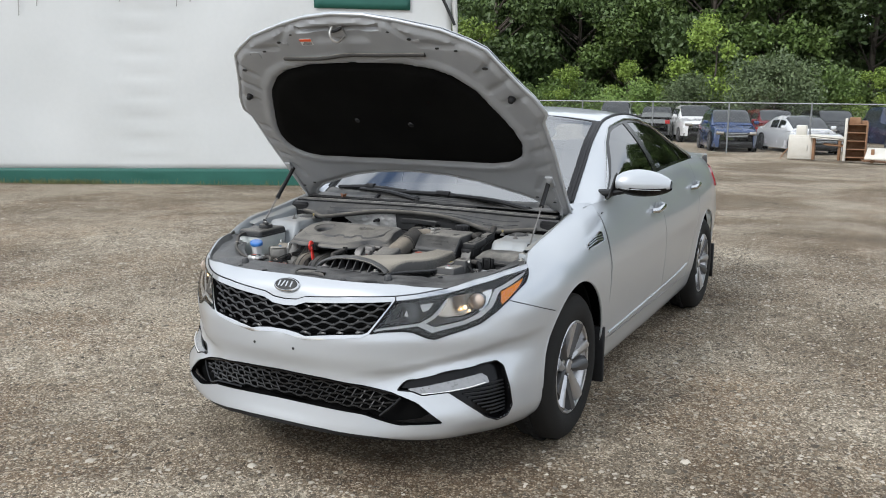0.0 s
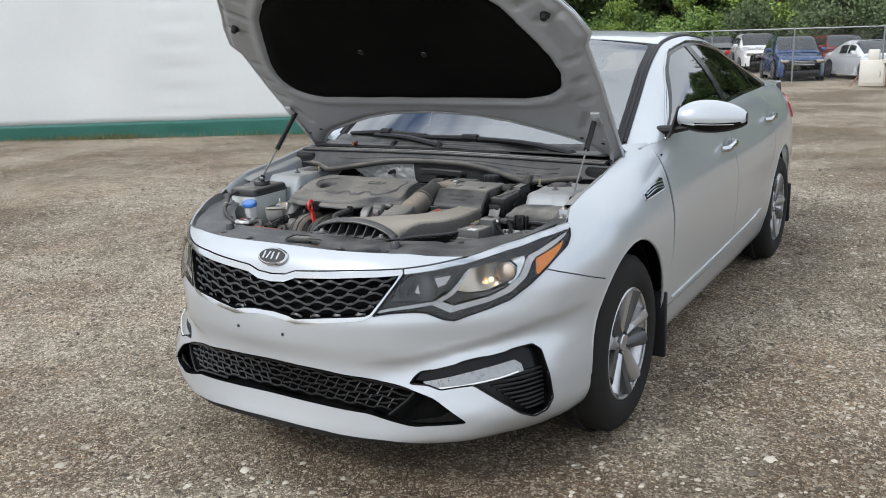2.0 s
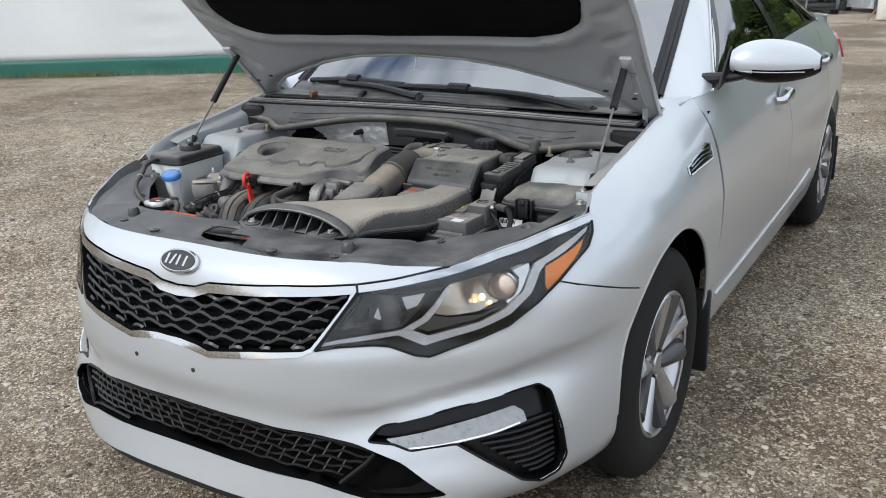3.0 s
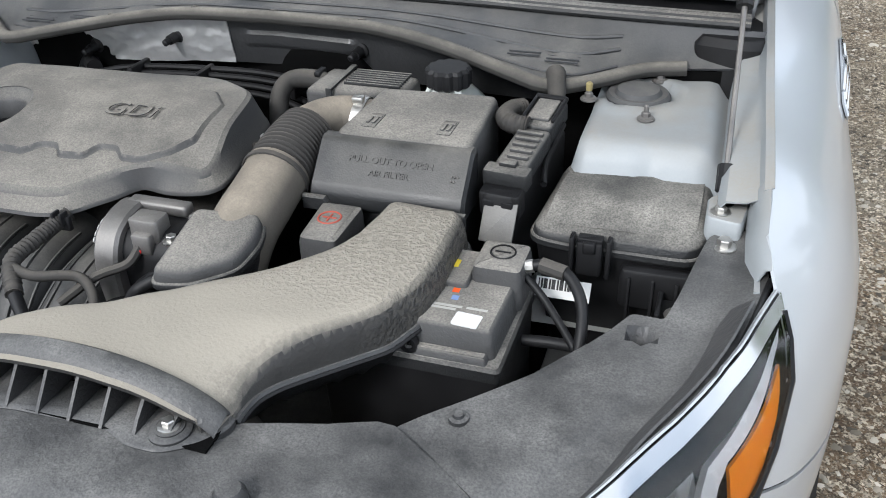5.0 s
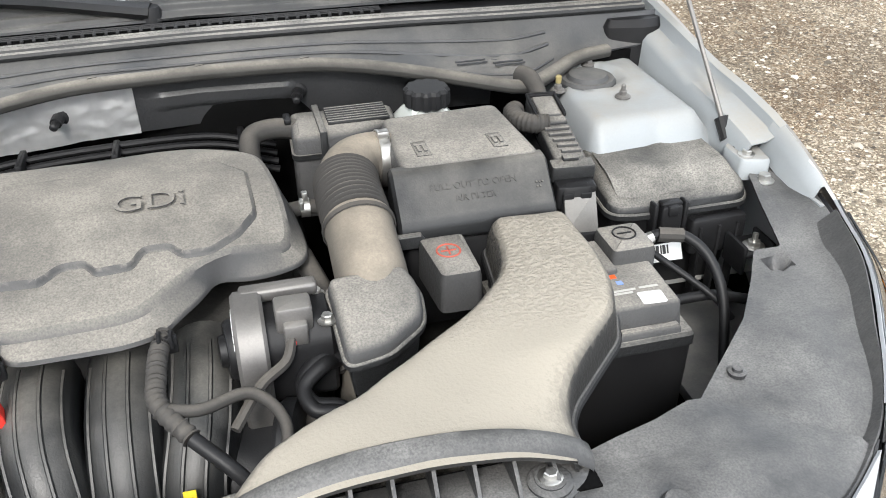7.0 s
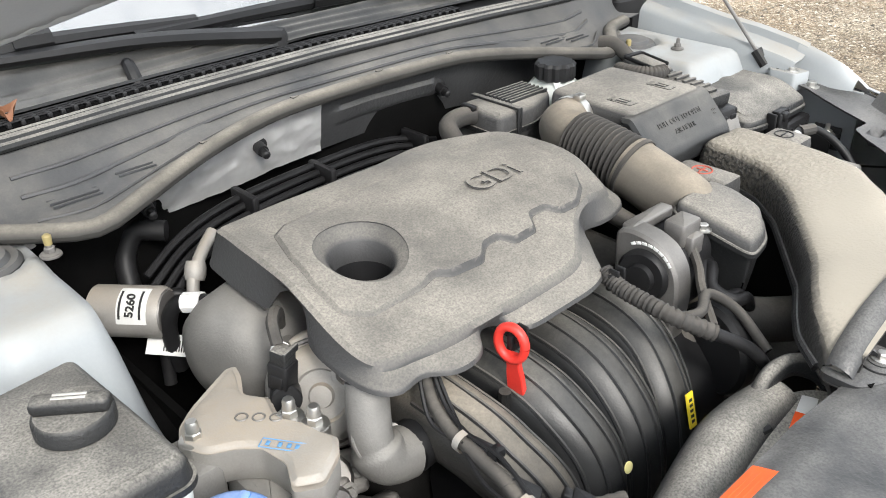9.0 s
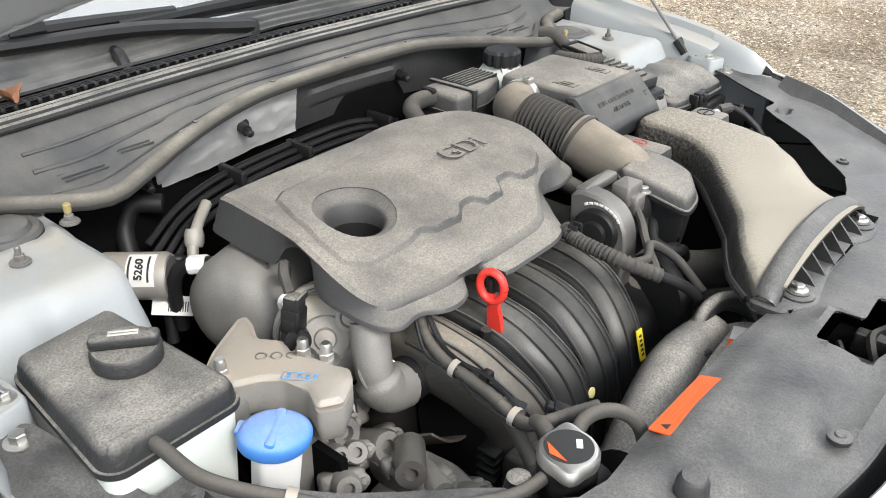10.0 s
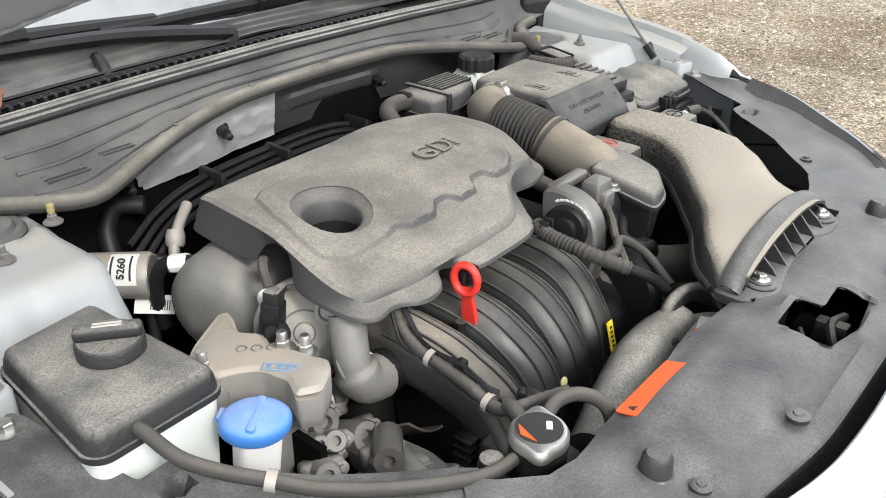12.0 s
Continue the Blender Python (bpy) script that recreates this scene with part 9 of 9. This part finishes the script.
DARK_GLASS = material("far_dark_glass", (.012, .014, .016), (.03, .034, .036), .08, 0, 2, 20, 0, spec=.8)


def far_vehicle(name, label, category, colour, L, W, H, hood_y, hood_z, screen_y, roof_y0, roof_y1, rear_y, deck_z, at, turn, boot=True, clear=.2, bed=False):
    """A parked vehicle, front towards minus y of its own frame: lengths along the body in metres from the nose."""
    paint = material(name + "_paint", tuple(c * .9 for c in colour), tuple(min(c * 1.1, 1) for c in colour), .25, .25, 2, 60, 0, coat=.8)
    car_ob = settled(thing(name, label, category, "parked vehicles", at=(at[0], at[1], FAR_Z), rz=turn))
    belt = hood_z + .06
    top_line = pchip([0, .08, hood_y * .5, hood_y, L * .6, rear_y, L - .06, L], [hood_z - .22, hood_z - .10, hood_z - .02, belt, belt + .05, deck_z + .02, deck_z - .02, deck_z - .25])
    width = pchip([0, .25, .9, L * .5, L - .5, L], [W * .36, W * .45, W * .497, W * .5, W * .48, W * .40])

    def shell(u, v):
        y = L * v
        w, t = width(y), top_line(y)
        a = (u - .5) * 2
        prof = pchip([0, .30, .55, .78, .93, 1], [1, 1, .995, .96, .84, .0])
        hgt = pchip([0, .30, .55, .78, .93, 1], [0, .0, .45, .80, .97, 1.0])
        k = 1 - abs(a)
        return Vector((math.copysign(w * prof(k), a), y - L / 2, clear + (t - clear) * hgt(k)))
    body_ob = part("body", grid(shell, 36, 40), paint, car_ob, "", 40, .02)
    part("underbody", block(-W * .44, -L / 2 + .15, clear - .04, W * .44, L / 2 - .15, clear + .12, .03), DARK_TYRE, car_ob)
    if bed:
        # A solid near-black block stands in for the shaded inside of the bed.
        part("bed", block(-W * .40, -L / 2 + rear_y + .2, deck_z - .3, W * .40, L / 2 - .12, deck_z + .03, .02), LINER_SHADE, car_ob, "dark open load bed")
    roof = pchip([screen_y, roof_y0, (roof_y0 + roof_y1) / 2, roof_y1, rear_y], [belt, H - .03, H, H - .04, deck_z + .04])

    def cabin(u, v):
        y = screen_y + (rear_y - screen_y) * v
        t, b = roof(y), belt - .06
        a = (u - .5) * 2
        k = 1 - abs(a)
        prof = pchip([0, .5, .78, .92, 1], [.955, .80, .72, .60, 0])
        hgt = pchip([0, .5, .78, .92, 1], [0, .72, .94, .99, 1.0])
        return Vector((math.copysign(width(y) * prof(k), a), y - L / 2, b + (t - b) * hgt(k)))
    part("cabin", grid(cabin, 36, 30), paint, car_ob, "", 40, .02)

    def on_cabin(u0, u1, v0, v1, name, lab=""):
        def f(u, v):
            p = cabin(u0 + (u1 - u0) * u, v0 + (v1 - v0) * v)
            c = Vector((0, p.y * .6 + (screen_y * .5 + rear_y * .5 - L / 2) * .4, belt))
            return p + (p - c).normalized() * .012
        part(name, grid(f, 10, 8), DARK_GLASS, car_ob, lab, 60, .004)
    vs0 = (roof_y0 - screen_y) / (rear_y - screen_y)
    vs1 = (roof_y1 - screen_y) / (rear_y - screen_y)
    on_cabin(.30, .70, .03, vs0 * .92, "windscreen", "dark reflecting windscreen")
    on_cabin(.32, .68, vs1 + (1 - vs1) * .15, .93, "rear_window")
    m1 = (vs0 * .75 + vs1) * .5
    for a, b in ((.06, .24), (.94, .76)):
        on_cabin(a, b, vs0 * .75, m1 - .015, "side_window")
        on_cabin(a, b, m1 + .015, vs1 + (1 - vs1) * .1, "side_window")
    nose = top_line(.05)
    grille_ob = part("grille", block(-W * .24, -L / 2 - .03, nose - .30, W * .24, -L / 2 + .10, nose - .10, .02), DARK_TYRE, car_ob, "dark grille")
    for k in range(3):
        part("bar", block(-W * .23, -L / 2 - .045, nose - .27 + k * .06, W * .23, -L / 2 - .02, nose - .245 + k * .06, .005), CHROME, grille_ob)
    part("lower_intake", block(-W * .33, -L / 2 - .035, clear + .06, W * .33, -L / 2 + .10, clear + .20, .03), DARK_TYRE, car_ob)
    for s in (1, -1):
        part("headlamp", block(min(s * W * .26, s * W * .42), -L / 2 - .01, nose - .20, max(s * W * .26, s * W * .42), -L / 2 + .26, nose - .07, .03), REFLECTOR, car_ob, "clear headlamp")
        part("tail_lamp", block(min(s * W * .30, s * W * .43), L / 2 - .2, deck_z - .28, max(s * W * .30, s * W * .43), L / 2 + .01, deck_z - .08, .03), plain(name + "_tail" + str(s), (.35, .01, .01), .3), car_ob)
        part("mirror", block(min(s * (W * .49), s * (W * .49 + .2)), screen_y + .30 - L / 2, belt + .02, max(s * (W * .49), s * (W * .49 + .2)), screen_y + .42 - L / 2, belt + .16, .03), paint, car_ob)
        for y in (.19 * L, .80 * L):
            wh = new("wheel")
            wh.parent = car_ob
            r = .34 if H < 1.6 else .38
            m = Matrix.Translation((s * (W * .5 - .10), y - L / 2, r)) @ Matrix.Rotation(math.pi / 2 * s, 4, "Y")
            part("well", lathe([(r + .06, -.12), (r + .06, .085)], 28, m @ pose(0, 0, 0)), LINER_SHADE, wh)
            part("tyre", lathe([(r * .66, -.1), (r * .94, -.11), (r, -.07), (r, .08), (r * .94, .115), (r * .68, .115)], 28, m), DARK_TYRE, wh)
            part("rim", lathe([(r * .70, .09), (r * .66, .118), (r * .60, .10), (.05, .105), (.03, .12)], 28, m), RIM, wh)
            for k in range(5):
                part("spoke_gap", prism([(r * .25, -.03), (r * .56, -.065), (r * .56, .065), (r * .25, .03)], [(.10, 0), (.112, 0)], m @ Matrix.Rotation(k * 1.2566, 4, "Z")), DARK_TYRE, wh)
    return car_ob


far_vehicle("blue_suv", "dark blue compact sport utility vehicle behind the fence", "car", (.018, .045, .13), 4.52, 1.84, 1.68, 1.15, 1.0, 1.0, 1.75, 3.6, 4.40, 1.05, (-4.55, 34.9), 20)
far_vehicle("white_sedan", "white sedan parked behind the fence", "car", (.72, .73, .73), 4.87, 1.85, 1.47, 1.25, .86, 1.15, 2.05, 3.0, 4.25, 1.0, (-1.75, 34.9), 30)
far_vehicle("white_pickup", "white crew-cab pickup truck behind the blue car", "truck", (.70, .70, .69), 5.6, 1.95, 1.85, 1.4, 1.15, 1.3, 1.9, 3.1, 3.55, 1.2, (-7.9, 43.5), 24, True, .35, True)
far_vehicle("red_suv", "dark red sport utility vehicle parked in the back row", "car", (.16, .012, .016), 4.7, 1.9, 1.7, 1.2, 1.02, 1.05, 1.8, 3.8, 4.6, 1.08, (-3.7, 41.5), 24)
far_vehicle("black_suv", "black sport utility vehicle parked in the back row", "car", (.014, .014, .015), 4.8, 1.9, 1.72, 1.2, 1.02, 1.05, 1.8, 3.8, 4.7, 1.08, (-1.2, 42.5), 26)
far_vehicle("dark_blue_pickup", "dark blue pickup truck parked behind the fence", "truck", (.012, .022, .06), 5.7, 2.0, 1.88, 1.45, 1.18, 1.35, 1.95, 3.2, 3.6, 1.22, (1.75, 38.2), 205, True, .38, True)
far_vehicle("white_van", "white van roof showing over the silver car", "van", (.70, .70, .69), 5.2, 1.95, 2.0, 1.0, 1.1, .9, 1.6, 4.6, 5.1, 1.2, (-12.6, 46.0), 12)
far_vehicle("grey_pickup", "dull grey pickup truck seen from behind", "truck", (.13, .135, .13), 5.4, 1.9, 1.78, 1.4, 1.1, 1.3, 1.9, 3.0, 3.4, 1.15, (-9.9, 44.5), 190, True, .35, True)

# ---- scrap in front of the fence ----
OLD_WHITE = material("yellowed_white_paint", (.55, .52, .45), (.68, .66, .60), .55, 0, 3, 30, .1)
RUST = material("rusty_sheet_steel", (.20, .10, .05), (.36, .22, .13), .85, .2, 5, 50, .4)
gz = -.17
box = settled(thing("old_freezer", "yellowed white cabinet with a rounded top lying in the yard", "appliance"))
part("cabinet", block(-1.42, 28.9, gz, -.62, 29.5, gz + .82, .03, None, .05), OLD_WHITE, box)
part("head", block(-1.20, 28.95, gz + .80, -.86, 29.3, gz + 1.15, .04, None, .08), OLD_WHITE, box)
part("leg", tube([(-1.42, 28.9, gz + .35), (-1.55, 28.8, gz + .15), (-1.62, 28.7, gz)], .02, 6), RUST, box, "rusty prop")
part("door", block(-1.36, 28.88, gz + .08, -.68, 28.905, gz + .74, .01), OLD_WHITE, box)
part("handle", tube([(-.80, 28.87, gz + .3), (-.80, 28.85, gz + .4), (-.80, 28.87, gz + .5)], .012, 6), STEEL, box)
shelf = settled(thing("rusty_cabinet", "rusty open steel cabinet standing in the yard", "cabinet"))
part("side_panel", block(.34, 28.5, gz, .42, 28.95, gz + 1.42, .01), OLD_WHITE, shelf, "yellowed side panel")
part("side_panel", block(.98, 28.5, gz, 1.03, 28.95, gz + 1.30, .01), RUST, shelf)
for k in range(5):
    part("shelf", block(.42, 28.5, gz + .12 + k * .27, .98, 28.95, gz + .15 + k * .27, .005), RUST, shelf)
part("back_panel", block(.40, 28.93, gz, 1.0, 28.96, gz + 1.35, .005), RUST, shelf)
part("top_box", block(.46, 28.55, gz + 1.23, .80, 28.9, gz + 1.45, .02), RUST, shelf)
slab = settled(thing("tilted_panel", "pale sheet metal panel propped on the gravel", "panel"))
part("panel", moved(block(-.9, -.35, 0, .9, .35, .05, .01), pose(1.95, 28.0, gz + .28, 28, 0, -6)), OLD_WHITE, slab)
part("prop", block(1.2, 27.95, gz, 1.3, 28.05, gz + .45, .01), RUST, slab)
part("prop", block(2.5, 27.95, gz, 2.6, 28.05, gz + .45, .01), RUST, slab)
sheets = settled(thing("scrap_sheets", "stack of rusty and white sheet metal offcuts", "scrap metal"))
for k, (x, y, w, z, m, a) in enumerate([(-.25, 29.0, .5, .72, OLD_WHITE, 8), (-.2, 29.05, .55, .78, OLD_WHITE, -5), (.05, 29.0, .35, .5, RUST, 4), (1.4, 28.6, .5, .02, RUST, 10)]):
    part("sheet", moved(block(-w, -.3, 0, w, .3, .03, .006), pose(x, y, gz + z, 3, 4, a)), m, sheets)
for x in (-.6, .2):
    part("trestle", block(x - .04, 28.8, gz, x + .04, 29.2, gz + .73, .01), RUST, sheets)
